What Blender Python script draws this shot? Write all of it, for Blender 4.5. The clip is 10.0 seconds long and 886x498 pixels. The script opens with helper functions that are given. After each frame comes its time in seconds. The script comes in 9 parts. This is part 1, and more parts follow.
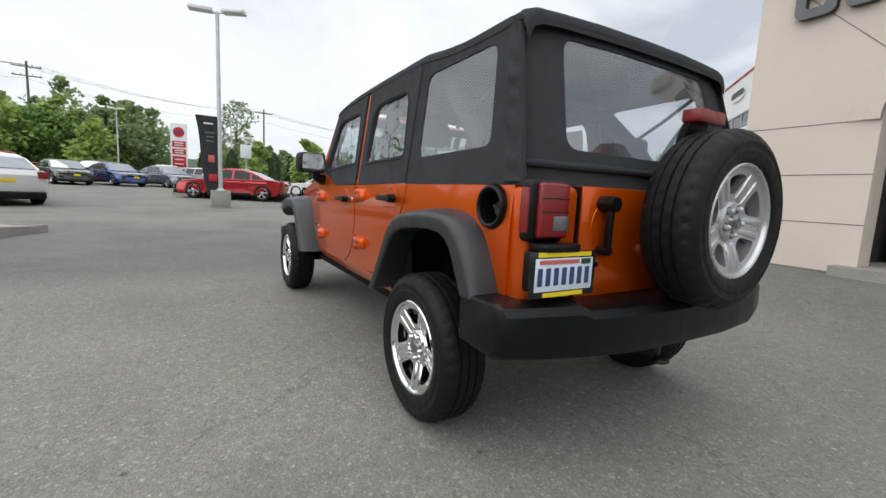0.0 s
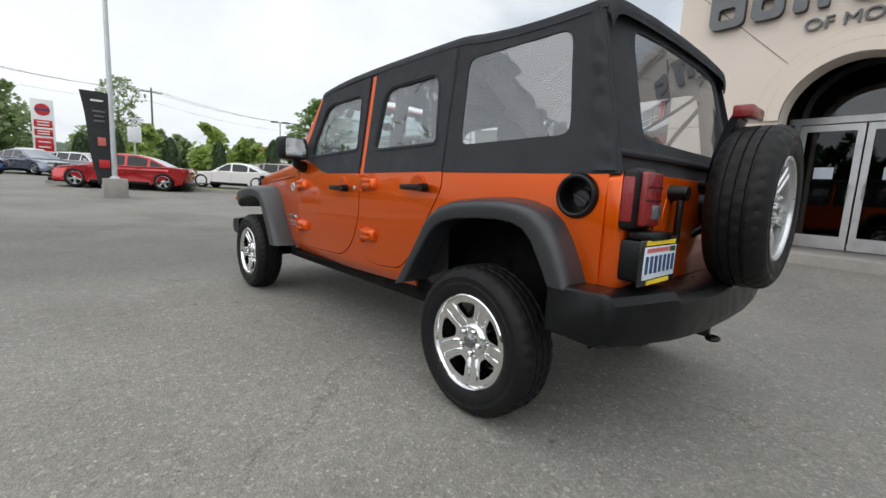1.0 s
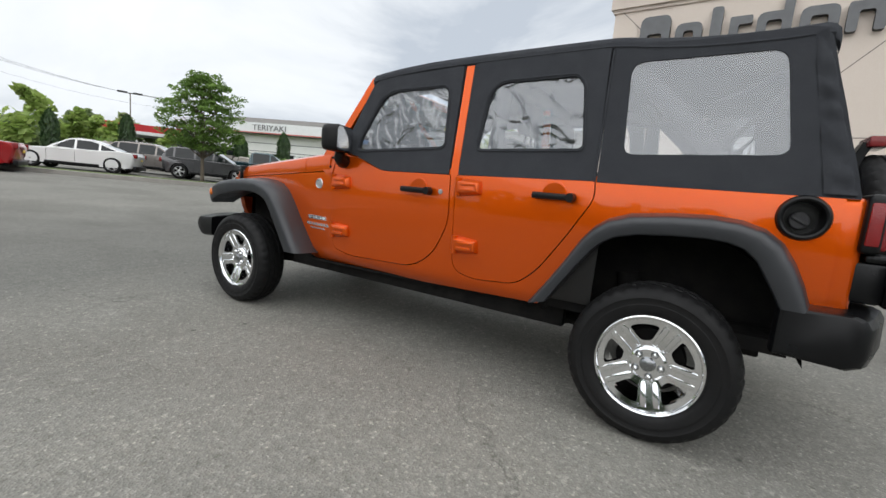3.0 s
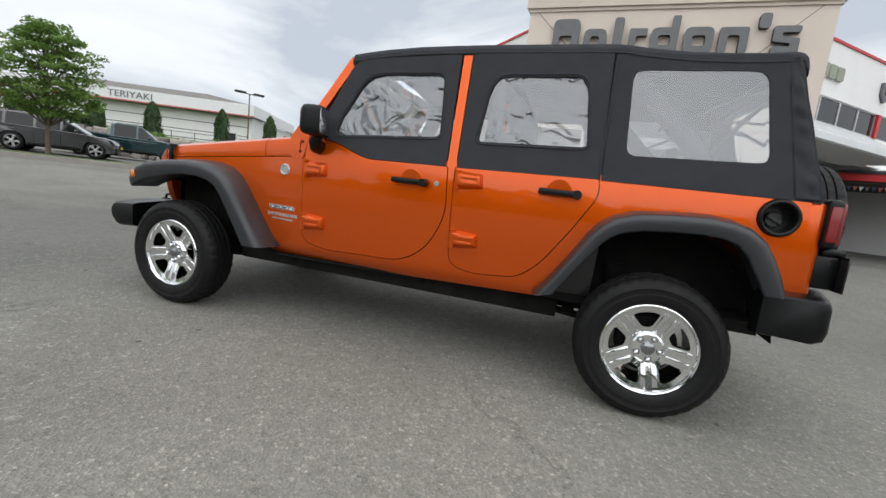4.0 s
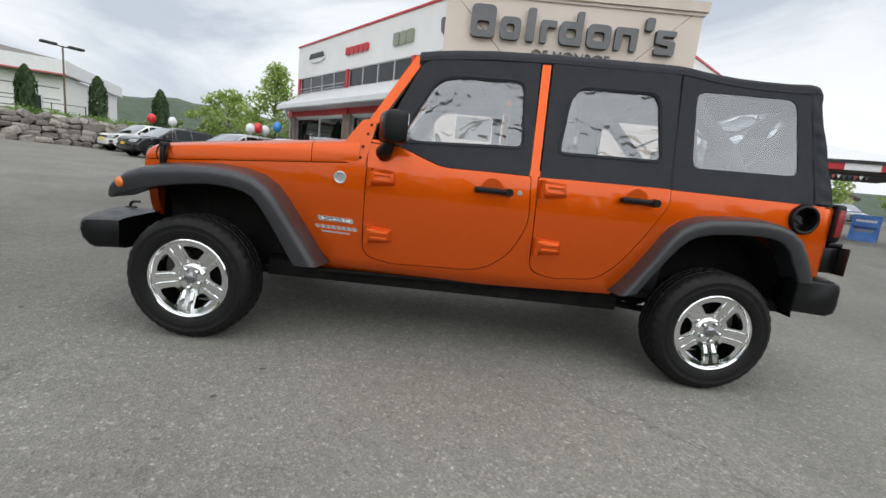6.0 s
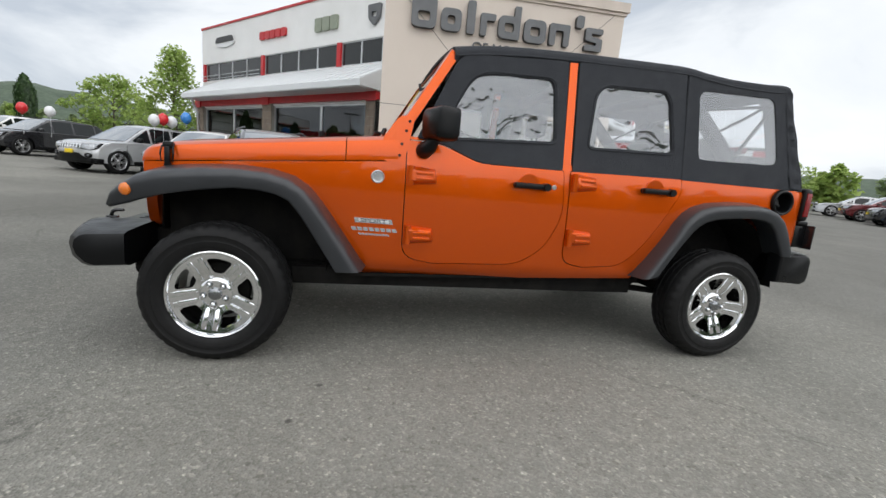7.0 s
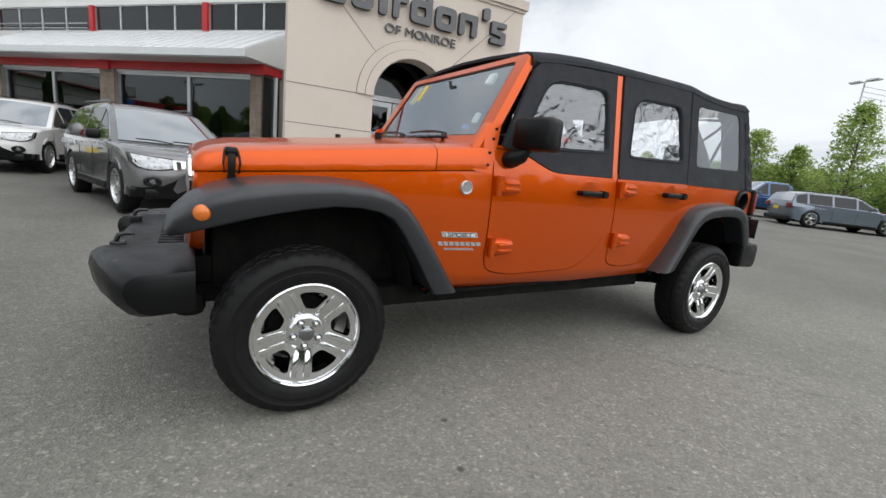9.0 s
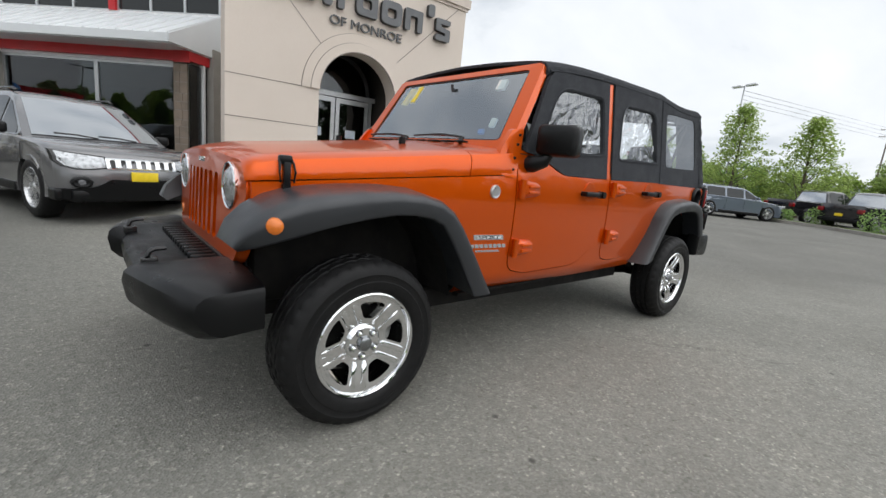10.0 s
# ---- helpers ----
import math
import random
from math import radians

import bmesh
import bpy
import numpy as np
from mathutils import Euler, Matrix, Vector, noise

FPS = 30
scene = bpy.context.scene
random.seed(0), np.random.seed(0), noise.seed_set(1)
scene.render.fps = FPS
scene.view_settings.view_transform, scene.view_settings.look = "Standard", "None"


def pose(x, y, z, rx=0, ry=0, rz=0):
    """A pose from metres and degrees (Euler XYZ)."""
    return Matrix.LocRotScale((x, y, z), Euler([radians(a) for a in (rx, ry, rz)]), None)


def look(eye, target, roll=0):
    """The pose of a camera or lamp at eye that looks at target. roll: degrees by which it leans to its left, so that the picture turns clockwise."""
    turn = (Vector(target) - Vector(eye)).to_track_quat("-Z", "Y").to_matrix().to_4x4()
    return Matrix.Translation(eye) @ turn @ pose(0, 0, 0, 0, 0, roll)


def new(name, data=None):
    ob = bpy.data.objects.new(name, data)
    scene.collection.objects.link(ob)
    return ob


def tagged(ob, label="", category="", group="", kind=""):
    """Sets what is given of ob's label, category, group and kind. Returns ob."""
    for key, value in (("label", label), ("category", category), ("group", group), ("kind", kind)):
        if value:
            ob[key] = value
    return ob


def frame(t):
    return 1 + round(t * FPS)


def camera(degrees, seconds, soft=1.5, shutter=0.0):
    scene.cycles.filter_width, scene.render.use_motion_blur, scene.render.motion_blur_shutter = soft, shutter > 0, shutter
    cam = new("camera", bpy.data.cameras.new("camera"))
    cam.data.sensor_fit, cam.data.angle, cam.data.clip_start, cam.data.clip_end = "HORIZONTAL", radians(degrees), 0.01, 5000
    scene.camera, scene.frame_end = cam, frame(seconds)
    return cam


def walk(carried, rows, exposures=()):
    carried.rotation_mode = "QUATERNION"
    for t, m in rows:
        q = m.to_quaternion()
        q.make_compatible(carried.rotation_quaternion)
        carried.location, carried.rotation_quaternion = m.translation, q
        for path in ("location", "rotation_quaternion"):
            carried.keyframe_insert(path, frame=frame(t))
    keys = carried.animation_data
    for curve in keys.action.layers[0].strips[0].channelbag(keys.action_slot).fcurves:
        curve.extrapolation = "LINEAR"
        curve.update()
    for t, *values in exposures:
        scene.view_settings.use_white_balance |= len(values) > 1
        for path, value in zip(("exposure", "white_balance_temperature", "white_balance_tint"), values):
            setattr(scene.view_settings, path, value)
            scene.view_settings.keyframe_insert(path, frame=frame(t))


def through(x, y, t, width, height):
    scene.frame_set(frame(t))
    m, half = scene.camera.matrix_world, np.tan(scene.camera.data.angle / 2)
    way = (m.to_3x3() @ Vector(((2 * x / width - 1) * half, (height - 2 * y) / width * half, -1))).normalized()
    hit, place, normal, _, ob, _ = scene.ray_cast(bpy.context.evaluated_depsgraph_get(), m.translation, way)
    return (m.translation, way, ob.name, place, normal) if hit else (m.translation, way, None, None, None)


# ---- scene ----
cam = camera(92.0, 10.0, soft=1.5)
PATH = [
    (0, (-1.718, -1.736, 1.073), (-0.699, -0.034, 0.818), 2.8),
    (0.5, (-1.976, -1.564, 1.05), (-0.803, 0.032, 0.773), 4.2),
    (1, (-2.189, -1.295, 1.036), (-0.851, 0.165, 0.756), 3.0),
    (1.5, (-2.379, -1.024, 1.018), (-0.937, 0.336, 0.752), 4.6),
    (2, (-2.549, -0.724, 1.029), (-1.048, 0.565, 0.733), 4.8),
    (2.2, (-2.59, -0.593, 1.044), (-1.065, 0.668, 0.752), 4.4),
    (3.3, (-2.889, 0.045, 1.017), (-1.115, 0.928, 0.749), 6.0),
    (3.5, (-2.924, 0.156, 1.023), (-1.104, 0.941, 0.76), 6.5),
    (4, (-2.996, 0.43, 1.005), (-1.099, 0.99, 0.711), 6.8),
    (4.5, (-3.086, 0.718, 1.006), (-1.135, 1.038, 0.704), 6.2),
    (5, (-3.154, 1.007, 1.022), (-1.18, 1.124, 0.719), 5.3),
    (5.5, (-3.142, 1.342, 1.027), (-1.17, 1.354, 0.697), 5.2),
    (5.7, (-3.13, 1.452, 1.08), (-1.16, 1.472, 0.733), 5.9),
    (6.8, (-3.067, 2.176, 1.031), (-1.134, 1.785, 0.698), 5.7),
    (7, (-3.026, 2.312, 1.038), (-1.105, 1.882, 0.686), 5.1),
    (7.5, (-2.926, 2.576, 1.048), (-1.037, 2.013, 0.705), 6.4),
    (8, (-2.805, 2.873, 1.073), (-1.014, 2.078, 0.676), 4.8),
    (8.5, (-2.63, 3.127, 1.073), (-0.931, 2.148, 0.68), 5.4),
    (9, (-2.488, 3.357, 1.078), (-0.81, 2.338, 0.699), 5.8),
    (9.5, (-2.368, 3.616, 1.093), (-0.801, 2.45, 0.664), 5.0),
    (10, (-2.218, 3.811, 1.083), (-0.739, 2.518, 0.708), 5.7),
]
walk(cam, [(t, look(eye, target, roll)) for t, eye, target, roll in PATH])

# ---- daylight: an overcast sky with a weak, wide sun high on the camera's side ----
SUN_ELEVATION, SUN_AZIMUTH = 55.0, 252.0
world = bpy.data.worlds.new("sky")
scene.world = world
world.use_nodes = True
wt = world.node_tree
wt.nodes.clear()


def wnode(kind, **values):
    n = wt.nodes.new(kind)
    for key, value in values.items():
        n.inputs[key.replace("_", " ")].default_value = value
    return n


w_out = wt.nodes.new("ShaderNodeOutputWorld")
w_back = wnode("ShaderNodeBackground", Strength=1.0)
w_sky = wt.nodes.new("ShaderNodeTexSky")
w_sky.sky_type, w_sky.sun_disc = "NISHITA", False
w_sky.sun_elevation, w_sky.sun_rotation = radians(SUN_ELEVATION), radians(SUN_AZIMUTH)
w_dim = wt.nodes.new("ShaderNodeMix")
w_dim.data_type, w_dim.blend_type = "RGBA", "MULTIPLY"
w_dim.inputs[0].default_value = 1.0
w_dim.inputs[7].default_value = (0.1, 0.1, 0.1, 1)
w_co = wt.nodes.new("ShaderNodeTexCoord")
w_map = wt.nodes.new("ShaderNodeMapping")
w_map.inputs["Scale"].default_value = (1.0, 1.0, 2.2)
w_n1 = wnode("ShaderNodeTexNoise", Scale=1.7, Detail=7.0, Roughness=0.55, Distortion=0.5)
w_ramp = wt.nodes.new("ShaderNodeValToRGB")
w_ramp.color_ramp.elements[0].position, w_ramp.color_ramp.elements[0].color = 0.37, (0.60, 0.66, 0.74, 1)
w_ramp.color_ramp.elements[1].position, w_ramp.color_ramp.elements[1].color = 0.68, (1.08, 1.11, 1.15, 1)
w_mid = w_ramp.color_ramp.elements.new(0.52)
w_mid.color = (0.96, 1.0, 1.04, 1)
w_mix = wt.nodes.new("ShaderNodeMix")
w_mix.data_type = "RGBA"
w_mix.inputs[0].default_value = 0.93
wt.links.new(w_co.outputs["Generated"], w_map.inputs["Vector"])
wt.links.new(w_map.outputs["Vector"], w_n1.inputs["Vector"])
wt.links.new(w_n1.outputs["Fac"], w_ramp.inputs["Fac"])
wt.links.new(w_sky.outputs["Color"], w_dim.inputs[6])
wt.links.new(w_dim.outputs[2], w_mix.inputs[6])
wt.links.new(w_ramp.outputs["Color"], w_mix.inputs[7])
wt.links.new(w_mix.outputs[2], w_back.inputs["Color"])
wt.links.new(w_back.outputs["Background"], w_out.inputs["Surface"])

sun_data = bpy.data.lights.new("sun", "SUN")
sun_data.energy, sun_data.angle, sun_data.color = 2.1, radians(105), (1.0, 0.985, 0.97)
sun = new("sun", sun_data)
sun_dir = Vector((math.sin(radians(SUN_AZIMUTH)) * math.cos(radians(SUN_ELEVATION)), math.cos(radians(SUN_AZIMUTH)) * math.cos(radians(SUN_ELEVATION)), math.sin(radians(SUN_ELEVATION))))
sun.matrix_world = look(sun_dir * 50, (0, 0, 0))

# ---- materials ----


def material(name, color, rough=0.6, metal=0.0, coat=0.0, vary=0.0, scale=8.0, fine=0.0, bump=0.0, bump_scale=60.0, tint=None, spec=0.5, per_piece=0.0, emit=0.0, stretch=(1, 1, 1)):
    """A surface with two scales of colour variation (vary: large stains, fine: grain), relief, and a difference from piece to piece."""
    m = bpy.data.materials.new(name)
    m.use_nodes = True
    t = m.node_tree
    b = t.nodes["Principled BSDF"]
    b.inputs["Roughness"].default_value = rough
    b.inputs["Metallic"].default_value = metal
    b.inputs["Coat Weight"].default_value = coat
    b.inputs["Coat Roughness"].default_value = 0.04
    b.inputs["Specular IOR Level"].default_value = spec
    b.inputs["Base Color"].default_value = (*color, 1)
    if emit:
        b.inputs["Emission Color"].default_value = (*color, 1)
        b.inputs["Emission Strength"].default_value = emit
    co = t.nodes.new("ShaderNodeTexCoord")
    mp = t.nodes.new("ShaderNodeMapping")
    mp.inputs["Scale"].default_value = stretch
    t.links.new(co.outputs["Object"], mp.inputs["Vector"])
    last = None

    def layer(fac_socket, amount, other):
        nonlocal last
        mix = t.nodes.new("ShaderNodeMix")
        mix.data_type = "RGBA"
        mix.inputs[7].default_value = (*other, 1)
        if last is None:
            mix.inputs[6].default_value = (*color, 1)
        else:
            t.links.new(last, mix.inputs[6])
        mul = t.nodes.new("ShaderNodeMath")
        mul.operation = "MULTIPLY"
        mul.inputs[1].default_value = amount
        t.links.new(fac_socket, mul.inputs[0])
        t.links.new(mul.outputs[0], mix.inputs[0])
        last = mix.outputs[2]

    def noise_fac(s, detail, lo, hi):
        n = t.nodes.new("ShaderNodeTexNoise")
        n.inputs["Scale"].default_value, n.inputs["Detail"].default_value = s, detail
        t.links.new(mp.outputs["Vector"], n.inputs["Vector"])
        r = t.nodes.new("ShaderNodeMapRange")
        r.inputs["From Min"].default_value, r.inputs["From Max"].default_value = lo, hi
        t.links.new(n.outputs["Fac"], r.inputs["Value"])
        return r.outputs["Result"], n

    other = tint or tuple(c * 0.45 for c in color)
    if vary:
        f, _ = noise_fac(scale, 5.0, 0.38, 0.68)
        layer(f, vary, other)
    if fine:
        f, _ = noise_fac(bump_scale, 3.0, 0.42, 0.62)
        layer(f, fine, tuple(min(1, c * 1.9 + 0.02) for c in color))
    if per_piece:
        info = t.nodes.new("ShaderNodeObjectInfo")
        layer(info.outputs["Random"], per_piece, other)
    if last is not None:
        t.links.new(last, b.inputs["Base Color"])
    if vary:
        f, _ = noise_fac(scale * 2.3, 4.0, 0.3, 0.7)
        r = t.nodes.new("ShaderNodeMapRange")
        r.inputs["To Min"].default_value, r.inputs["To Max"].default_value = max(0.02, rough - 0.1 * min(1, rough * 2)), min(1, rough + 0.12 * min(1, rough * 2))
        t.links.new(f, r.inputs["Value"])
        t.links.new(r.outputs["Result"], b.inputs["Roughness"])
    if bump:
        n = t.nodes.new("ShaderNodeTexNoise")
        n.inputs["Scale"].default_value, n.inputs["Detail"].default_value = bump_scale, 4.0
        t.links.new(mp.outputs["Vector"], n.inputs["Vector"])
        bp = t.nodes.new("ShaderNodeBump")
        bp.inputs["Strength"].default_value, bp.inputs["Distance"].default_value = bump, 0.01
        t.links.new(n.outputs["Fac"], bp.inputs["Height"])
        t.links.new(bp.outputs["Normal"], b.inputs["Normal"])
    return m


def glass(name, tint, gloss=0.2, haze=0.0, wavy=0.0, wave_scale=3.0, rough=0.02):
    """A thin pane or film: sees through, mirrors more at a slant, and may be hazy and wavy."""
    m = bpy.data.materials.new(name)
    m.use_nodes = True
    t = m.node_tree
    t.nodes.clear()
    out = t.nodes.new("ShaderNodeOutputMaterial")
    clear = t.nodes.new("ShaderNodeBsdfTransparent")
    clear.inputs["Color"].default_value = (*tint, 1)
    shine = t.nodes.new("ShaderNodeBsdfGlossy")
    shine.inputs["Roughness"].default_value = rough
    shine.inputs["Color"].default_value = (0.94, 0.97, 1.0, 1)
    first = clear.outputs["BSDF"]
    if haze:
        milk = t.nodes.new("ShaderNodeBsdfDiffuse")
        milk.inputs["Color"].default_value = (0.8, 0.82, 0.85, 1)
        mx = t.nodes.new("ShaderNodeMixShader")
        mx.inputs["Fac"].default_value = haze
        t.links.new(first, mx.inputs[1])
        t.links.new(milk.outputs["BSDF"], mx.inputs[2])
        first = mx.outputs["Shader"]
    lw = t.nodes.new("ShaderNodeLayerWeight")
    lw.inputs["Blend"].default_value = 0.25
    fac = t.nodes.new("ShaderNodeMapRange")
    fac.inputs["To Min"].default_value, fac.inputs["To Max"].default_value = gloss, 1.0
    t.links.new(lw.outputs["Fresnel"], fac.inputs["Value"])
    mix = t.nodes.new("ShaderNodeMixShader")
    t.links.new(fac.outputs["Result"], mix.inputs["Fac"])
    t.links.new(first, mix.inputs[1])
    t.links.new(shine.outputs["BSDF"], mix.inputs[2])
    t.links.new(mix.outputs["Shader"], out.inputs["Surface"])
    if wavy:
        co = t.nodes.new("ShaderNodeTexCoord")
        n = t.nodes.new("ShaderNodeTexNoise")
        n.inputs["Scale"].default_value, n.inputs["Detail"].default_value, n.inputs["Distortion"].default_value = wave_scale, 2.0, 0.8
        t.links.new(co.outputs["Object"], n.inputs["Vector"])
        bp = t.nodes.new("ShaderNodeBump")
        bp.inputs["Strength"].default_value, bp.inputs["Distance"].default_value = wavy, 0.05
        t.links.new(n.outputs["Fac"], bp.inputs["Height"])
        t.links.new(bp.outputs["Normal"], shine.inputs["Normal"])
    return m


def leaf_material(name, color, dark, scale, through=0.5):
    """Leaves: two greens in patches, part of the light passes through."""
    m = bpy.data.materials.new(name)
    m.use_nodes = True
    t = m.node_tree
    t.nodes.clear()
    out = t.nodes.new("ShaderNodeOutputMaterial")
    co = t.nodes.new("ShaderNodeTexCoord")
    n = t.nodes.new("ShaderNodeTexNoise")
    n.inputs["Scale"].default_value, n.inputs["Detail"].default_value = scale, 4.0
    t.links.new(co.outputs["Object"], n.inputs["Vector"])
    geo = t.nodes.new("ShaderNodeNewGeometry")
    mx = t.nodes.new("ShaderNodeMix")
    mx.data_type = "RGBA"
    mx.inputs[6].default_value, mx.inputs[7].default_value = (*color, 1), (*dark, 1)
    r = t.nodes.new("ShaderNodeMapRange")
    r.inputs["From Min"].default_value, r.inputs["From Max"].default_value = 0.35, 0.65
    t.links.new(n.outputs["Fac"], r.inputs["Value"])
    t.links.new(r.outputs["Result"], mx.inputs[0])
    mx2 = t.nodes.new("ShaderNodeMix")
    mx2.data_type, mx2.blend_type = "RGBA", "MULTIPLY"
    mx2.inputs[0].default_value = 1.0
    r2 = t.nodes.new("ShaderNodeMapRange")
    r2.inputs["To Min"].default_value, r2.inputs["To Max"].default_value = 0.7, 1.3
    t.links.new(geo.outputs["Random Per Island"], r2.inputs["Value"])
    t.links.new(mx.outputs[2], mx2.inputs[6])
    t.links.new(r2.outputs["Result"], mx2.inputs[7])
    d, tr, g = t.nodes.new("ShaderNodeBsdfDiffuse"), t.nodes.new("ShaderNodeBsdfTranslucent"), t.nodes.new("ShaderNodeBsdfGlossy")
    g.inputs["Roughness"].default_value = 0.45
    t.links.new(mx2.outputs[2], d.inputs["Color"])
    t.links.new(mx2.outputs[2], tr.inputs["Color"])
    s1, s2 = t.nodes.new("ShaderNodeMixShader"), t.nodes.new("ShaderNodeMixShader")
    s1.inputs["Fac"].default_value, s2.inputs["Fac"].default_value = through, 0.03
    t.links.new(d.outputs[0], s1.inputs[1])
    t.links.new(tr.outputs[0], s1.inputs[2])
    t.links.new(s1.outputs[0], s2.inputs[1])
    t.links.new(g.outputs[0], s2.inputs[2])
    t.links.new(s2.outputs[0], out.inputs["Surface"])
    return m


def asphalt_material():
    m = bpy.data.materials.new("worn asphalt")
    m.use_nodes = True
    t = m.node_tree
    b = t.nodes["Principled BSDF"]
    co = t.nodes.new("ShaderNodeTexCoord")

    def tex(kind, scale, **kw):
        n = t.nodes.new(kind)
        n.inputs["Scale"].default_value = scale
        for k, v in kw.items():
            n.inputs[k].default_value = v
        t.links.new(co.outputs["Object"], n.inputs["Vector"])
        return n

    def ramp(sock, stops):
        r = t.nodes.new("ShaderNodeValToRGB")
        r.color_ramp.elements[0].position, r.color_ramp.elements[0].color = stops[0][0], (*stops[0][1], 1)
        r.color_ramp.elements[1].position, r.color_ramp.elements[1].color = stops[-1][0], (*stops[-1][1], 1)
        for p, c in stops[1:-1]:
            e = r.color_ramp.elements.new(p)
            e.color = (*c, 1)
        t.links.new(sock, r.inputs["Fac"])
        return r.outputs["Color"]

    def blend(a, bb, fac, mode="MIX"):
        x = t.nodes.new("ShaderNodeMix")
        x.data_type, x.blend_type = "RGBA", mode
        t.links.new(a, x.inputs[6])
        t.links.new(bb, x.inputs[7])
        if isinstance(fac, float):
            x.inputs[0].default_value = fac
        else:
            t.links.new(fac, x.inputs[0])
        return x.outputs[2]

    stones = tex("ShaderNodeTexVoronoi", 120.0)
    base = ramp(stones.outputs["Color"], [(0.0, (0.172, 0.170, 0.154)), (0.45, (0.214, 0.211, 0.193)), (0.8, (0.246, 0.243, 0.222)), (1.0, (0.37, 0.362, 0.335))])
    grit = tex("ShaderNodeTexNoise", 55.0, Detail=6.0, Roughness=0.7)
    base = blend(base, ramp(grit.outputs["Fac"], [(0.3, (0.6, 0.6, 0.6)), (0.7, (1.35, 1.33, 1.3))]), 0.42, "MULTIPLY")
    chips = tex("ShaderNodeTexVoronoi", 62.0, Randomness=1.0)
    base = blend(base, ramp(chips.outputs["Color"], [(0.0, (0.62, 0.61, 0.58)), (0.22, (0.96, 0.96, 0.95)), (0.8, (1.0, 1.0, 1.0)), (0.93, (1.55, 1.53, 1.48))]), 0.8, "MULTIPLY")
    mottle = tex("ShaderNodeTexNoise", 13.0, Detail=5.0, Roughness=0.65)
    base = blend(base, ramp(mottle.outputs["Fac"], [(0.33, (0.84, 0.84, 0.82)), (0.66, (1.14, 1.135, 1.11))]), 0.6, "MULTIPLY")
    # pale stones worn bright, a few to the hand's width
    pale = tex("ShaderNodeTexVoronoi", 26.0, Randomness=1.0)
    dots = t.nodes.new("ShaderNodeMath")
    dots.operation = "ADD"
    pick = t.nodes.new("ShaderNodeSeparateColor")
    t.links.new(pale.outputs["Color"], pick.inputs[0])
    gate2 = t.nodes.new("ShaderNodeMath")
    gate2.operation = "LESS_THAN"
    gate2.inputs[1].default_value = 0.62
    t.links.new(pick.outputs[0], gate2.inputs[0])
    t.links.new(gate2.outputs[0], dots.inputs[0])
    t.links.new(pale.outputs["Distance"], dots.inputs[1])
    base = blend(base, ramp(dots.outputs[0], [(0.10, (1.9, 1.87, 1.8)), (0.19, (1.0, 1.0, 1.0))]), 0.8, "MULTIPLY")
    stain = tex("ShaderNodeTexNoise", 0.55, Detail=6.0, Roughness=0.6, Distortion=0.4)
    base = blend(base, ramp(stain.outputs["Fac"], [(0.35, (0.80, 0.79, 0.78)), (0.55, (1.0, 1.0, 1.0)), (0.7, (1.14, 1.13, 1.11))]), 0.8, "MULTIPLY")
    # a band of darker paving beyond the car's nose
    sep = t.nodes.new("ShaderNodeSeparateXYZ")
    t.links.new(co.outputs["Object"], sep.inputs[0])
    edge = t.nodes.new("ShaderNodeMath")
    edge.operation = "MULTIPLY_ADD"
    edge.inputs[1].default_value = 2.5
    t.links.new(stain.outputs["Fac"], edge.inputs[0])
    t.links.new(sep.outputs["Y"], edge.inputs[2])
    nose_band = t.nodes.new("ShaderNodeMapRange")
    nose_band.inputs["From Min"].default_value, nose_band.inputs["From Max"].default_value = 4.5, 16.5
    t.links.new(edge.outputs[0], nose_band.inputs["Value"])
    base = blend(base, ramp(nose_band.outputs["Result"], [(0.0, (1.0, 1.0, 1.0)), (0.10, (0.66, 0.67, 0.675)), (0.32, (0.72, 0.725, 0.73)), (0.62, (0.98, 0.98, 0.98))]), 1.0, "MULTIPLY")
    # the tower's shade, put into the paving colour towards the entrance
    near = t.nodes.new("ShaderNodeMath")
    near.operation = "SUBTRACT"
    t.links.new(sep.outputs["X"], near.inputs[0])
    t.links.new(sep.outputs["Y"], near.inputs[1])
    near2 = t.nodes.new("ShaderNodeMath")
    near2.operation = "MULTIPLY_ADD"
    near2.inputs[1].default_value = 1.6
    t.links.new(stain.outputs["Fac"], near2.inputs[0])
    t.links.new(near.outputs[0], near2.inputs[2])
    tower_shade = t.nodes.new("ShaderNodeMapRange")
    tower_shade.inputs["From Min"].default_value, tower_shade.inputs["From Max"].default_value = 1.8, 4.4
    t.links.new(near2.outputs[0], tower_shade.inputs["Value"])
    base = blend(base, ramp(tower_shade.outputs["Result"], [(0.0, (1.0, 1.0, 1.0)), (1.0, (0.74, 0.74, 0.75))]), 1.0, "MULTIPLY")
    spots = tex("ShaderNodeTexVoronoi", 3.1, Randomness=1.0)
    wob = tex("ShaderNodeTexNoise", 9.0, Detail=3.0)
    add = t.nodes.new("ShaderNodeMath")
    add.operation = "MULTIPLY_ADD"
    add.inputs[1].default_value = 0.16
    t.links.new(wob.outputs["Fac"], add.inputs[0])
    t.links.new(spots.outputs["Distance"], add.inputs[2])
    base = blend(base, ramp(add.outputs[0], [(0.105, (0.30, 0.30, 0.31)), (0.14, (1.0, 1.0, 1.0))]), 0.75, "MULTIPLY")
    cracks = tex("ShaderNodeTexVoronoi", 0.42)
    cracks.feature = "DISTANCE_TO_EDGE"
    warp = tex("ShaderNodeTexNoise", 2.2, Detail=6.0, Roughness=0.65)
    vm = t.nodes.new("ShaderNodeVectorMath")
    vm.operation = "MULTIPLY_ADD"
    vm.inputs[1].default_value = (0.55, 0.55, 0.0)
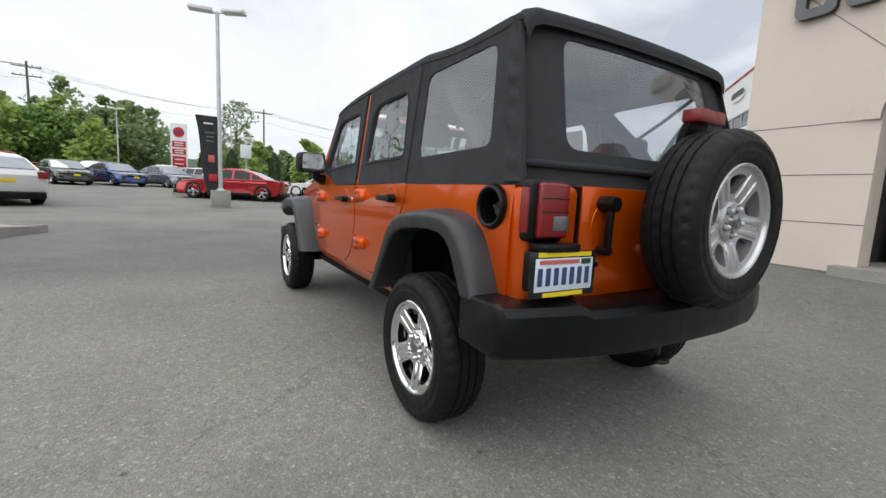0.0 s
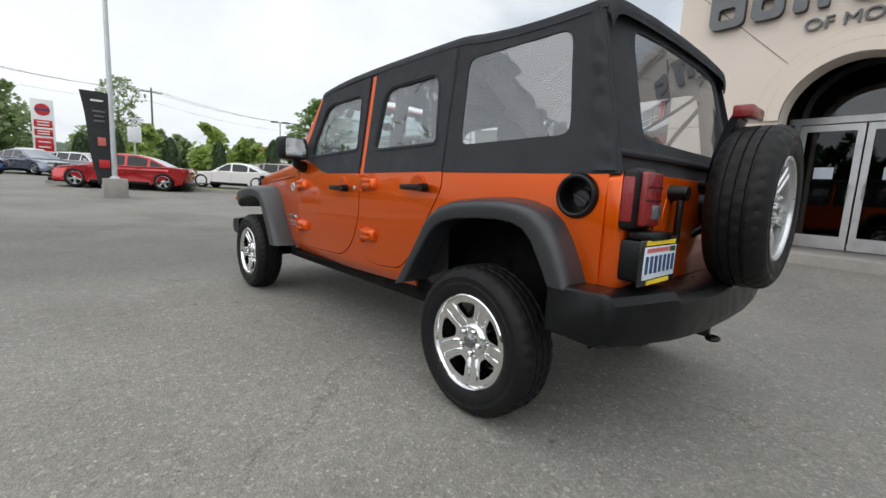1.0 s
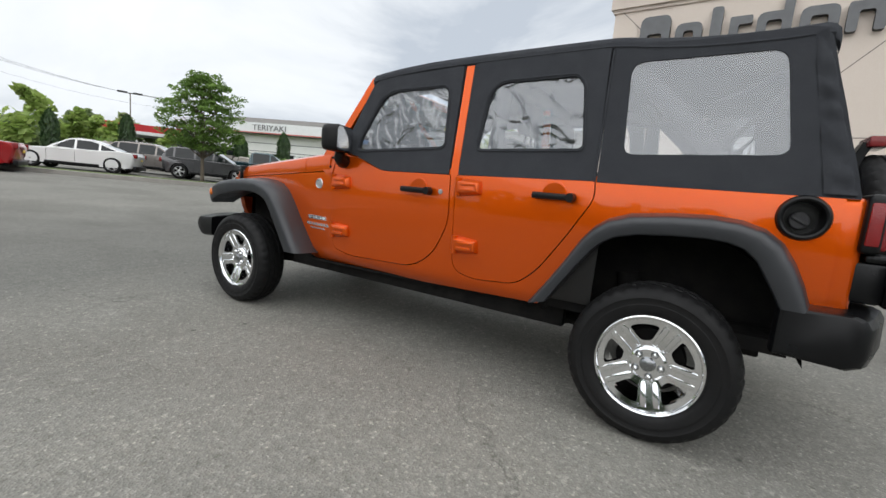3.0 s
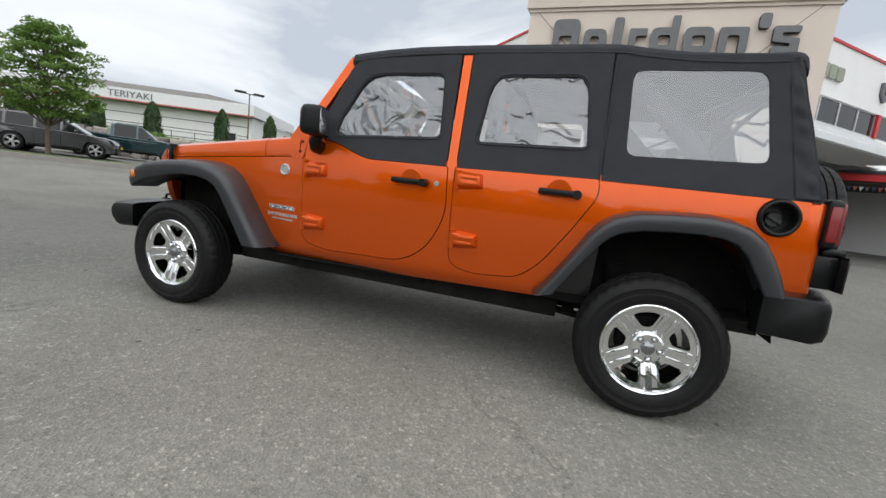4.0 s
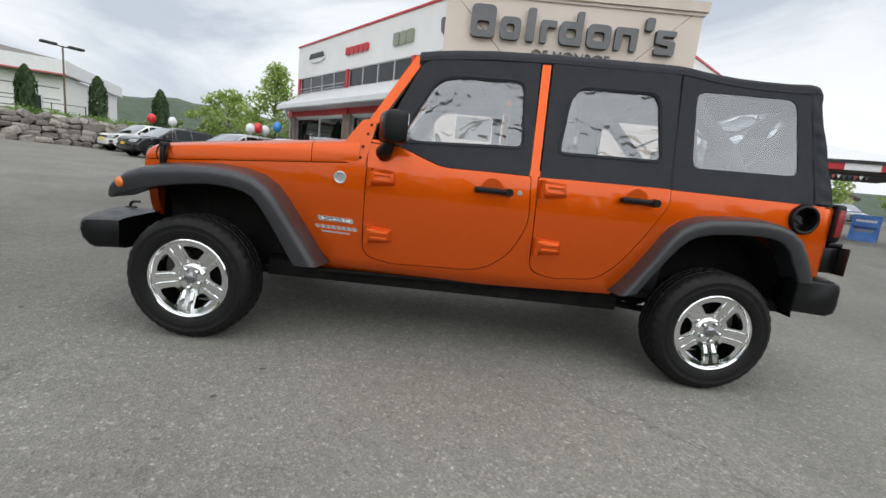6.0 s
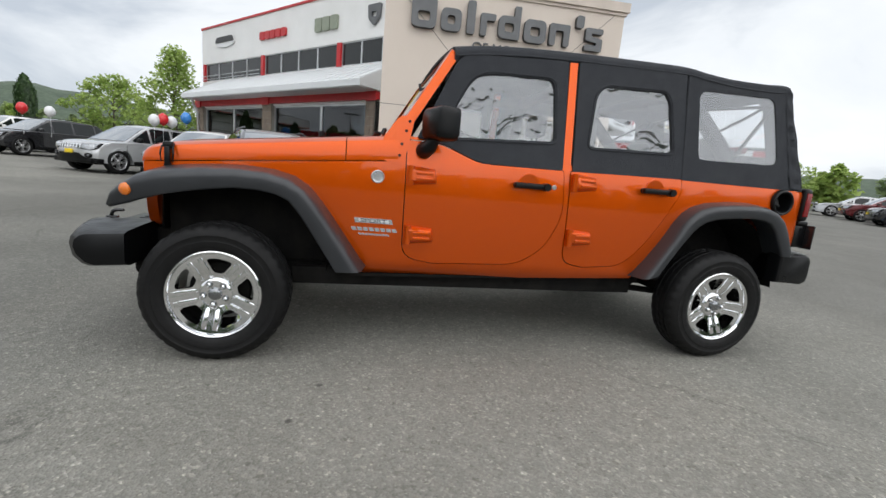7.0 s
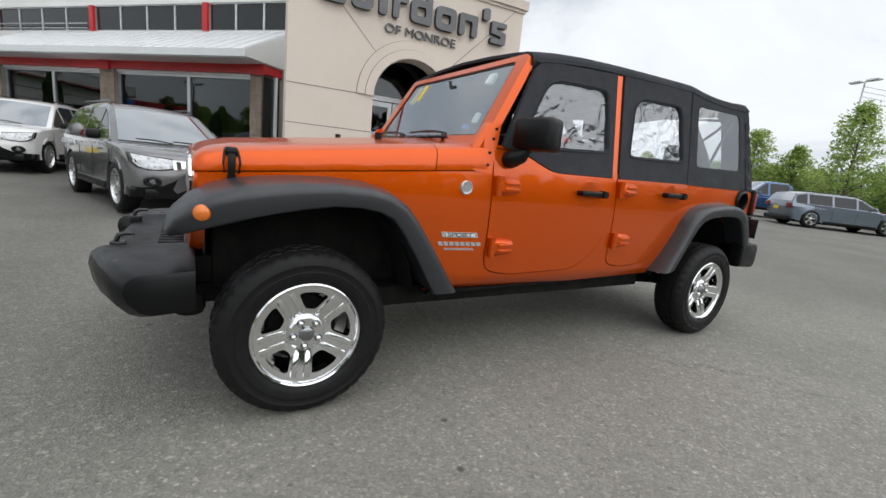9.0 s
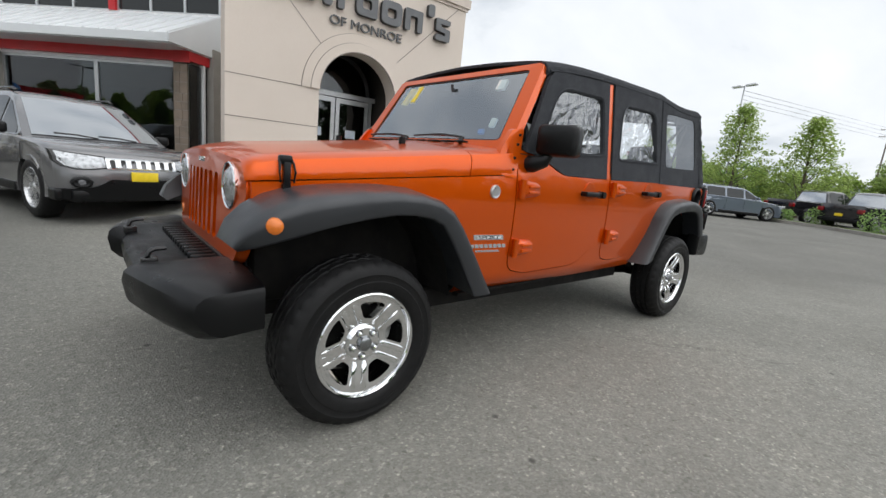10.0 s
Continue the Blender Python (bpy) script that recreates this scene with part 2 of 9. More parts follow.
    t.links.new(warp.outputs["Color"], vm.inputs[0])
    t.links.new(co.outputs["Object"], vm.inputs[2])
    t.links.new(vm.outputs["Vector"], cracks.inputs["Vector"])
    gate = tex("ShaderNodeTexNoise", 0.7, Detail=3.0)
    cr = ramp(cracks.outputs["Distance"], [(0.0, (0.66, 0.66, 0.66)), (0.003, (1.0, 1.0, 1.0))])
    gf = t.nodes.new("ShaderNodeMapRange")
    gf.inputs["From Min"].default_value, gf.inputs["From Max"].default_value = 0.5, 0.6
    t.links.new(gate.outputs["Fac"], gf.inputs["Value"])
    base = blend(base, blend(base, cr, 1.0, "MULTIPLY"), gf.outputs["Result"])
    t.links.new(base, b.inputs["Base Color"])
    b.inputs["Roughness"].default_value = 0.85
    b.inputs["Specular IOR Level"].default_value = 0.35
    bp = t.nodes.new("ShaderNodeBump")
    bp.inputs["Strength"].default_value, bp.inputs["Distance"].default_value = 0.55, 0.006
    t.links.new(stones.outputs["Distance"], bp.inputs["Height"])
    t.links.new(bp.outputs["Normal"], b.inputs["Normal"])
    return m


M = dict(
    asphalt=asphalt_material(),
    orange=material("orange car paint", (0.64, 0.086, 0.0015), rough=0.30, metal=0.55, coat=0.7, fine=0.03, bump_scale=1400.0, spec=0.05),
    plastic=material("black grained plastic", (0.003, 0.0032, 0.0037), rough=0.33, vary=0.35, scale=5.0, bump=0.10, bump_scale=420.0, tint=(0.006, 0.0065, 0.0075), spec=0.27),
    flare=material("dark grey satin plastic", (0.021, 0.0232, 0.027), rough=0.38, vary=0.3, scale=4.0, bump=0.08, bump_scale=500.0, tint=(0.036, 0.0395, 0.045), spec=0.55),
    lamp_glass=material("bright lamp lens", (0.50, 0.52, 0.54), rough=0.14, coat=1.0, metal=0.7, vary=0.8, scale=30.0, tint=(0.16, 0.165, 0.17), bump=0.4, bump_scale=90.0),
    sage=material("grey-green sign paint", (0.27, 0.30, 0.23), rough=0.5, vary=0.2, scale=6.0),
    blue_print=material("blue printed vinyl", (0.03, 0.14, 0.50), rough=0.4, vary=0.6, scale=2.5, tint=(0.10, 0.30, 0.62)),
    gloss_black=material("gloss black", (0.012, 0.012, 0.013), rough=0.22, vary=0.2, scale=9.0),
    fabric=material("charcoal soft top cloth", (0.034, 0.0365, 0.042), rough=0.82, vary=0.45, scale=5.0, fine=0.25, bump=0.5, bump_scale=900.0, tint=(0.042, 0.045, 0.051), spec=0.2),
    tyre=material("tyre rubber", (0.006, 0.006, 0.0064), rough=0.55, vary=0.5, scale=12.0, bump=0.15, bump_scale=150.0, tint=(0.010, 0.0098, 0.0095), spec=0.24),
    chrome=material("chrome", (0.82, 0.83, 0.84), rough=0.08, metal=1.0),
    chrome_dark=material("shaded chrome lining", (0.30, 0.31, 0.32), rough=0.25, metal=1.0),
    rim_grey=material("grey alloy wheel paint", (0.56, 0.565, 0.57), rough=0.27, metal=0.85, vary=0.15, scale=20.0),
    silver=material("silver wheel paint", (0.55, 0.56, 0.57), rough=0.32, metal=0.75, vary=0.2, scale=8.0),
    under=material("dirty underbody", (0.009, 0.009, 0.009), rough=0.9, spec=0.15, vary=0.6, scale=9.0, tint=(0.022, 0.020, 0.018), bump=0.3, bump_scale=40.0),
    vinyl=glass("clear vinyl window", (0.90, 0.915, 0.93), gloss=0.15, haze=0.04, wavy=0.50, wave_scale=8.0, rough=0.02),
    vinyl_flat=glass("taut clear vinyl window", (0.93, 0.945, 0.96), gloss=0.13, haze=0.08, wavy=0.06, wave_scale=3.0, rough=0.02),
    windshield=glass("windscreen glass", (0.86, 0.95, 0.93), gloss=0.30, rough=0.0),
    pane=glass("window pane", (0.30, 0.33, 0.33), gloss=0.03, rough=0.0, wavy=0.03, wave_scale=0.8),
    car_glass=material("dark car glass", (0.012, 0.015, 0.016), rough=0.03, spec=0.4),
    screen_glass=glass("tinted car windscreen", (0.06, 0.08, 0.085), gloss=0.52, rough=0.02),
    chrome_paint=material("bright grille chrome", (0.72, 0.73, 0.74), rough=0.2, metal=0.85),
    red_lens=material("red lamp lens", (0.22, 0.003, 0.005), rough=0.2, coat=0.35, vary=0.25, scale=40.0, bump=0.3, bump_scale=220.0),
    clear_lens=material("clear lamp lens", (0.17, 0.175, 0.185), rough=0.12, coat=0.8, metal=0.4, vary=0.7, scale=14.0, tint=(0.10, 0.10, 0.11), bump=0.3, bump_scale=220.0),
    amber=material("amber lamp lens", (0.75, 0.18, 0.01), rough=0.16, coat=0.8, vary=0.2, scale=60.0, bump=0.3, bump_scale=260.0),
    seat=material("dark seat cloth", (0.085, 0.085, 0.09), rough=0.9, vary=0.3, scale=12.0, bump=0.4, bump_scale=300.0),
    trim=material("dark dashboard plastic", (0.035, 0.035, 0.037), rough=0.6, vary=0.3, scale=9.0),
    white=material("white paint", (0.78, 0.78, 0.77), rough=0.5, vary=0.2, scale=1.5, tint=(0.6, 0.6, 0.58), fine=0.05, bump_scale=30.0),
    sheet=leaf_material("thin white paper", (0.95, 0.94, 0.90), (0.93, 0.92, 0.88), 3.0, 0.92),
    paper=material("white paper", (0.82, 0.82, 0.80), rough=0.8, vary=0.1, scale=9.0),
    yellow=material("yellow plastic", (0.82, 0.60, 0.02), rough=0.4, vary=0.2, scale=20.0),
    plate_blue=material("pale blue plate", (0.62, 0.70, 0.80), rough=0.35, vary=0.3, scale=18.0, tint=(0.8, 0.82, 0.84)),
    ink=material("dark blue paint", (0.03, 0.06, 0.16), rough=0.4, vary=0.2, scale=20.0),
    pale_red=material("faded red paint", (0.55, 0.13, 0.11), rough=0.5, vary=0.2, scale=20.0),
    stucco=material("cream stucco", (0.66, 0.575, 0.50), rough=0.9, vary=0.22, scale=1.1, fine=0.12, bump=0.45, bump_scale=130.0, tint=(0.56, 0.48, 0.41)),
    coping=material("tan metal coping", (0.60, 0.52, 0.45), rough=0.5, vary=0.2, scale=3.0),
    groove=material("dark sealant joint", (0.20, 0.17, 0.15), rough=0.9, vary=0.3, scale=20.0),
    sign=material("grey sign metal", (0.13, 0.135, 0.14), rough=0.5, metal=0.2, vary=0.35, scale=6.0, tint=(0.09, 0.09, 0.095)),
    sign_side=material("dark sign return", (0.03, 0.03, 0.032), rough=0.5, vary=0.2, scale=6.0),
    metal_white=material("white ribbed roof metal", (0.70, 0.72, 0.73), rough=0.38, metal=0.1, vary=0.25, scale=1.2, tint=(0.55, 0.57, 0.59)),
    red=material("red painted fascia", (0.50, 0.015, 0.02), rough=0.42, vary=0.25, scale=1.8),
    alu=material("brushed aluminium frame", (0.58, 0.59, 0.60), rough=0.38, metal=0.7, vary=0.25, scale=6.0),
    # near-black: the shade of roofed spaces is put into the base colour
    dim_room=material("shade-dark interior and soffit", (0.045, 0.04, 0.036), rough=0.9, vary=0.5, scale=1.0, tint=(0.10, 0.085, 0.07)),
    stone=material("tan stone cladding", (0.30, 0.24, 0.19), rough=0.9, vary=0.6, scale=5.0, bump=0.7, bump_scale=25.0, tint=(0.17, 0.14, 0.115), per_piece=0.5),
    rock=material("grey boulder", (0.46, 0.43, 0.385), rough=0.95, vary=0.6, scale=4.0, bump=0.8, bump_scale=12.0, tint=(0.11, 0.10, 0.09), per_piece=0.85),
    concrete=material("weathered concrete", (0.30, 0.285, 0.26), rough=0.9, vary=0.5, scale=2.5, fine=0.15, bump=0.35, bump_scale=70.0, tint=(0.19, 0.18, 0.165)),
    galv=material("painted lamp post", (0.56, 0.58, 0.60), rough=0.45, metal=0.3, vary=0.25, scale=3.0),
    grass=material("lawn grass", (0.085, 0.125, 0.035), rough=0.95, vary=0.6, scale=3.0, fine=0.3, bump=0.9, bump_scale=90.0, tint=(0.13, 0.13, 0.05)),
    hedge=leaf_material("dark cypress leaf", (0.075, 0.135, 0.045), (0.035, 0.075, 0.025), 5.0),
    leaf=leaf_material("maple leaf", (0.28, 0.42, 0.13), (0.17, 0.28, 0.08), 2.0),
    leaf_dark=leaf_material("dark maple leaf", (0.20, 0.32, 0.075), (0.10, 0.18, 0.04), 2.0),
    leaf_light=leaf_material("young light leaf", (0.40, 0.50, 0.15), (0.25, 0.36, 0.09), 1.6),
    leaf_far=leaf_material("woodland leaf", (0.33, 0.41, 0.20), (0.20, 0.27, 0.12), 0.3),
    hill=material("wooded hillside", (0.062, 0.088, 0.056), rough=0.95, vary=0.8, scale=0.09, fine=0.3, bump=1.0, bump_scale=0.7, tint=(0.034, 0.052, 0.036)),
    bark=material("grey bark", (0.13, 0.105, 0.08), rough=0.95, vary=0.5, scale=6.0, bump=0.8, bump_scale=40.0, stretch=(1, 1, 0.25)),
    wood_pole=material("weathered timber pole", (0.16, 0.13, 0.10), rough=0.9, vary=0.4, scale=5.0, stretch=(1, 1, 0.2)),
    cable=material("black cable", (0.02, 0.02, 0.02), rough=0.7),
    roof_grey=material("grey felt roof", (0.19, 0.18, 0.165), rough=0.95, vary=0.4, scale=0.8, tint=(0.12, 0.115, 0.105)),
    banner=material("black banner cloth", (0.02, 0.02, 0.024), rough=0.7, vary=0.3, scale=4.0),
    lamp_white=material("white plastic", (0.74, 0.75, 0.76), rough=0.4, vary=0.15, scale=6.0),
    balloon_red=material("red balloon rubber", (0.62, 0.02, 0.025), rough=0.25, coat=0.3, vary=0.1, scale=5.0),
    balloon_blue=material("blue balloon rubber", (0.04, 0.22, 0.60), rough=0.25, coat=0.3, vary=0.1, scale=5.0),
)
CAR_PAINT = {}


def car_paint(key, color, metal=0.3):
    if key not in CAR_PAINT:
        CAR_PAINT[key] = material(key + " car paint", color, rough=0.24, metal=metal, coat=1.0, fine=0.05, bump_scale=900.0)
    return CAR_PAINT[key]


# ---- mesh helpers ----


def finish(bm, name, mat, smooth=35.0):
    """One mesh object of bm; faces that meet under the given angle are shaded smooth."""
    bmesh.ops.recalc_face_normals(bm, faces=bm.faces)
    me = bpy.data.meshes.new(name)
    for e in bm.edges:
        e.smooth = len(e.link_faces) == 2 and e.calc_face_angle(3.2) < radians(smooth)
    for f in bm.faces:
        f.smooth = smooth > 0
    bm.to_mesh(me)
    bm.free()
    for mm in mat if isinstance(mat, (list, tuple)) else (mat,):
        me.materials.append(mm)
    return new(name, me)


def part(name, bm, mat, parent, label="", smooth=35.0):
    ob = finish(bm, name, mat, smooth)
    ob.parent = parent
    if label:
        ob["label"] = label
    return ob


def thing(name, label, category, group="", m=None, kind=""):
    ob = new(name)
    ob.empty_display_size = 0.2
    if m is not None:
        ob.matrix_world = m
    return tagged(ob, label, category, group, kind)


def solid(name, bm, mat, label, category, group="", kind="", smooth=35.0, m=None):
    ob = finish(bm, name, mat, smooth)
    if m is not None:
        ob.matrix_world = m
    return tagged(ob, label, category, group, kind)


def box(bm, lo, hi, bevel=0.0, segs=2, m=None, slot=0):
    """A box between two corners with rounded edges."""
    lo, hi = Vector(lo), Vector(hi)
    c, s = (lo + hi) / 2, hi - lo
    tr = Matrix.Translation(c) @ Matrix.Diagonal((*s, 1))
    r = bmesh.ops.create_cube(bm, size=1.0, matrix=(m @ tr) if m is not None else tr)
    vs = r["verts"]
    es = {e for v in vs for e in v.link_edges}
    fs = {f for v in vs for f in v.link_faces}
    for f in fs:
        f.material_index = slot
    if bevel:
        r = bmesh.ops.bevel(bm, geom=list(es), offset=bevel, segments=segs, affect="EDGES", profile=0.5)
        for f in r["faces"]:
            f.material_index = slot


def rod(bm, a, b, r0, r1=None, n=12, slot=0, caps=True):
    """A round bar from a to b."""
    a, b = Vector(a), Vector(b)
    d = b - a
    m = Matrix.Translation((a + b) / 2) @ d.to_track_quat("Z", "Y").to_matrix().to_4x4()
    r = bmesh.ops.create_cone(bm, cap_ends=caps, segments=n, radius1=r0, radius2=r0 if r1 is None else r1, depth=d.length, matrix=m)
    for f in {f for v in r["verts"] for f in v.link_faces}:
        f.material_index = slot


def tube(bm, pts, r, n=8):
    """A bar bent along points; r is one radius or one for each point."""
    pts = [Vector(p) for p in pts]
    rings = []
    for i, p in enumerate(pts):
        d = (pts[min(i + 1, len(pts) - 1)] - pts[max(i - 1, 0)]).normalized()
        q = d.to_track_quat("Z", "Y").to_matrix()
        rr = r[i] if isinstance(r, (list, tuple)) else r
        rings.append([bm.verts.new(p + q @ Vector((rr * math.cos(6.2832 * k / n), rr * math.sin(6.2832 * k / n), 0))) for k in range(n)])
    for a, b in zip(rings, rings[1:]):
        for k in range(n):
            bm.faces.new((a[k], a[(k + 1) % n], b[(k + 1) % n], b[k]))
    bm.faces.new(rings[0][::-1])
    bm.faces.new(rings[-1])


def lathe(bm, profile, n=48, slot=0, m=None, close=False):
    """Turns a profile of (radius, offset along -x) round the x axis."""
    rings = []
    for r, x in profile:
        ring = []
        for k in range(n):
            a = 6.283185 * k / n
            v = Vector((-x, r * math.cos(a), r * math.sin(a)))
            ring.append(bm.verts.new(m @ v if m is not None else v))
        rings.append(ring)
    pairs = list(zip(rings, rings[1:]))
    if close:
        pairs.append((rings[-1], rings[0]))
    for a, b in pairs:
        for k in range(n):
            f = bm.faces.new((a[k], a[(k + 1) % n], b[(k + 1) % n], b[k]))
            f.material_index = slot


def rounded(pts, r, n=4):
    """A polygon with its corners rounded; r is one radius or one for each corner."""
    out = []
    for i, p in enumerate(pts):
        rr = r[i] if isinstance(r, (list, tuple)) else r
        p, a, b = Vector(p), Vector(pts[i - 1]), Vector(pts[(i + 1) % len(pts)])
        da, db = (a - p), (b - p)
        k = min(rr, da.length * 0.48, db.length * 0.48)
        if k < 1e-4:
            out.append((p.x, p.y))
            continue
        s, e = p + da.normalized() * k, p + db.normalized() * k
        for j in range(n + 1):
            t = j / n
            q = s * (1 - t) ** 2 + p * 2 * t * (1 - t) + e * t * t
            out.append((q.x, q.y))
    return out


def plate(bm, outer, holes, place, thick, slot=0, cuts=()):
    """A slab cut to a flat outline with holes; place(u, v, d) lays a point of it in space, d deep."""
    flat = bmesh.new()
    loops, edges = [], []
    for loop in [outer, *holes]:
        vs = [flat.verts.new((u, v, 0)) for u, v in loop]
        loops.append(vs)
        for a, b in zip(vs, vs[1:] + vs[:1]):
            edges.append(flat.edges.new((a, b)))
    bmesh.ops.triangle_fill(flat, use_beauty=True, use_dissolve=False, edges=edges)
    for v in cuts:
        bmesh.ops.bisect_plane(flat, geom=flat.verts[:] + flat.edges[:] + flat.faces[:], plane_co=(0, v, 0), plane_no=(0, 1, 0))
    flat.verts.index_update()
    flat.verts.ensure_lookup_table()
    top = [bm.verts.new(place(v.co.x, v.co.y, 0.0)) for v in flat.verts]
    low = [bm.verts.new(place(v.co.x, v.co.y, thick)) for v in flat.verts]
    made = []
    for f in flat.faces:
        ids = [v.index for v in f.verts]
        made.append(bm.faces.new([top[i] for i in ids]))
        made.append(bm.faces.new([low[i] for i in reversed(ids)]))
    for e in flat.edges:
        if len(e.link_faces) == 1:
            a, b = e.verts[0].index, e.verts[1].index
            made.append(bm.faces.new((top[a], top[b], low[b], low[a])))
    for f in made:
        f.material_index = slot
    flat.free()


def film(bm, outer, place):
    """A single thin skin over a flat outline, laid in space by place(u, v, d)."""
    flat = bmesh.new()
    vs = [flat.verts.new((u, v, 0)) for u, v in outer]
    bmesh.ops.triangle_fill(flat, use_beauty=True, use_dissolve=False, edges=[flat.edges.new((a, b)) for a, b in zip(vs, vs[1:] + vs[:1])])
    flat.verts.index_update()
    laid = [bm.verts.new(place(v.co.x, v.co.y, 0.0)) for v in flat.verts]
    for f in flat.faces:
        bm.faces.new([laid[v.index] for v in f.verts])
    flat.free()


def loft(bm, sections, closed=True, caps=True, slot=0):
    """A skin over sections that have the same number of points."""
    rings = [[bm.verts.new(p) for p in s] for s in sections]
    n = len(rings[0])
    for a, b in zip(rings, rings[1:]):
        for k in range(n if closed else n - 1):
            f = bm.faces.new((a[k], a[(k + 1) % n], b[(k + 1) % n], b[k]))
            f.material_index = slot
    if caps and closed:
        for r in (rings[0][::-1], rings[-1]):
            f = bm.faces.new(r)
            f.material_index = slot


def text_part(name, words, size, depth, mat, parent, m):
    cu = bpy.data.curves.new(name, "FONT")
    cu.body, cu.size, cu.extrude, cu.align_x = words, size, depth, "CENTER"
    tmp = bpy.data.objects.new(name, cu)
    me = bpy.data.meshes.new_from_object(tmp)
    bpy.data.objects.remove(tmp)
    # one part for each letter
    bm = bmesh.new()
    bm.from_mesh(me)
    bpy.data.meshes.remove(me)
    left = set(bm.verts)
    while left:
        todo, found = [left.pop()], []
        while todo:
            v = todo.pop()
            found.append(v)
            for e in v.link_edges:
                w = e.other_vert(v)
                if w in left:
                    left.remove(w)
                    todo.append(w)
        one = bmesh.new()
        copy = {v: one.verts.new(v.co) for v in found}
        for f in {f for v in found for f in v.link_faces}:
            one.faces.new([copy[v] for v in f.verts])
        ob = part(name, one, mat, parent, smooth=20)
        ob.matrix_basis = m
    bm.free()

# ---- the lot: one sheet of ground that rises gently away from the car ----


def ease(a, b, x):
    u = min(1.0, max(0.0, (x - a) / (b - a)))
    return u * u * (3 - 2 * u)


def ground_z(x, y):
    u = min(y, 60.0) - 6.0
    z = 0.0105 * (u + math.sqrt(u * u + 4.0)) - 0.0026
    z += 0.25 * ease(3.0, 5.4, x) * (1 - ease(2.4, 3.6, y)) * ease(-9, -6, y) * (1 - ease(9, 14, x))
    z += 0.026 * min(40.0, max(0.0, x - 4.0)) * (1 - ease(-14, -4, y))
    return z


def build_ground():
    xs = [-1500, -500, -200, -90, -50, -30, -20, -14, -10, -8] + [-6 + 0.5 * i for i in range(45)] + [18, 22, 27, 33, 40, 50, 70, 120, 300, 800, 1500]
    ys = [-1500, -500, -200, -100, -60, -45, -36, -30, -25, -21, -18, -15] + [-12 + 0.5 * i for i in range(69)] + [24, 27, 31, 36, 42, 50, 60, 80, 140, 300, 800, 1500]
    verts = [(x, y, ground_z(x, y)) for y in ys for x in xs]
    n = len(xs)
    faces = [(j * n + i, j * n + i + 1, (j + 1) * n + i + 1, (j + 1) * n + i) for j in range(len(ys) - 1) for i in range(n - 1)]
    me = bpy.data.meshes.new("ground")
    me.from_pydata(verts, [], faces)
    for p in me.polygons:
        p.use_smooth = True
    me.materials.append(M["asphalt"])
    tagged(new("ground", me), "grey worn asphalt of a car dealer's lot", "ground", kind="structure")


build_ground()

# ---- the orange off-roader; its own x runs to its right, y ahead, origin under the rear axle ----
CAR_X = 0.05
WHEELBASE, AXLE_Z, TYRE_R = 2.947, 0.349, 0.349
jeep = thing("off_road_car", "orange four-door off-roader with a black soft top, parked on asphalt", "car", m=pose(CAR_X, 0, 0))


def half_width(y, z):
    w = 0.772
    if z < 0.86:
        w += 0.012 - 0.24 * (0.86 - z) ** 2
    elif z < 1.1:
        w += 0.012 * (1 - (max(0.0, z - 0.9) / 0.2) ** 2)
    if z < 0.545:
        w -= 4.6 * (0.545 - z) ** 2
    if y > 2.0:
        w -= (y - 2.0) * 0.105
    if z > 1.1:
        w -= (z - 1.1) * 0.135
    return w


def on_side(s, proud=0.0):
    """Lays (y, z) on the car's side; s is -1 for its left, 1 for its right."""
    return lambda y, z, d: Vector((s * (half_width(y, z) + proud - d), y, z))


def arc(cx, cz, r, a0, a1, n=10):
    return [(cx + r * math.cos(radians(a0 + (a1 - a0) * i / n)), cz + r * math.sin(radians(a0 + (a1 - a0) * i / n))) for i in range(n + 1)]


FRONT_DOOR = rounded([(2.035, 1.19), (1.86, 1.185), (1.63, 1.10), (1.13, 1.105), (1.11, 0.84), (1.20, 0.65), (1.35, 0.545), (1.85, 0.53), (2.025, 0.56), (2.03, 0.72)], [0.01, 0.06, 0.06, 0.015, 0.08, 0.08, 0.09, 0.02, 0.09, 0.02])
REAR_DOOR = rounded([(1.085, 1.105), (0.345, 1.125), (0.335, 1.04), (0.45, 0.84), (0.57, 0.66), (0.68, 0.565), (0.92, 0.545), (1.065, 0.57), (1.07, 0.72)], [0.01, 0.015, 0.06, 0.06, 0.06, 0.06, 0.02, 0.09, 0.02])


WAIST = [0.46, 0.48, 0.52, 0.54] + [0.5 + 0.06 * k for k in range(11)]


def grown(poly, g):
    cx, cy = sum(p[0] for p in poly) / len(poly), sum(p[1] for p in poly) / len(poly)
    out = []
    for i, p in enumerate(poly):
        a, b = Vector(poly[i - 1]), Vector(poly[(i + 1) % len(poly)])
        d = (b - a)
        nrm = Vector((d.y, -d.x))
        if nrm.length < 1e-6:
            out.append(p)
            continue
        nrm.normalize()
        if nrm.dot(Vector(p) - Vector((cx, cy))) < 0:
            nrm.negate()
        out.append((p[0] + nrm.x * g, p[1] + nrm.y * g))
    return out


def hood_side_z(y):
    return 1.075 - (y - 2.06) * 0.088


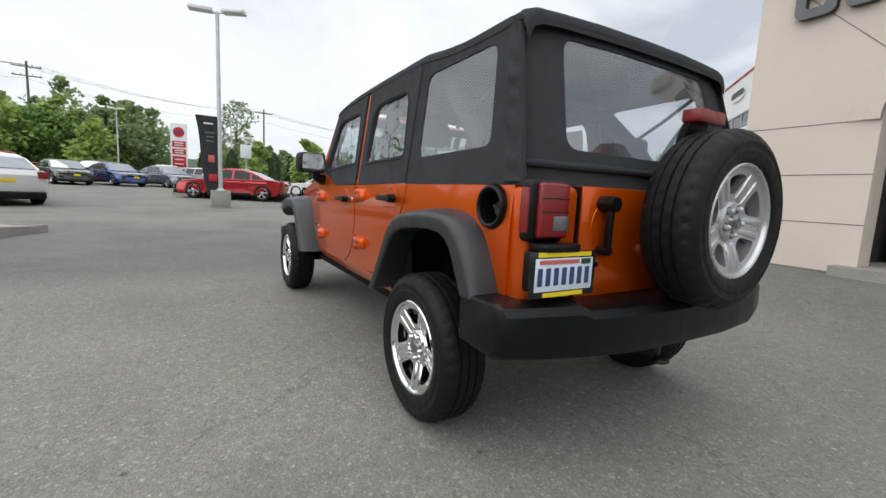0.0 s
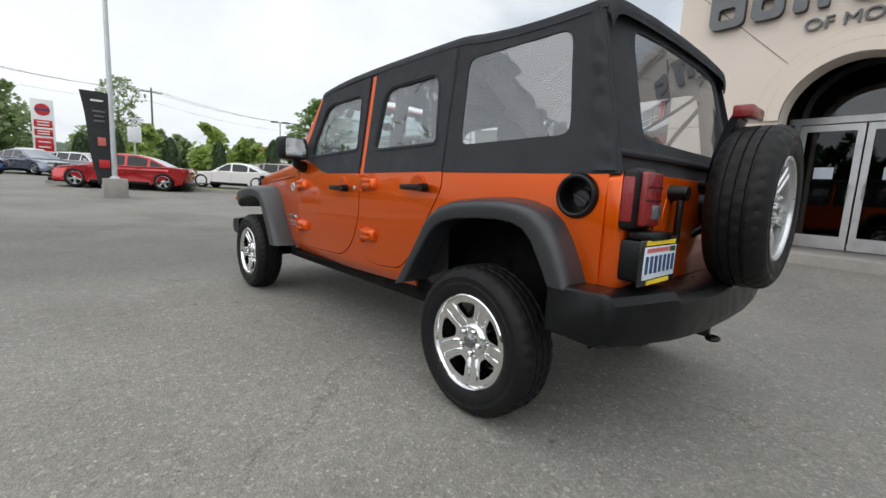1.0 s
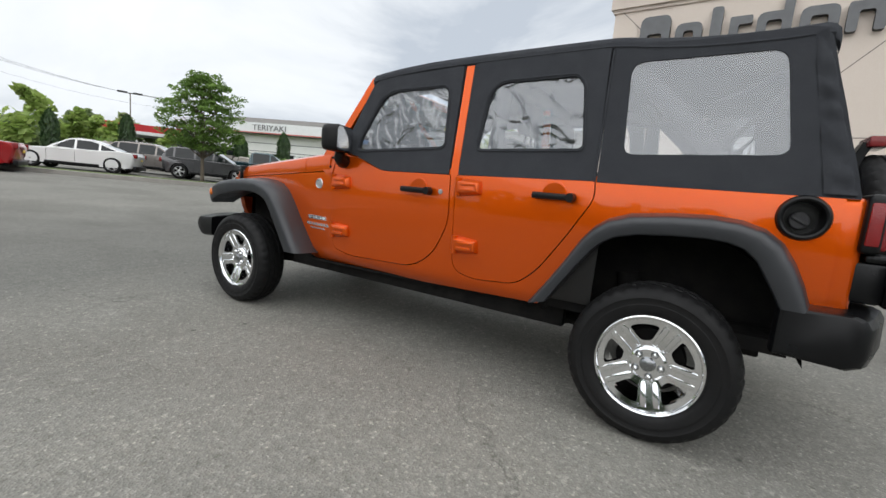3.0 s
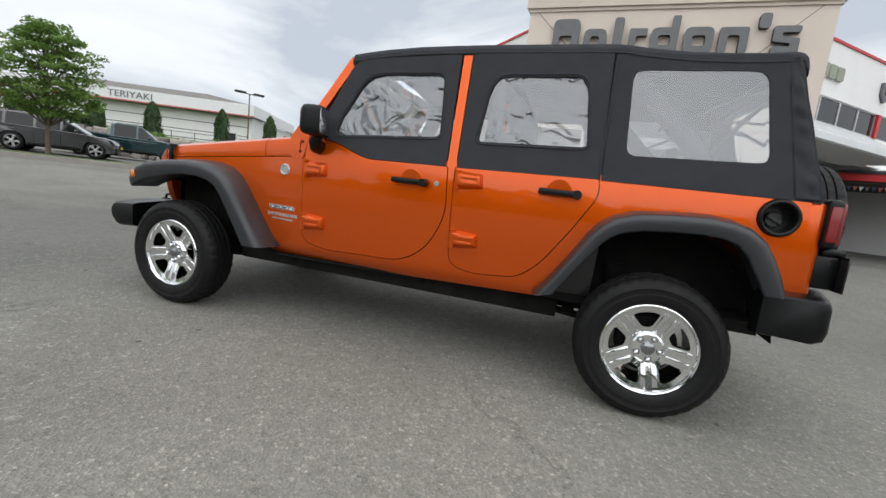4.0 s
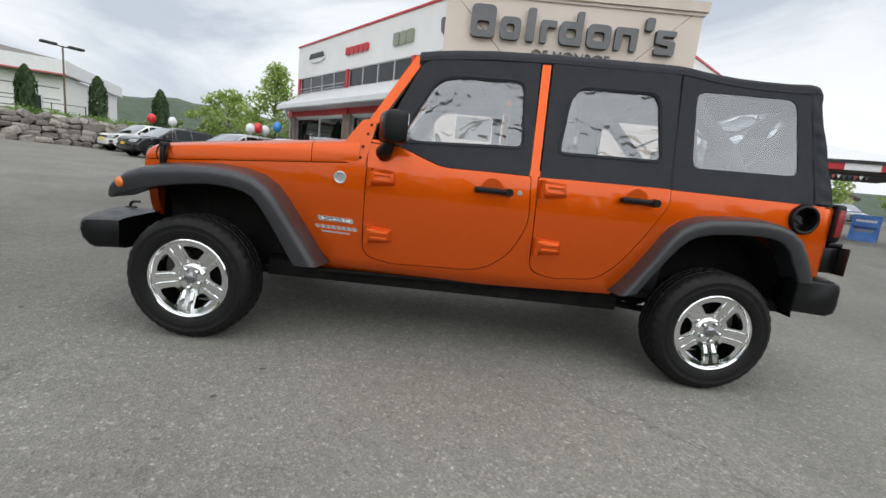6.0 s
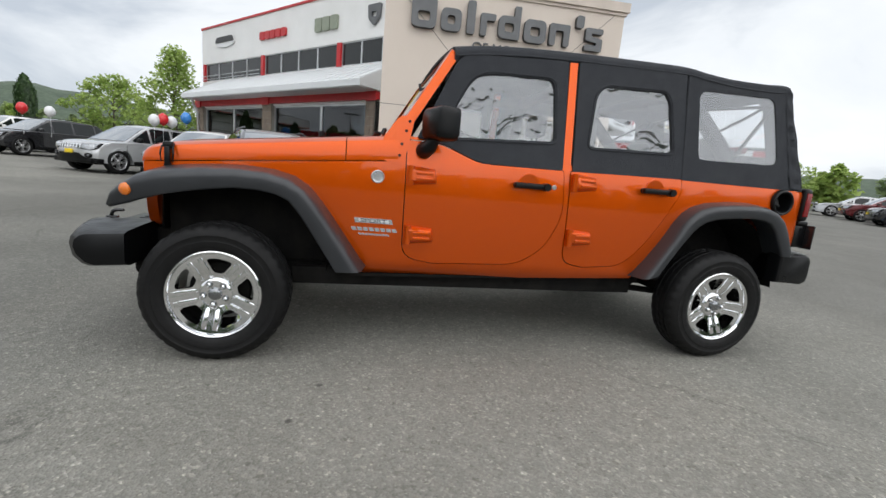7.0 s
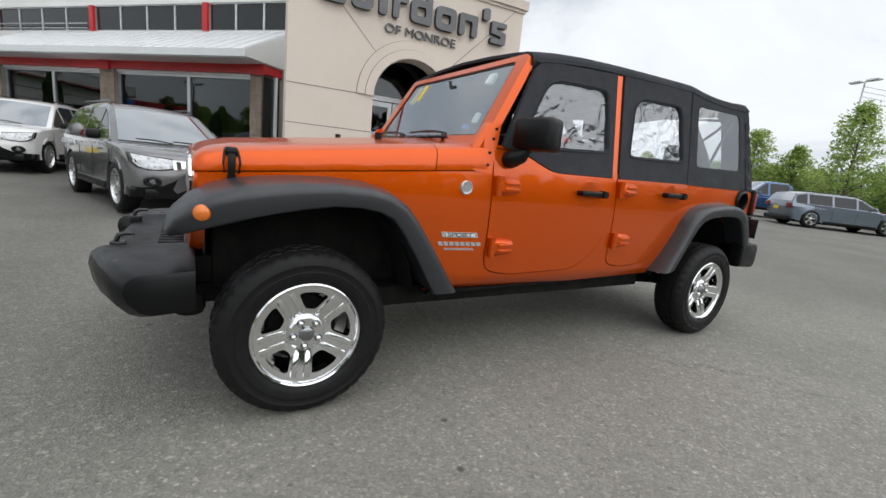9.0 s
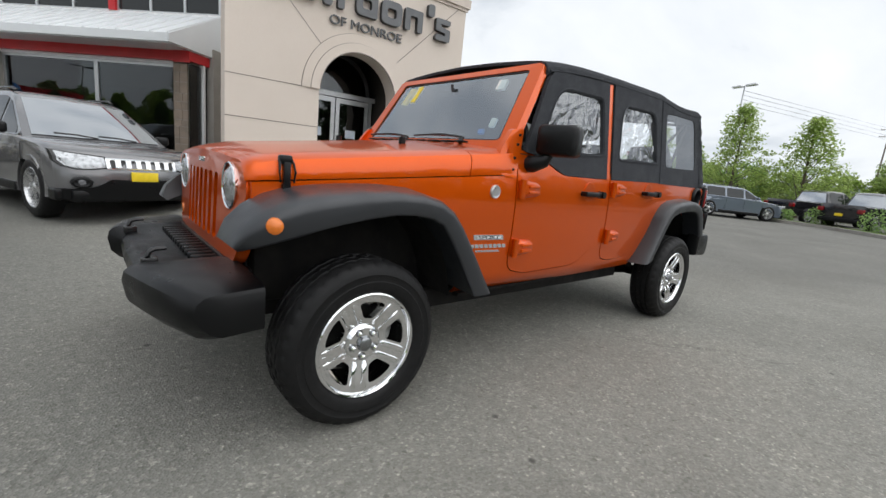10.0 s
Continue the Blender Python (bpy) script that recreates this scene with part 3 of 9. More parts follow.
def build_jeep_body():
    outline = [(-0.545, 0.66), (-0.545, 1.128), (0.28, 1.128), (0.30, 1.145), (1.10, 1.14), (1.60, 1.13), (1.82, 1.205), (2.05, 1.21), (2.052, 1.075)]
    outline += [(y, hood_side_z(y)) for y in (2.3, 2.6, 2.9, 3.2, 3.33)]
    outline += [(3.33, 0.875)] + [(3.30, 0.872), (3.15, 0.885), (3.0, 0.90), (2.65, 0.91), (2.52, 0.86), (2.42, 0.72), (2.33, 0.56), (2.30, 0.43), (1.4, 0.445), (0.56, 0.478), (0.52, 0.56), (0.42, 0.74), (0.34, 0.88), (0.22, 0.945), (-0.14, 0.955), (-0.30, 0.92), (-0.39, 0.80), (-0.43, 0.68)]
    for s, side in ((-1, "left"), (1, "right")):
        bm = bmesh.new()
        holes = [grown(FRONT_DOOR, 0.005), grown(REAR_DOOR, 0.005)]
        if s < 0:
            holes.append([(-0.432 + 0.07 * math.cos(6.2832 * k / 28), 1.035 + 0.07 * math.sin(6.2832 * k / 28)) for k in range(28)])
        plate(bm, outline, holes, on_side(s), 0.022, cuts=WAIST)
        part("body_side", bm, M["orange"], jeep)
        # dark rebate behind the door gaps
        bm = bmesh.new()
        plate(bm, [(2.08, 0.50), (0.30, 0.52), (0.28, 1.10), (1.62, 1.09), (1.85, 1.17), (2.08, 1.17)], [], on_side(s, -0.03), 0.01, cuts=WAIST)
        part("door_rebate", bm, M["gloss_black"], jeep)
        for name, poly, hinges, handle in (("front_door", FRONT_DOOR, ((1.955, 1.01), (1.95, 0.69)), (1.33, 1.005)), ("rear_door", REAR_DOOR, ((1.005, 1.045), (0.995, 0.725)), (0.52, 1.035))):
            bm = bmesh.new()
            plate(bm, poly, [], on_side(s, 0.003), 0.02, cuts=WAIST)
            door = part(name, bm, M["orange"], jeep)
            for hy, hz in hinges:
                bm = bmesh.new()
                w = half_width(hy, hz)
                foot = rounded([(hy - 0.088, hz - 0.036), (hy - 0.078, hz + 0.038), (hy + 0.02, hz + 0.046), (hy + 0.064, hz + 0.044), (hy + 0.064, hz - 0.044), (hy + 0.02, hz - 0.049)], 0.006, 2)
                loft(bm, [[on_side(s, up)(hy + (y - hy) * ky, hz + (z - hz) * kz, 0) for y, z in foot] for up, ky, kz in ((0.001, 1.0, 1.0), (0.008, 1.0, 1.0), (0.036, 0.86, 0.66), (0.039, 0.80, 0.58))])
                for z0, z1 in ((0.006, 0.022), (-0.024, -0.008)):
                    box(bm, (s * (w + 0.041) - 0.006, hy - 0.06, hz + z0), (s * (w + 0.041) + 0.006, hy + 0.03, hz + z1), 0.004)
                rod(bm, (s * (w + 0.020), hy + 0.055, hz - 0.052), (s * (w + 0.020), hy + 0.055, hz + 0.048), 0.018)
                part("hinge", bm, M["orange"], door)
            hy, hz = handle
            w = half_width(hy, hz)
            bm = bmesh.new()
            lathe(bm, [(0.001, 0.004), (0.045, 0.004), (0.056, 0.0055), (0.062, 0.004), (0.062, -0.002)], 28, m=Matrix.Translation((s * w, hy + 0.005, hz + 0.012)) @ (Matrix.Identity(4) if s < 0 else Matrix.Rotation(math.pi, 4, "Z")))
            part("handle_cup", bm, M["orange"], door)
            bm = bmesh.new()
            box(bm, (s * w - 0.018, hy - 0.105, hz - 0.016), (s * w + 0.018, hy + 0.105, hz + 0.016), 0.01, m=Matrix.Translation((s * 0.036, 0, 0)))
            rod(bm, (s * (w + 0.02), hy - 0.085, hz), (s * (w + 0.062), hy - 0.085, hz), 0.024, 0.021, 16)
            rod(bm, (s * (w - 0.005), hy + 0.085, hz), (s * (w + 0.04), hy + 0.085, hz), 0.016, 0.014, 12)
            part("door_handle", bm, M["plastic"], door, "black plastic pull handle")
            if name == "front_door":
                bm = bmesh.new()
                lathe(bm, [(0.001, 0.008), (0.012, 0.008), (0.015, 0.004), (0.016, -0.003)], 16, m=Matrix.Translation((s * w, hy - 0.15, hz + 0.002)) @ (Matrix.Identity(4) if s < 0 else Matrix.Rotation(math.pi, 4, "Z")))
                part("lock_cylinder", bm, M["silver"], door)
        # rounded rear corner post
        bm = bmesh.new()
        box(bm, (s * 0.7735 - (0.26 if s > 0 else 0.0), -0.62, 0.64), (s * 0.7735 + (0.26 if s < 0 else 0.0), -0.496, 1.126), 0.035, 3)
        part("corner_panel", bm, M["orange"], jeep)
        # sill below the doors
        bm = bmesh.new()
        loft(bm, [[(s * 0.705, y, z + 0.01), (s * 0.70, y, z - 0.006), (s * 0.66, y, z - 0.012), (s * 0.66, y, z + 0.01)] for y, z in ((2.31, 0.43), (1.4, 0.447), (0.55, 0.480))])
        part("sill", bm, M["under"], jeep)
        # pillar between the door windows
        bm = bmesh.new()
        loft(bm, [[(s * (half_width(1.1, z) - 0.002), 1.086, z), (s * (half_width(1.1, z) - 0.002), 1.134, z), (s * (half_width(1.1, z) - 0.04), 1.134, z), (s * (half_width(1.1, z) - 0.04), 1.086, z)] for z in (1.105, 1.4, 1.735)])
        part("door_pillar", bm, M["orange"], jeep)
    bm = bmesh.new()
    box(bm, (-0.70, -0.48, 0.47), (0.70, 2.2, 0.53))
    box(bm, (-0.50, 2.1, 0.45), (0.50, 3.28, 0.92), 0.03)
    box(bm, (-0.70, 2.06, 0.5), (0.70, 2.14, 1.16))
    part("floor_pan", bm, M["under"], jeep)
    # chassis: rails, cross members, fuel tank, sill guard
    bm = bmesh.new()
    for s in (-1, 1):
        box(bm, (s * 0.42 - 0.04, -0.42, 0.38), (s * 0.42 + 0.04, 3.4, 0.47), 0.01)
        box(bm, (s * 0.57 - 0.03, 0.45, 0.345), (s * 0.57 + 0.03, 2.62, 0.445), 0.008)
        rod(bm, (s * 0.5, 0.05, 0.33), (s * 0.44, 0.95, 0.40), 0.022)
        rod(bm, (s * 0.5, 2.9, 0.33), (s * 0.44, 2.0, 0.40), 0.022)
        rod(bm, (s * 0.46, 0.12, 0.34), (s * 0.44, 0.18, 0.68), 0.06)
        rod(bm, (s * 0.46, 2.95, 0.34), (s * 0.44, 2.95, 0.70), 0.06)
    box(bm, (-0.42, 0.35, 0.33), (0.42, 0.42, 0.45), 0.01)
    box(bm, (-0.42, 2.1, 0.33), (0.42, 2.2, 0.45), 0.01)
    box(bm, (-0.40, 0.45, 0.30), (0.05, 1.3, 0.46), 0.04)
    box(bm, (-0.1, 1.35, 0.28), (0.2, 2.3, 0.46), 0.05)
    part("chassis", bm, M["under"], jeep)
    for y in (0.0, WHEELBASE):
        bm = bmesh.new()
        rod(bm, (-0.74, y, AXLE_Z - 0.01), (0.74, y, AXLE_Z - 0.01), 0.045, n=16)
        bmesh.ops.create_uvsphere(bm, u_segments=16, v_segments=10, radius=0.13, matrix=Matrix.Translation((0.12, y, AXLE_Z - 0.01)))
        part("axle", bm, M["under"], jeep)
    bm = bmesh.new()
    tube(bm, [(0.45, 1.6, 0.36), (0.45, 0.5, 0.36), (0.52, -0.2, 0.46), (0.52, -0.50, 0.48)], 0.03)
    rod(bm, (0.05, -0.30, 0.50), (0.55, -0.30, 0.50), 0.07, n=18)
    part("exhaust", bm, M["under"], jeep)
    bm = bmesh.new()
    box(bm, (-0.17, -0.76, 0.455), (-0.12, -0.60, 0.505), 0.012)
    bmesh.ops.create_uvsphere(bm, u_segments=14, v_segments=8, radius=0.03, matrix=Matrix.Translation((-0.145, -0.775, 0.452)) @ Matrix.Diagonal((1.3, 1, 0.5, 1)))
    part("tow_eye", bm, M["plastic"], jeep)


def build_jeep_hood():
    def section(y, zs, zt, crown, w):
        pts = [(-w, y, zs), (-w, y, zt - 0.05), (-w + 0.012, y, zt - 0.022), (-w + 0.045, y, zt - 0.004)]
        pts += [(x * (w - 0.08), y, zt + crown * (1 - x * x)) for x in (-0.95, -0.6, -0.3, 0, 0.3, 0.6, 0.95)]
        pts += [(w - 0.045, y, zt - 0.004), (w - 0.012, y, zt - 0.022), (w, y, zt - 0.05), (w, y, zs)]
        return pts

    def zt(y):
        return 1.205 - (y - 2.1) * 0.118

    bm = bmesh.new()
    secs = [section(y, hood_side_z(y) + 0.005, zt(y), 0.035, half_width(y, 1.0) - 0.001) for y in (2.352, 2.6, 2.85, 3.05, 3.2)]
    for y, dz in ((3.26, 0.004), (3.305, 0.012), (3.335, 0.024), (3.347, 0.040)):
        secs.append(section(y, min(hood_side_z(y) + 0.005, zt(y) - dz - 0.055), zt(y) - dz, 0.03, half_width(y, 1.0) - 0.004 - dz * 0.5))
    loft(bm, secs)
    hood = part("hood", bm, M["orange"], jeep)
    bm = bmesh.new()
    loft(bm, [section(y, hood_side_z(y) + 0.005, zt(y), 0.035, half_width(y, 1.0) - 0.001) for y in (2.08, 2.2, 2.347)])
    cowl = part("cowl", bm, M["orange"], jeep)
    bm = bmesh.new()
    for i in range(9):
        box(bm, (-0.5 + i * 0.115, 2.16, 1.225), (-0.42 + i * 0.115, 2.20, 1.236), 0.003)
    part("cowl_grille", bm, M["plastic"], cowl, "black slotted air intake")
    for s in (-1, 1):
        # hood catch: strap over the seam
        w = half_width(3.22, 1.0)
        bm = bmesh.new()
        box(bm, (s * (w + 0.010) - 0.014, 3.197, 0.935), (s * (w + 0.010) + 0.014, 3.230, 0.965), 0.007)
        box(bm, (s * (w + 0.016) - 0.009, 3.20, 0.95), (s * (w + 0.016) + 0.009, 3.227, 1.045), 0.006)
        tube(bm, [(s * (w + 0.022), 3.188, 0.97), (s * (w + 0.024), 3.184, 1.01), (s * (w + 0.014), 3.188, 1.04), (s * (w - 0.01), 3.192, 1.06)], 0.0045)
        tube(bm, [(s * (w + 0.022), 3.239, 0.97), (s * (w + 0.024), 3.243, 1.01), (s * (w + 0.014), 3.239, 1.04), (s * (w - 0.01), 3.235, 1.06)], 0.0045)
        box(bm, (s * (w - 0.005) - 0.022, 3.19, 1.035), (s * (w - 0.005) + 0.022, 3.237, 1.070), 0.010)
        part("hood_catch", bm, M["plastic"], hood, "black rubber hood catch")
        bm = bmesh.new()
        rod(bm, (s * 0.36, 2.5, 1.17), (s * 0.36, 2.5, 1.215), 0.018)
        part("rubber_stop", bm, M["plastic"], hood)
        # round badge on the cowl side
        bm = bmesh.new()
        turn = Matrix.Translation((s * half_width(2.18, 0.99), 2.18, 0.985)) @ (Matrix.Identity(4) if s < 0 else Matrix.Rotation(math.pi, 4, "Z"))
        lathe(bm, [(0.001, 0.006), (0.026, 0.006), (0.03, 0.008), (0.035, 0.004), (0.036, -0.003)], 24, m=turn)
        badge = part("round_badge", bm, M["silver"], jeep)
        bm = bmesh.new()
        lathe(bm, [(0.001, 0.0075), (0.022, 0.0075), (0.022, 0.005)], 20, m=turn)
        part("badge_centre", bm, M["silver"], badge)
        # fender lettering as plain bars
        rows = [(0.735, 0.762, 2.085, 2.285, "chrome_paint")]
        for z0, z1, y0, y1, n in ((0.692, 0.712, 2.06, 2.305, 8), (0.669, 0.680, 2.10, 2.265, 9)):
            rows += [(z0, z1, y0 + (y1 - y0) * i / n, y0 + (y1 - y0) * (i + 0.8) / n, "chrome_paint") for i in range(n)]
        for z0, z1, y0, y1, mm in rows:
            bm = bmesh.new()
            plate(bm, [(y0, z0), (y0 + 0.008, z1), (y1 + 0.008, z1), (y1, z0)], [], on_side(s, 0.003), 0.004)
            bar = part("name_bar", bm, M[mm], jeep)
            if z1 > 0.75:
                bm = bmesh.new()
                plate(bm, [(y0 + 0.02, z0 + 0.007), (y0 + 0.024, z1 - 0.007), (y1 - 0.016, z1 - 0.007), (y1 - 0.02, z0 + 0.007)], [], on_side(s, 0.0045), 0.003)
                part("bar_inset", bm, M["lamp_white"], bar)
                w = half_width(y0 + 0.1, 0.75)
                text_part("badge_letter", "SPORT", 0.027, 0.0012, M["gloss_black"], bar, Matrix.Translation((s * (w + 0.005), (y0 + y1) / 2 + 0.004, 0.7395)) @ Matrix.Rotation((math.pi / 2 + 0.105) * s, 4, "Z") @ Matrix.Rotation(math.pi / 2, 4, "X") @ Matrix.Diagonal((1.75, 1.0, 1.0, 1)))
    # grille with seven slots and two round headlamps
    slots = [rounded([(x - 0.025, 0.69), (x - 0.025, 0.972), (x + 0.025, 0.972), (x + 0.025, 0.69)], 0.02, 3) for x in [-0.255 + 0.085 * i for i in range(7)]]
    lamps = [[(s * 0.435 + 0.095 * math.cos(6.2832 * k / 28), 0.93 + 0.095 * math.sin(6.2832 * k / 28)) for k in range(28)] for s in (-1, 1)]
    face = rounded([(-0.56, 0.70), (-0.625, 0.94), (-0.565, 1.035), (0, 1.062), (0.565, 1.035), (0.625, 0.94), (0.56, 0.70), (0.50, 0.62), (-0.50, 0.62)], [0.05, 0.08, 0.06, 0.2, 0.06, 0.08, 0.05, 0.05, 0.05], 4)
    bm = bmesh.new()
    plate(bm, face, slots + lamps, lambda x, z, d: Vector((x, 3.368 - d - 0.06 * abs(x) ** 2 + (z - 0.8) * -0.04, z)), 0.05)
    grille = part("grille", bm, M["orange"], jeep)
    bm = bmesh.new()
    plate(bm, rounded([(-0.5, 0.60), (-0.5, 0.99), (0.5, 0.99), (0.5, 0.60)], 0.03), [], lambda x, z, d: Vector((x, 3.31 - d, z)), 0.01)
    part("grille_back", bm, M["gloss_black"], grille)
    for s in (-1, 1):
        bm = bmesh.new()
        turn = Matrix.Translation((s * 0.435, 3.335, 0.93)) @ Matrix.Rotation(math.pi / -2, 4, "Z")
        lathe(bm, [(0.001, 0.035), (0.03, 0.033), (0.06, 0.026), (0.085, 0.008), (0.09, -0.01)], 28, m=turn)
        lamp = part("headlamp", bm, M["lamp_glass"], grille, "round clear headlamp")
        bm = bmesh.new()
        lathe(bm, [(0.086, 0.02), (0.09, 0.024), (0.094, 0.02), (0.094, -0.01)], 28, m=turn)
        part("headlamp_ring", bm, M["chrome"], lamp)
        bm = bmesh.new()
        lathe(bm, [(0.001, 0.018), (0.025, 0.016), (0.034, 0.0), (0.034, -0.01)], 18, m=Matrix.Translation((s * 0.49, 3.345, 0.72)) @ Matrix.Rotation(math.pi / -2, 4, "Z"))
        part("turn_lamp", bm, M["amber"], grille)
    bm = bmesh.new()
    box(bm, (-0.055, 3.355, 1.002), (0.055, 3.3625, 1.024), 0.002)
    part("name_bar", bm, M["chrome"], grille)


def build_jeep_flares():
    """Each flare is a skin between the line where it meets the body (y, z) and the lower edge of its lip (y, z, inset)."""
    rear_wall = [(0.588, 0.502), (0.51, 0.61), (0.43, 0.735), (0.36, 0.86), (0.315, 0.918), (0.255, 0.962), (0.16, 0.994), (0.0, 1.012), (-0.15, 1.018), (-0.25, 1.008), (-0.33, 0.983), (-0.395, 0.935), (-0.44, 0.868), (-0.48, 0.785), (-0.512, 0.695)]
    rear_lip = [(0.475, 0.535, 0), (0.42, 0.625, 0), (0.355, 0.725, 0), (0.29, 0.815, 0), (0.252, 0.852, 0), (0.205, 0.880, 0), (0.12, 0.902, 0), (-0.01, 0.915, 0), (-0.13, 0.920, 0), (-0.21, 0.914, 0), (-0.265, 0.896, 0), (-0.31, 0.855, 0), (-0.342, 0.80, 0), (-0.372, 0.75, 0), (-0.402, 0.695, 0)]
    front_wall = [(2.215, 0.490), (2.31, 0.625), (2.40, 0.755), (2.465, 0.842), (2.525, 0.908), (2.60, 0.954), (2.70, 0.979), (2.85, 0.987), (3.0, 0.980), (3.12, 0.968), (3.22, 0.952), (3.30, 0.925), (3.365, 0.882), (3.415, 0.83), (3.44, 0.765)]
    front_lip = [(2.375, 0.488, 0), (2.44, 0.59, 0), (2.51, 0.70, 0), (2.56, 0.775, 0), (2.61, 0.835, 0), (2.67, 0.862, 0), (2.75, 0.876, 0), (2.86, 0.878, 0), (2.98, 0.862, 0), (3.08, 0.845, 0), (3.16, 0.826, 0.004), (3.24, 0.80, 0.015), (3.31, 0.778, 0.035), (3.37, 0.757, 0.062), (3.415, 0.742, 0.095)]
    for wall_line, lip_line, cy in ((rear_wall, rear_lip, 0.0), (front_wall, front_lip, WHEELBASE)):
        for s in (-1, 1):
            bm = bmesh.new()
            secs = []
            for (wy, wz), (ly, lz, inset) in zip(wall_line, lip_line):
                xo = 0.892 - inset
                wall = min(half_width(wy, wz), 0.772) - 0.012
                inner = min(half_width(ly, lz), 0.772) - 0.03

                def at(x, k):
                    """k: 0 at the lip's lower edge, 1 at the body."""
                    return Vector((s * x, ly + (wy - ly) * k, lz + (wz - lz) * k))

                span = xo - wall
                secs.append([at(wall, 1.0), at(wall + span * 0.10, 0.985), at(wall + span * 0.70, 0.86), at(wall + span * 0.86, 0.80), at(wall + span * 0.96, 0.71), at(xo, 0.60), at(xo + 0.001, 0.5), at(xo, 0.08), at(xo - 0.006, 0.01), at(xo - 0.02, 0.0), at(xo - 0.045, 0.05), at(inner, 0.09)])
            loft(bm, secs)
            flare = part("wheel_arch_flare", bm, M["flare"], jeep, "black grained plastic wheel arch", smooth=50)
            if cy > 1:
                bm = bmesh.new()
                turn = Matrix.Translation((s * 0.856, 3.318, 0.838)) @ Matrix.Rotation(-0.35 if s < 0 else math.pi + 0.35, 4, "Z")
                lathe(bm, [(0.001, 0.020), (0.018, 0.018), (0.027, 0.011), (0.030, 0.0), (0.030, -0.03)], 24, m=turn)
                part("marker_lamp", bm, M["amber"], flare, "round amber side marker lamp")
    # dark liners inside the wheel arches
    for cy in (0.0, WHEELBASE):
        for s in (-1, 1):
            bm = bmesh.new()
            pts = arc(cy, 0.42, 0.525, 4 if cy < 1 else 46, 176, 18)
            loft(bm, [[Vector((s * x, y, z)) for x in (0.755, 0.44)] for y, z in pts], closed=False, caps=False)
            vs = [bm.verts.new((s * 0.44, y, z)) for y, z in pts]
            bm.faces.new(vs)
            part("wheel_liner", bm, M["under"], jeep)


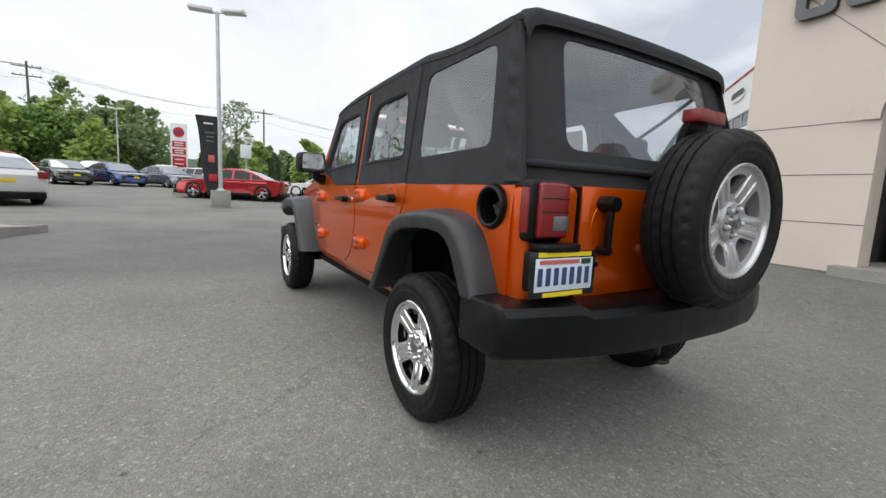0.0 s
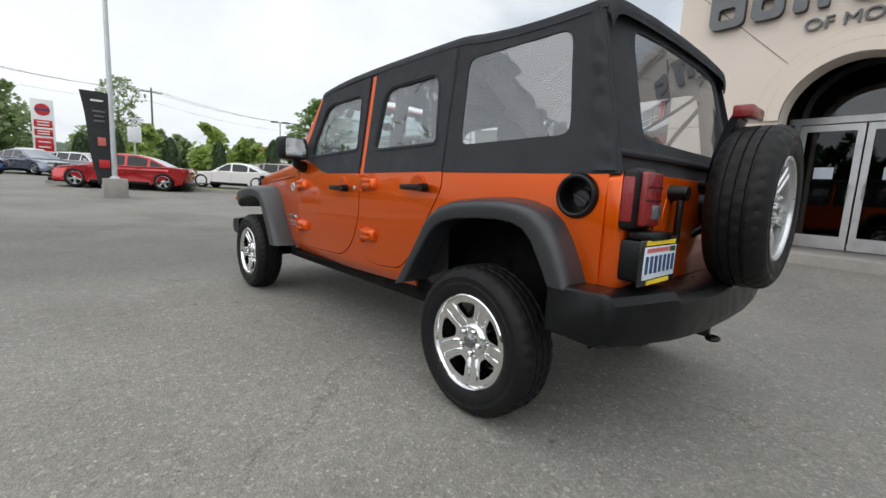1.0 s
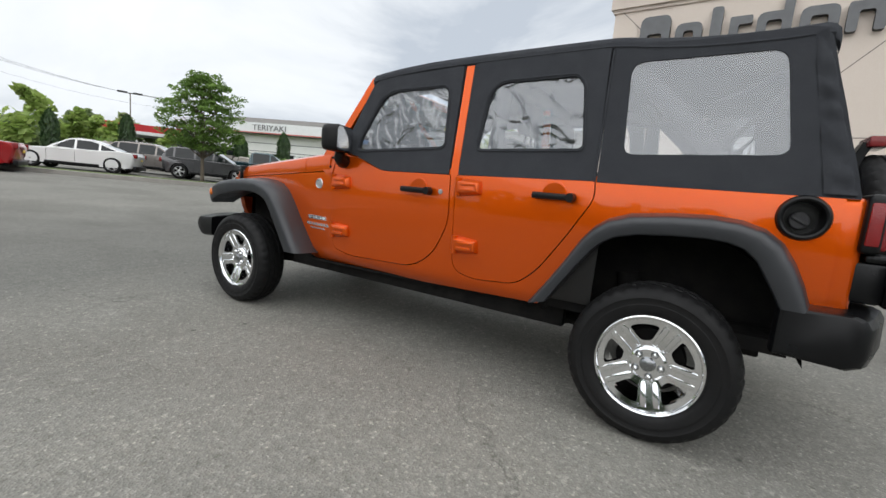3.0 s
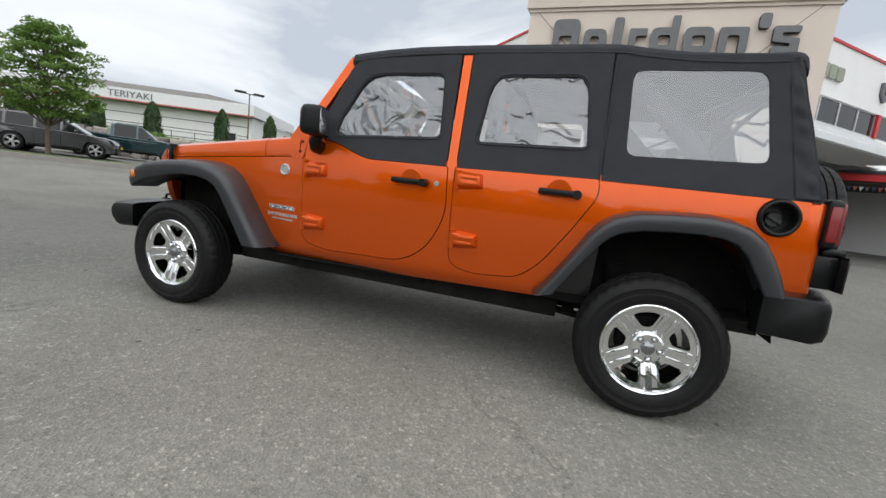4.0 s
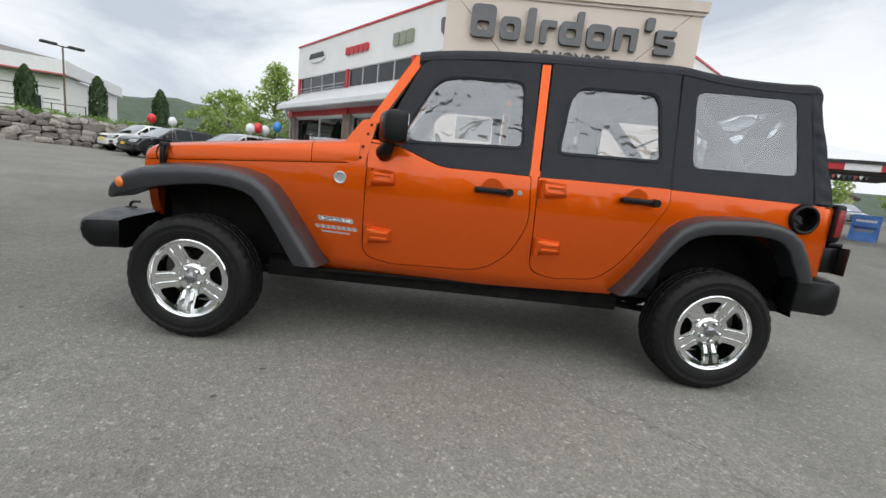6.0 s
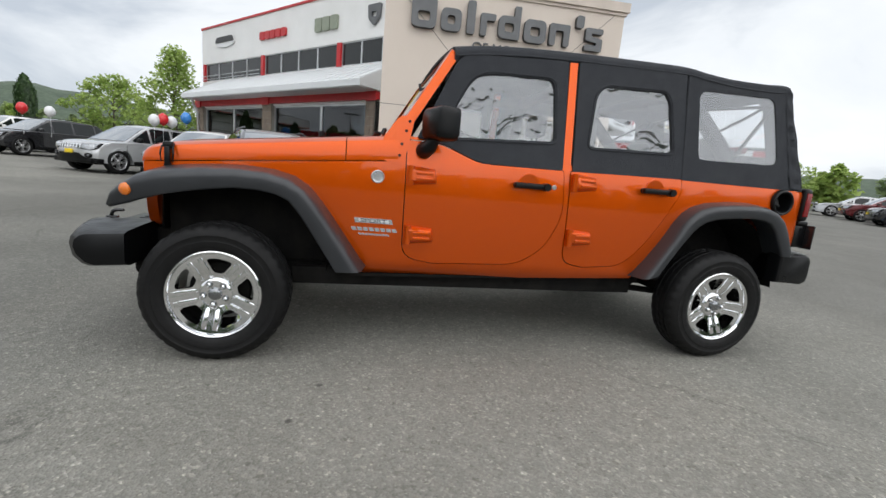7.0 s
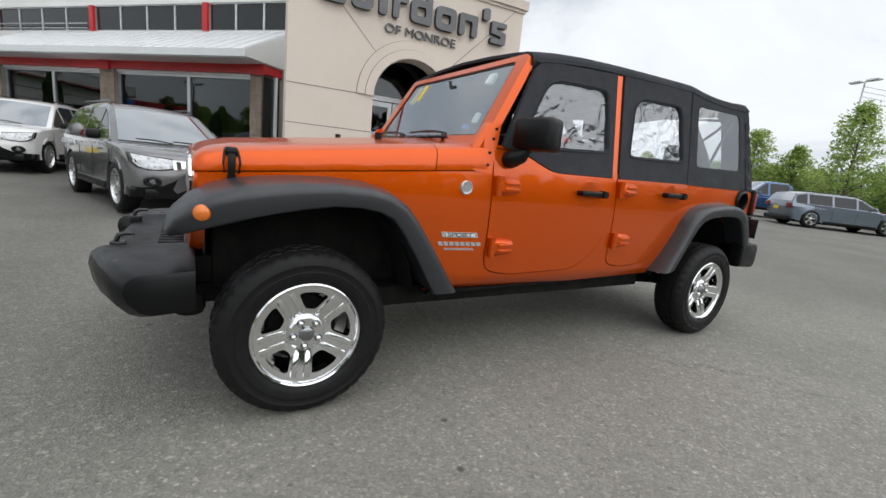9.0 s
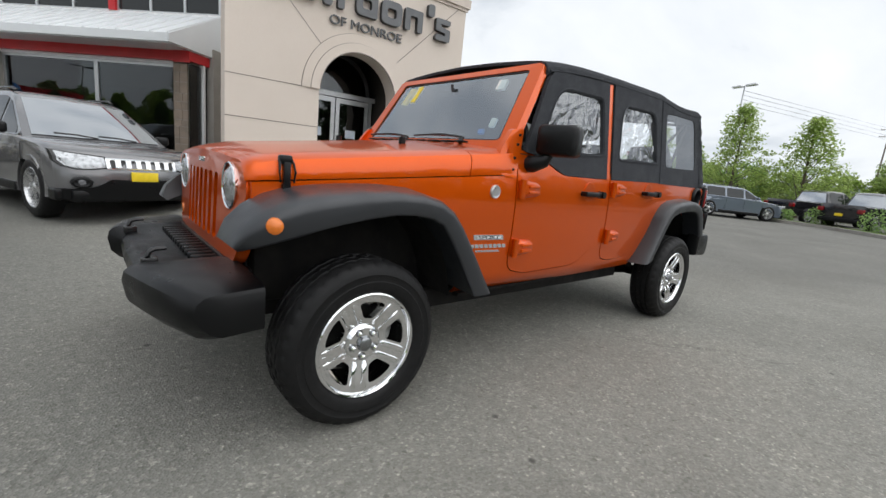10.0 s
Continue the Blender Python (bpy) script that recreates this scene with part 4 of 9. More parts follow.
def wheel_meshes(rim_mat):
    """Meshes of a wheel that turns round x and faces -x: brake, tyre, rim."""
    bm = bmesh.new()
    lathe(bm, [(0.001, -0.01), (0.14, -0.01), (0.145, -0.02), (0.145, -0.06), (0.05, -0.07)], 32)
    brake = finish(bm, "brake_disc", M["under"])
    bm = bmesh.new()
    R = TYRE_R
    prof = [(0.214, 0.088), (0.226, 0.103), (0.245, 0.111), (0.27, 0.1135), (0.272, 0.1115), (0.295, 0.1105), (0.298, 0.1125), (0.308, 0.1095), (0.322, 0.102), (0.335, 0.091), (0.3425, 0.08)]
    prof += [(R - 0.004, 0.070), (R, 0.062), (R, 0.046), (R - 0.009, 0.043), (R - 0.009, 0.036), (R, 0.033), (R + 0.001, 0.005), (R - 0.009, 0.003), (R - 0.009, -0.003)]
    prof += [(r, -x) for r, x in reversed(prof[:-2])]
    lathe(bm, prof, 144)
    # tread blocks: short cross cuts, staggered from rib to rib
    for i, v in enumerate(bm.verts):
        r = math.hypot(v.co.y, v.co.z)
        if r > R - 0.002 and abs(v.co.x) < 0.075 and (i % 144 + 2 * (v.co.x > 0) + (abs(v.co.x) > 0.04)) % 4 == 0:
            v.co.y, v.co.z = v.co.y * (1 - 0.0045 / r), v.co.z * (1 - 0.0045 / r)
    # shoulder lugs: every other stretch lies lower
    for v in bm.verts:
        r = math.hypot(v.co.y, v.co.z)
        if 0.325 < r < R - 0.0005 and abs(v.co.x) > 0.06:
            if int(round(math.atan2(v.co.z, v.co.y) / 6.283185 * 144)) % 4 == 0:
                v.co.y, v.co.z = v.co.y * (1 - 0.006 / r), v.co.z * (1 - 0.006 / r)
                v.co.x *= 0.985
    tyre = finish(bm, "tyre", M["tyre"], smooth=40)
    bm = bmesh.new()
    lathe(bm, [(0.182, -0.095), (0.184, 0.03), (0.190, 0.060), (0.2005, 0.078), (0.204, 0.0925), (0.209, 0.101), (0.216, 0.104), (0.2215, 0.1), (0.2215, 0.088), (0.214, 0.07)], 64)

    def dish(y, z, d):
        r = math.hypot(y, z)
        return Vector((-(0.044 + 0.044 * min(1.0, r / 0.2) ** 1.25 - d), y, z))

    outer = [(0.2035 * math.cos(6.28318 * k / 60), 0.2035 * math.sin(6.28318 * k / 60)) for k in range(60)]
    inner = [(0.070 * math.cos(6.28318 * k / 30), 0.070 * math.sin(6.28318 * k / 30)) for k in range(30)]
    holes = [inner]
    for k in range(5):
        mid = 6.28318 * (k + 0.5) / 5
        hole = rounded([(-0.021, 0.104), (-0.060, 0.166), (-0.040, 0.1765), (0.0, 0.1815), (0.040, 0.1765), (0.060, 0.166), (0.021, 0.104)], [0.014, 0.012, 0.01, 0.01, 0.01, 0.012, 0.014], 3)
        holes.append([(t * math.cos(mid) + r * math.sin(mid), -t * math.sin(mid) + r * math.cos(mid)) for t, r in hole])
    plate(bm, outer, holes, dish, 0.032)
    for k in range(5):
        rot = Matrix.Rotation(6.28318 * k / 5, 4, "X")
        for side in (-1, 1):
            secs = []
            for r, w, h in ((0.080, 0.008, 0.001), (0.092, 0.012, 0.009), (0.13, 0.0135, 0.010), (0.170, 0.0145, 0.009), (0.188, 0.012, 0.001)):
                x0 = 0.044 + 0.044 * min(1.0, r / 0.2) ** 1.25
                t0 = side * (0.023 + 0.03 * (r - 0.08))
                secs.append([rot @ Vector((-x, t0 + t, r)) for t, x in ((-w, x0 - 0.012), (-w, x0), (-w * 0.7, x0 + h * 0.8), (0, x0 + h), (w * 0.7, x0 + h * 0.8), (w, x0), (w, x0 - 0.012))])
            loft(bm, secs)
    lathe(bm, [(0.001, 0.090), (0.020, 0.089), (0.029, 0.084), (0.032, 0.074), (0.034, 0.069)], 30, slot=1)
    lathe(bm, [(0.032, 0.070), (0.066, 0.070), (0.075, 0.064), (0.078, 0.052), (0.078, 0.0)], 40)
    for k in range(5):
        a = 6.28318 * k / 5
        y, z = 0.0535 * math.sin(a), 0.0535 * math.cos(a)
        rod(bm, (-0.06, y, z), (-0.0712, y, z), 0.0165, 0.0165, 14, slot=1)
        rod(bm, (-0.06, y, z), (-0.084, y, z), 0.0115, 0.0105, 8)
        rod(bm, (-0.084, y, z), (-0.090, y, z), 0.0105, 0.005, 8)
    rim = finish(bm, "rim", (rim_mat, M["chrome_dark"]), smooth=28)
    out = [o.data for o in (brake, tyre, rim)]
    for o in (brake, tyre, rim):
        bpy.data.objects.remove(o)
    return out


def put_wheel(meshes, parent, m, name="wheel", label=""):
    hub = new(name, meshes[0])
    hub.parent = parent
    hub.matrix_basis = m
    if label:
        hub["label"] = label
    for n, me in (("tyre", meshes[1]), ("rim", meshes[2])):
        o = new(n, me)
        o.parent = hub
    return hub


def build_jeep_wheels():
    chrome, silver = wheel_meshes(M["chrome"]), wheel_meshes(M["silver"])
    for y, spin in ((0.0, radians(25)), (WHEELBASE, radians(44))):
        for s in (-1, 1):
            turn = Matrix.Rotation(0 if s < 0 else math.pi, 4, "Z") @ Matrix.Rotation(spin, 4, "X")
            put_wheel(chrome, jeep, Matrix.Translation((s * 0.782, y, AXLE_Z)) @ turn, label="chrome five-spoke wheel with a black tyre")
    spare = put_wheel(silver, jeep, Matrix.Translation((0.035, -0.815, 1.022)) @ Matrix.Rotation(math.pi / 2, 4, "Z") @ Matrix.Rotation(0.5, 4, "X"), "spare_wheel", "silver spare wheel hung on the tailgate")
    return spare


def build_jeep_bumpers():
    # front: a deep bar whose ends sweep back
    bm = bmesh.new()
    secs = [(-0.845, 3.515, 0.485, 0.602), (-0.838, 3.555, 0.468, 0.614), (-0.80, 3.59, 0.455, 0.622), (-0.62, 3.655, 0.452, 0.632), (-0.46, 3.70, 0.455, 0.634), (-0.41, 3.705, 0.458, 0.632), (-0.36, 3.655, 0.46, 0.608), (0, 3.668, 0.46, 0.608)]
    secs += [(-x, *rest) for x, *rest in reversed(secs[:-1])]
    loft(bm, [[(x, 3.34, z0 + 0.01), (x, yf - 0.085, z0), (x, yf - 0.05, z0 + 0.012), (x, yf - 0.014, z0 + 0.05), (x, yf - 0.002, z1 - 0.06), (x, yf - 0.010, z1 - 0.026), (x, yf - 0.032, z1 - 0.006), (x, yf - 0.055, z1), (x, 3.34, z1 + 0.012)] for x, yf, z0, z1 in secs])
    bumper = part("front_bumper", bm, M["plastic"], jeep, "black plastic front bumper", smooth=32)
    bm = bmesh.new()
    for i in range(15):
        x = -0.42 + i * 0.06
        box(bm, (x - 0.012, 3.38, 0.61), (x + 0.012, 3.475, 0.640), 0.005)
    box(bm, (-0.45, 3.365, 0.60), (0.45, 3.38, 0.645), 0.004)
    part("bumper_vent", bm, M["plastic"], bumper)
    for s in (-1, 1):
        bm = bmesh.new()
        tube(bm, [(s * 0.36, 3.615, 0.60), (s * 0.36, 3.618, 0.645), (s * 0.36, 3.61, 0.664), (s * 0.36, 3.592, 0.672), (s * 0.36, 3.555, 0.673)], [0.012, 0.010, 0.010, 0.010, 0.008])
        box(bm, (s * 0.36 - 0.018, 3.585, 0.60), (s * 0.36 + 0.018, 3.64, 0.640), 0.005)
        part("tow_hook", bm, M["gloss_black"], bumper, "black steel tow hook")
    bm = bmesh.new()
    box(bm, (-0.60, 3.30, 0.36), (0.60, 3.42, 0.47), 0.04)
    box(bm, (-0.48, 3.25, 0.48), (0.48, 3.36, 0.60), 0.01)
    part("air_dam", bm, M["under"], bumper)
    # rear
    bm = bmesh.new()
    secs = [(-0.888, -0.415, -0.635, 0.528, 0.698), (-0.882, -0.405, -0.652, 0.518, 0.707), (-0.868, -0.40, -0.668, 0.514, 0.712), (-0.80, -0.40, -0.70, 0.512, 0.716), (-0.60, -0.50, -0.765, 0.510, 0.722), (-0.56, -0.5, -0.775, 0.510, 0.705), (-0.30, -0.52, -0.79, 0.495, 0.70), (0, -0.52, -0.795, 0.495, 0.70)]
    secs += [(-x, yb, yr, z0, z1) for x, yb, yr, z0, z1 in reversed(secs[:-1])]
    loft(bm, [[(x, yb, z0 + 0.01), (x, yr + 0.05, z0), (x, yr + 0.012, z0 + 0.018), (x, yr, z0 + 0.06), (x, yr + 0.004, z1 - 0.04), (x, yr + 0.02, z1 - 0.012), (x, yr + 0.05, z1), (x, yb, z1)] for x, yb, yr, z0, z1 in secs])
    part("rear_bumper", bm, M["plastic"], jeep, "black plastic rear bumper", smooth=24)


def build_jeep_rear():
    bm = bmesh.new()
    box(bm, (-0.50, -0.617, 0.70), (0.50, -0.55, 1.128), 0.008)
    part("tailgate", bm, M["orange"], jeep)
    tail = jeep.children[-1]
    bm = bmesh.new()
    box(bm, (-0.53, -0.60, 0.62), (0.53, -0.55, 0.70), 0.005)
    part("rear_crossmember", bm, M["orange"], jeep)
    for x in (-0.5035, 0.5035):
        bm = bmesh.new()
        box(bm, (x - 0.0025, -0.61, 0.695), (x + 0.0025, -0.56, 1.125))
        part("tailgate_gap", bm, M["gloss_black"], jeep)
    bm = bmesh.new()
    box(bm, (-0.405, -0.672, 0.88), (-0.375, -0.645, 1.07), 0.012)
    rod(bm, (-0.39, -0.61, 1.065), (-0.39, -0.685, 1.065), 0.034, 0.028, 18)
    rod(bm, (-0.39, -0.61, 0.885), (-0.39, -0.67, 0.885), 0.022, 0.018, 14)
    part("tailgate_handle", bm, M["plastic"], tail, "black plastic pull handle")
    bm = bmesh.new()
    lathe(bm, [(0.001, 0.006), (0.055, 0.004), (0.07, 0.002), (0.075, -0.004)], 26, m=Matrix.Translation((-0.39, -0.617, 0.97)) @ Matrix.Rotation(math.pi / 2, 4, "Z") @ Matrix.Diagonal((1, 0.75, 1.25, 1)))
    part("handle_cup", bm, M["orange"], tail)
    bm = bmesh.new()
    lathe(bm, [(0.001, 0.01), (0.011, 0.01), (0.014, -0.002)], 14, m=Matrix.Translation((-0.41, -0.62, 0.83)) @ Matrix.Rotation(math.pi / 2, 4, "Z"))
    part("lock_cylinder", bm, M["chrome"], tail)
    for z in (0.82, 1.04):
        bm = bmesh.new()
        box(bm, (0.30, -0.66, z - 0.03), (0.62, -0.615, z + 0.03), 0.01)
        part("tailgate_hinge", bm, M["plastic"], tail)
    bm = bmesh.new()
    rod(bm, (0.045, -0.60, 1.035), (0.045, -0.74, 1.035), 0.10, 0.08, 20)
    for a in range(4):
        rod(bm, (0.045 + 0.16 * math.cos(0.8 + a * 1.57), -0.61, 1.0 + 0.16 * math.sin(0.8 + a * 1.57)), (0.045 + 0.07 * math.cos(0.8 + a * 1.57), -0.72, 1.035 + 0.07 * math.sin(0.8 + a * 1.57)), 0.02)
    part("spare_carrier", bm, M["plastic"], tail)
    # high brake lamp on its arm
    bm = bmesh.new()
    loft(bm, [[(-0.065, y, z), (0.065, y, z), (0.05, y + 0.04, z), (-0.05, y + 0.04, z)] for y, z in ((-0.67, 1.10), (-0.69, 1.25), (-0.72, 1.36), (-0.745, 1.42))])
    arm = part("brake_lamp_arm", bm, M["plastic"], tail)
    bm = bmesh.new()
    box(bm, (-0.10, -0.79, 1.395), (0.085, -0.715, 1.445), 0.008)
    part("brake_lamp", bm, M["red_lens"], arm, "red high brake lamp")
    for s in (-1, 1):
        bm = bmesh.new()
        box(bm, (s * 0.71 - 0.085, -0.66, 0.925), (s * 0.71 + 0.085, -0.60, 1.14), 0.02, 3)
        lamp = part("tail_lamp", bm, M["plastic"], jeep, "red tail lamp in a black housing")
        bm = bmesh.new()
        box(bm, (s * 0.70 - 0.066, -0.682, 0.94), (s * 0.70 + 0.066, -0.64, 1.128), 0.012, 3)
        part("red_lens", bm, M["red_lens"], lamp)
        bm = bmesh.new()
        box(bm, (s * 0.672 - 0.036, -0.6865, 0.965), (s * 0.672 + 0.036, -0.66, 1.018), 0.005)
        part("reversing_lens", bm, M["clear_lens"], lamp)
        for z in (1.03, 1.075):
            bm = bmesh.new()
            box(bm, (s * 0.70 - 0.062, -0.6845, z - 0.002), (s * 0.70 + 0.062, -0.66, z + 0.002))
            part("lens_rib", bm, M["gloss_black"], lamp)
        bm = bmesh.new()
        box(bm, (s * 0.79 - 0.01, -0.65, 0.955), (s * 0.79 + 0.01, -0.61, 1.11), 0.006)
        part("side_reflector", bm, M["red_lens"], lamp)
    # number plate on a bracket, its writing as plain bars
    bm = bmesh.new()
    box(bm, (-0.765, -0.70, 0.745), (-0.55, -0.60, 0.895), 0.015)
    box(bm, (-0.76, -0.72, 0.895), (-0.60, -0.63, 0.925), 0.01)
    plate_ob = part("number_plate_bracket", bm, M["plastic"], jeep)
    bm = bmesh.new()
    box(bm, (-0.82, -0.709, 0.742), (-0.51, -0.701, 0.90), 0.003)
    part("plate_frame", bm, M["gloss_black"], plate_ob)
    bm = bmesh.new()
    box(bm, (-0.80, -0.713, 0.765), (-0.53, -0.7095, 0.877), 0.001)
    face = part("number_plate", bm, M["plate_blue"], plate_ob, "pale blue number plate in a yellow and black frame")
    for x0, x1, z0, z1, mm in ((-0.785, -0.60, 0.858, 0.872, "pale_red"), (-0.59, -0.545, 0.855, 0.873, "hedge")):
        bm = bmesh.new()
        box(bm, (x0, -0.7155, z0), (x1, -0.7132, z1))
        part("plate_band", bm, M[mm], plate_ob)
    for i in range(7):
        bm = bmesh.new()
        box(bm, (-0.79 + i * 0.037, -0.7155, 0.785), (-0.79 + i * 0.037 + 0.02, -0.7132, 0.845))
        part("plate_bar", bm, M["ink"], plate_ob)
    for z0, z1, x0, x1 in ((0.882, 0.897, -0.79, -0.54), (0.745, 0.76, -0.76, -0.57)):
        bm = bmesh.new()
        box(bm, (x0, -0.7125, z0), (x1, -0.7095, z1))
        part("frame_strip", bm, M["yellow"], plate_ob)
    # fuel filler in a black ring
    turn = Matrix.Translation((-half_width(-0.432, 1.035), -0.432, 1.035))
    bm = bmesh.new()
    lathe(bm, [(0.060, -0.07), (0.062, 0.008), (0.066, 0.018), (0.073, 0.022), (0.081, 0.018), (0.086, 0.005), (0.086, -0.004)], 36, m=turn)
    ring = part("fuel_filler", bm, M["plastic"], jeep, "black round fuel filler recess")
    bm = bmesh.new()
    lathe(bm, [(0.001, -0.062), (0.061, -0.062), (0.061, -0.07)], 30, m=turn)
    part("filler_cup", bm, M["gloss_black"], ring)
    bm = bmesh.new()
    lathe(bm, [(0.001, 0.008), (0.03, 0.008), (0.034, 0.004), (0.034, 0.0)], 24, m=turn @ Matrix.Translation((0.045, 0.004, -0.010)))
    box(bm, (-0.020, -0.032, -0.007), (-0.004, 0.032, 0.007), 0.004, m=turn @ Matrix.Translation((0.045, 0.004, -0.010)) @ Matrix.Rotation(0.5, 4, "X"))
    part("filler_cap", bm, M["trim"], ring)


def roof_z(y):
    pts = [(-0.62, 1.785), (-0.42, 1.782), (-0.3, 1.772), (-0.1, 1.766), (0.05, 1.769), (0.22, 1.784), (0.33, 1.799), (0.45, 1.797), (0.7, 1.79), (1.1, 1.777), (1.4, 1.76), (1.65, 1.735), (1.8, 1.708), (1.87, 1.695)]
    for (a, za), (b, zb) in zip(pts, pts[1:]):
        if y <= b:
            return za + (zb - za) * (y - a) / (b - a)
    return pts[-1][1]


def build_jeep_top():
    # roof cloth, drawn over bows
    bm = bmesh.new()
    secs = []
    ys = [-0.452, -0.446, -0.43, -0.405, -0.36, -0.3, -0.15, 0.0, 0.12, 0.22, 0.3, 0.36, 0.44, 0.6, 0.8, 1.0, 1.2, 1.4, 1.6, 1.72, 1.785, 1.806]
    for y in ys:
        z = roof_z(y)
        drop = {-0.452: 0.05, -0.446: 0.024, -0.43: 0.008}.get(y, 0.0)
        w = half_width(1.0, z) + 0.008
        row = [(-w, z - 0.06), (-w + 0.003, z - 0.03), (-w + 0.02, z - 0.006), (-w + 0.06, z + 0.008)]
        row += [(x * (w - 0.1), z + 0.012 + (0.035 - 0.03 * ease(0.3, -0.4, y)) * (1 - x * x)) for x in (-0.9, -0.5, 0, 0.5, 0.9)]
        row += [(-x, zz) for x, zz in reversed(row[:4])]
        sag = 0.006 * math.sin(y * 9.0)
        back = ease(0.0, -0.45, y) * 0.018
        top = [(x, y - back * (1 - (x / 0.7) ** 2), zz - drop + (sag if abs(x) < 0.5 else 0)) for x, zz in row]
        low = [(x * 0.97, y - back * (1 - (x / 0.7) ** 2), zz - drop - 0.02) for x, zz in reversed(row)]
        secs.append(top + low)
    loft(bm, secs)
    top = part("soft_top_roof", bm, M["fabric"], jeep, "charcoal cloth roof", smooth=60)
    for s in (-1, 1):
        bm = bmesh.new()
        tube(bm, [(s * (half_width(1.0, roof_z(y)) + 0.012), y, roof_z(y) - 0.052) for y in ys[2:-1]], 0.006, 6)
        part("roof_seam", bm, M["fabric"], top)
    for s in (-1, 1):
        # rear quarter with its clear window
        win = rounded([(0.265, 1.665), (0.24, 1.25), (-0.362, 1.268), (-0.30, 1.68)], [0.06, 0.05, 0.05, 0.06], 5)
        bm = bmesh.new()
        wavy = lambda y, z, d: Vector((s * (half_width(y, z) + 0.006 + 0.004 * math.sin(z * 28 + y * 3) * ease(-0.33, -0.45, y) - d), y, z))
        outline = [(0.335, 1.118), (0.352, 1.75), (0.0, 1.745), (-0.36, 1.76)] + [(-0.43 - (1.70 - z) * 0.27, z) for z in (1.75, 1.68, 1.62, 1.56, 1.50, 1.44, 1.38, 1.32, 1.26, 1.20)] + [(-0.585, 1.118)]
        plate(bm, outline, [win], wavy, 0.012)
        quarter = part("soft_top_quarter", bm, M["fabric"], jeep, "charcoal cloth side panel")
        bm = bmesh.new()
        film(bm, grown(win, 0.012), on_side(s, 0.001))
        pane = part("quarter_window", bm, M["vinyl_flat"], quarter, "clear plastic window")
        # folds at the corner and a stitched seam
        bm = bmesh.new()
        rows = []
        for i in range(41):
            z = 1.13 + 0.61 * i / 40
            y0, y1 = -0.375 - (1.70 - z) * 0.18, -0.43 - (1.70 - z) * 0.275
            row = []
            for k in range(9):
                f = k / 8
                y = y0 + (y1 - y0) * f
                puff = 0.009 + 0.011 * math.sin(math.pi * f) * (0.5 + 0.5 * math.sin(z * 62 + 2.0 * f + 1.5 * math.sin(z * 17))) + 0.006 * noise.noise((z * 14, f * 3, s))
                row.append(Vector((s * (half_width(y, z) + puff - 0.02 * max(0.0, f - 0.8) * 5), y, z)))
            rows.append(row)
        loft(bm, rows, closed=False, caps=False)
        part("cloth_fold", bm, M["fabric"], quarter, smooth=70)
        bm = bmesh.new()
        tube(bm, [(s * (half_width(0.3, z) + 0.008), 0.345 + 0.01 * (z - 1.1), z) for z in (1.12, 1.3, 1.5, 1.73)], 0.006, 6)
        part("cloth_seam", bm, M["fabric"], quarter)
        # soft upper halves of the doors
        for name, outline, win in (
            ("front_door_top", rounded([(1.985, 1.205), (1.85, 1.188), (1.625, 1.104), (1.14, 1.108), (1.145, 1.715), (1.735, 1.672), (1.79, 1.63)], [0.01, 0.05, 0.05, 0.01, 0.02, 0.03, 0.05]), rounded([(1.845, 1.225), (1.83, 1.30), (1.70, 1.545), (1.62, 1.585), (1.225, 1.60), (1.20, 1.262)], [0.03, 0.04, 0.09, 0.06, 0.05, 0.03], 5)),
            ("rear_door_top", rounded([(1.078, 1.108), (0.345, 1.122), (0.365, 1.745), (1.078, 1.72)], 0.015), rounded([(0.985, 1.255), (0.955, 1.55), (0.90, 1.605), (0.50, 1.62), (0.465, 1.57), (0.425, 1.272)], [0.03, 0.05, 0.05, 0.04, 0.05, 0.03], 5)),
        ):
            bm = bmesh.new()
            plate(bm, outline, [win], on_side(s, 0.008), 0.025)
            door = part(name, bm, M["fabric"], jeep, "charcoal cloth door top")
            bm = bmesh.new()
            film(bm, grown(win, 0.01), on_side(s, -0.004))
            part("door_window", bm, M["vinyl"], door, "clear plastic window")
            bm = bmesh.new()
            ring = grown(win, 0.012)
            tube(bm, [on_side(s, 0.008)(y, z, 0) for y, z in ring + ring[:1]], 0.006, 6)
            part("window_piping", bm, M["fabric"], door)
    # rear curtain with its window
    back = lambda x, z, d: Vector((x, -0.592 + (z - 1.13) * 0.27 + d + 0.035 * (abs(x) / 0.7) ** 4 - 0.018 * (1 - min(1.0, (x / 0.7) ** 2)) * ease(1.1, 1.7, z), z))
    wt_ = rounded([(-0.53, 1.265), (-0.51, 1.5), (-0.49, 1.70), (-0.2, 1.702), (0.2, 1.702), (0.49, 1.70), (0.51, 1.5), (0.53, 1.265), (0.2, 1.26), (-0.2, 1.26)], [0.06, 0.01, 0.06, 0.01, 0.01, 0.06, 0.01, 0.06, 0.01, 0.01], 5)
    bm = bmesh.new()
    plate(bm, [(-0.765, 1.10), (-0.69, 1.60), (-0.672, 1.755), (-0.3, 1.765), (0.3, 1.765), (0.672, 1.755), (0.69, 1.60), (0.765, 1.10), (0.3, 1.095), (-0.3, 1.095)], [wt_], back, 0.014)
    curtain = part("rear_curtain", bm, M["fabric"], jeep, "charcoal cloth rear panel")
    bm = bmesh.new()
    film(bm, grown(wt_, 0.012), lambda x, z, d: back(x, z, d + 0.004))
    part("rear_window", bm, M["vinyl_flat"], curtain, "clear plastic window")
    bm = bmesh.new()
    tube(bm, [back(x, 1.20, -0.012) for x in (-0.74, -0.4, 0, 0.4, 0.74)], 0.014, 8)
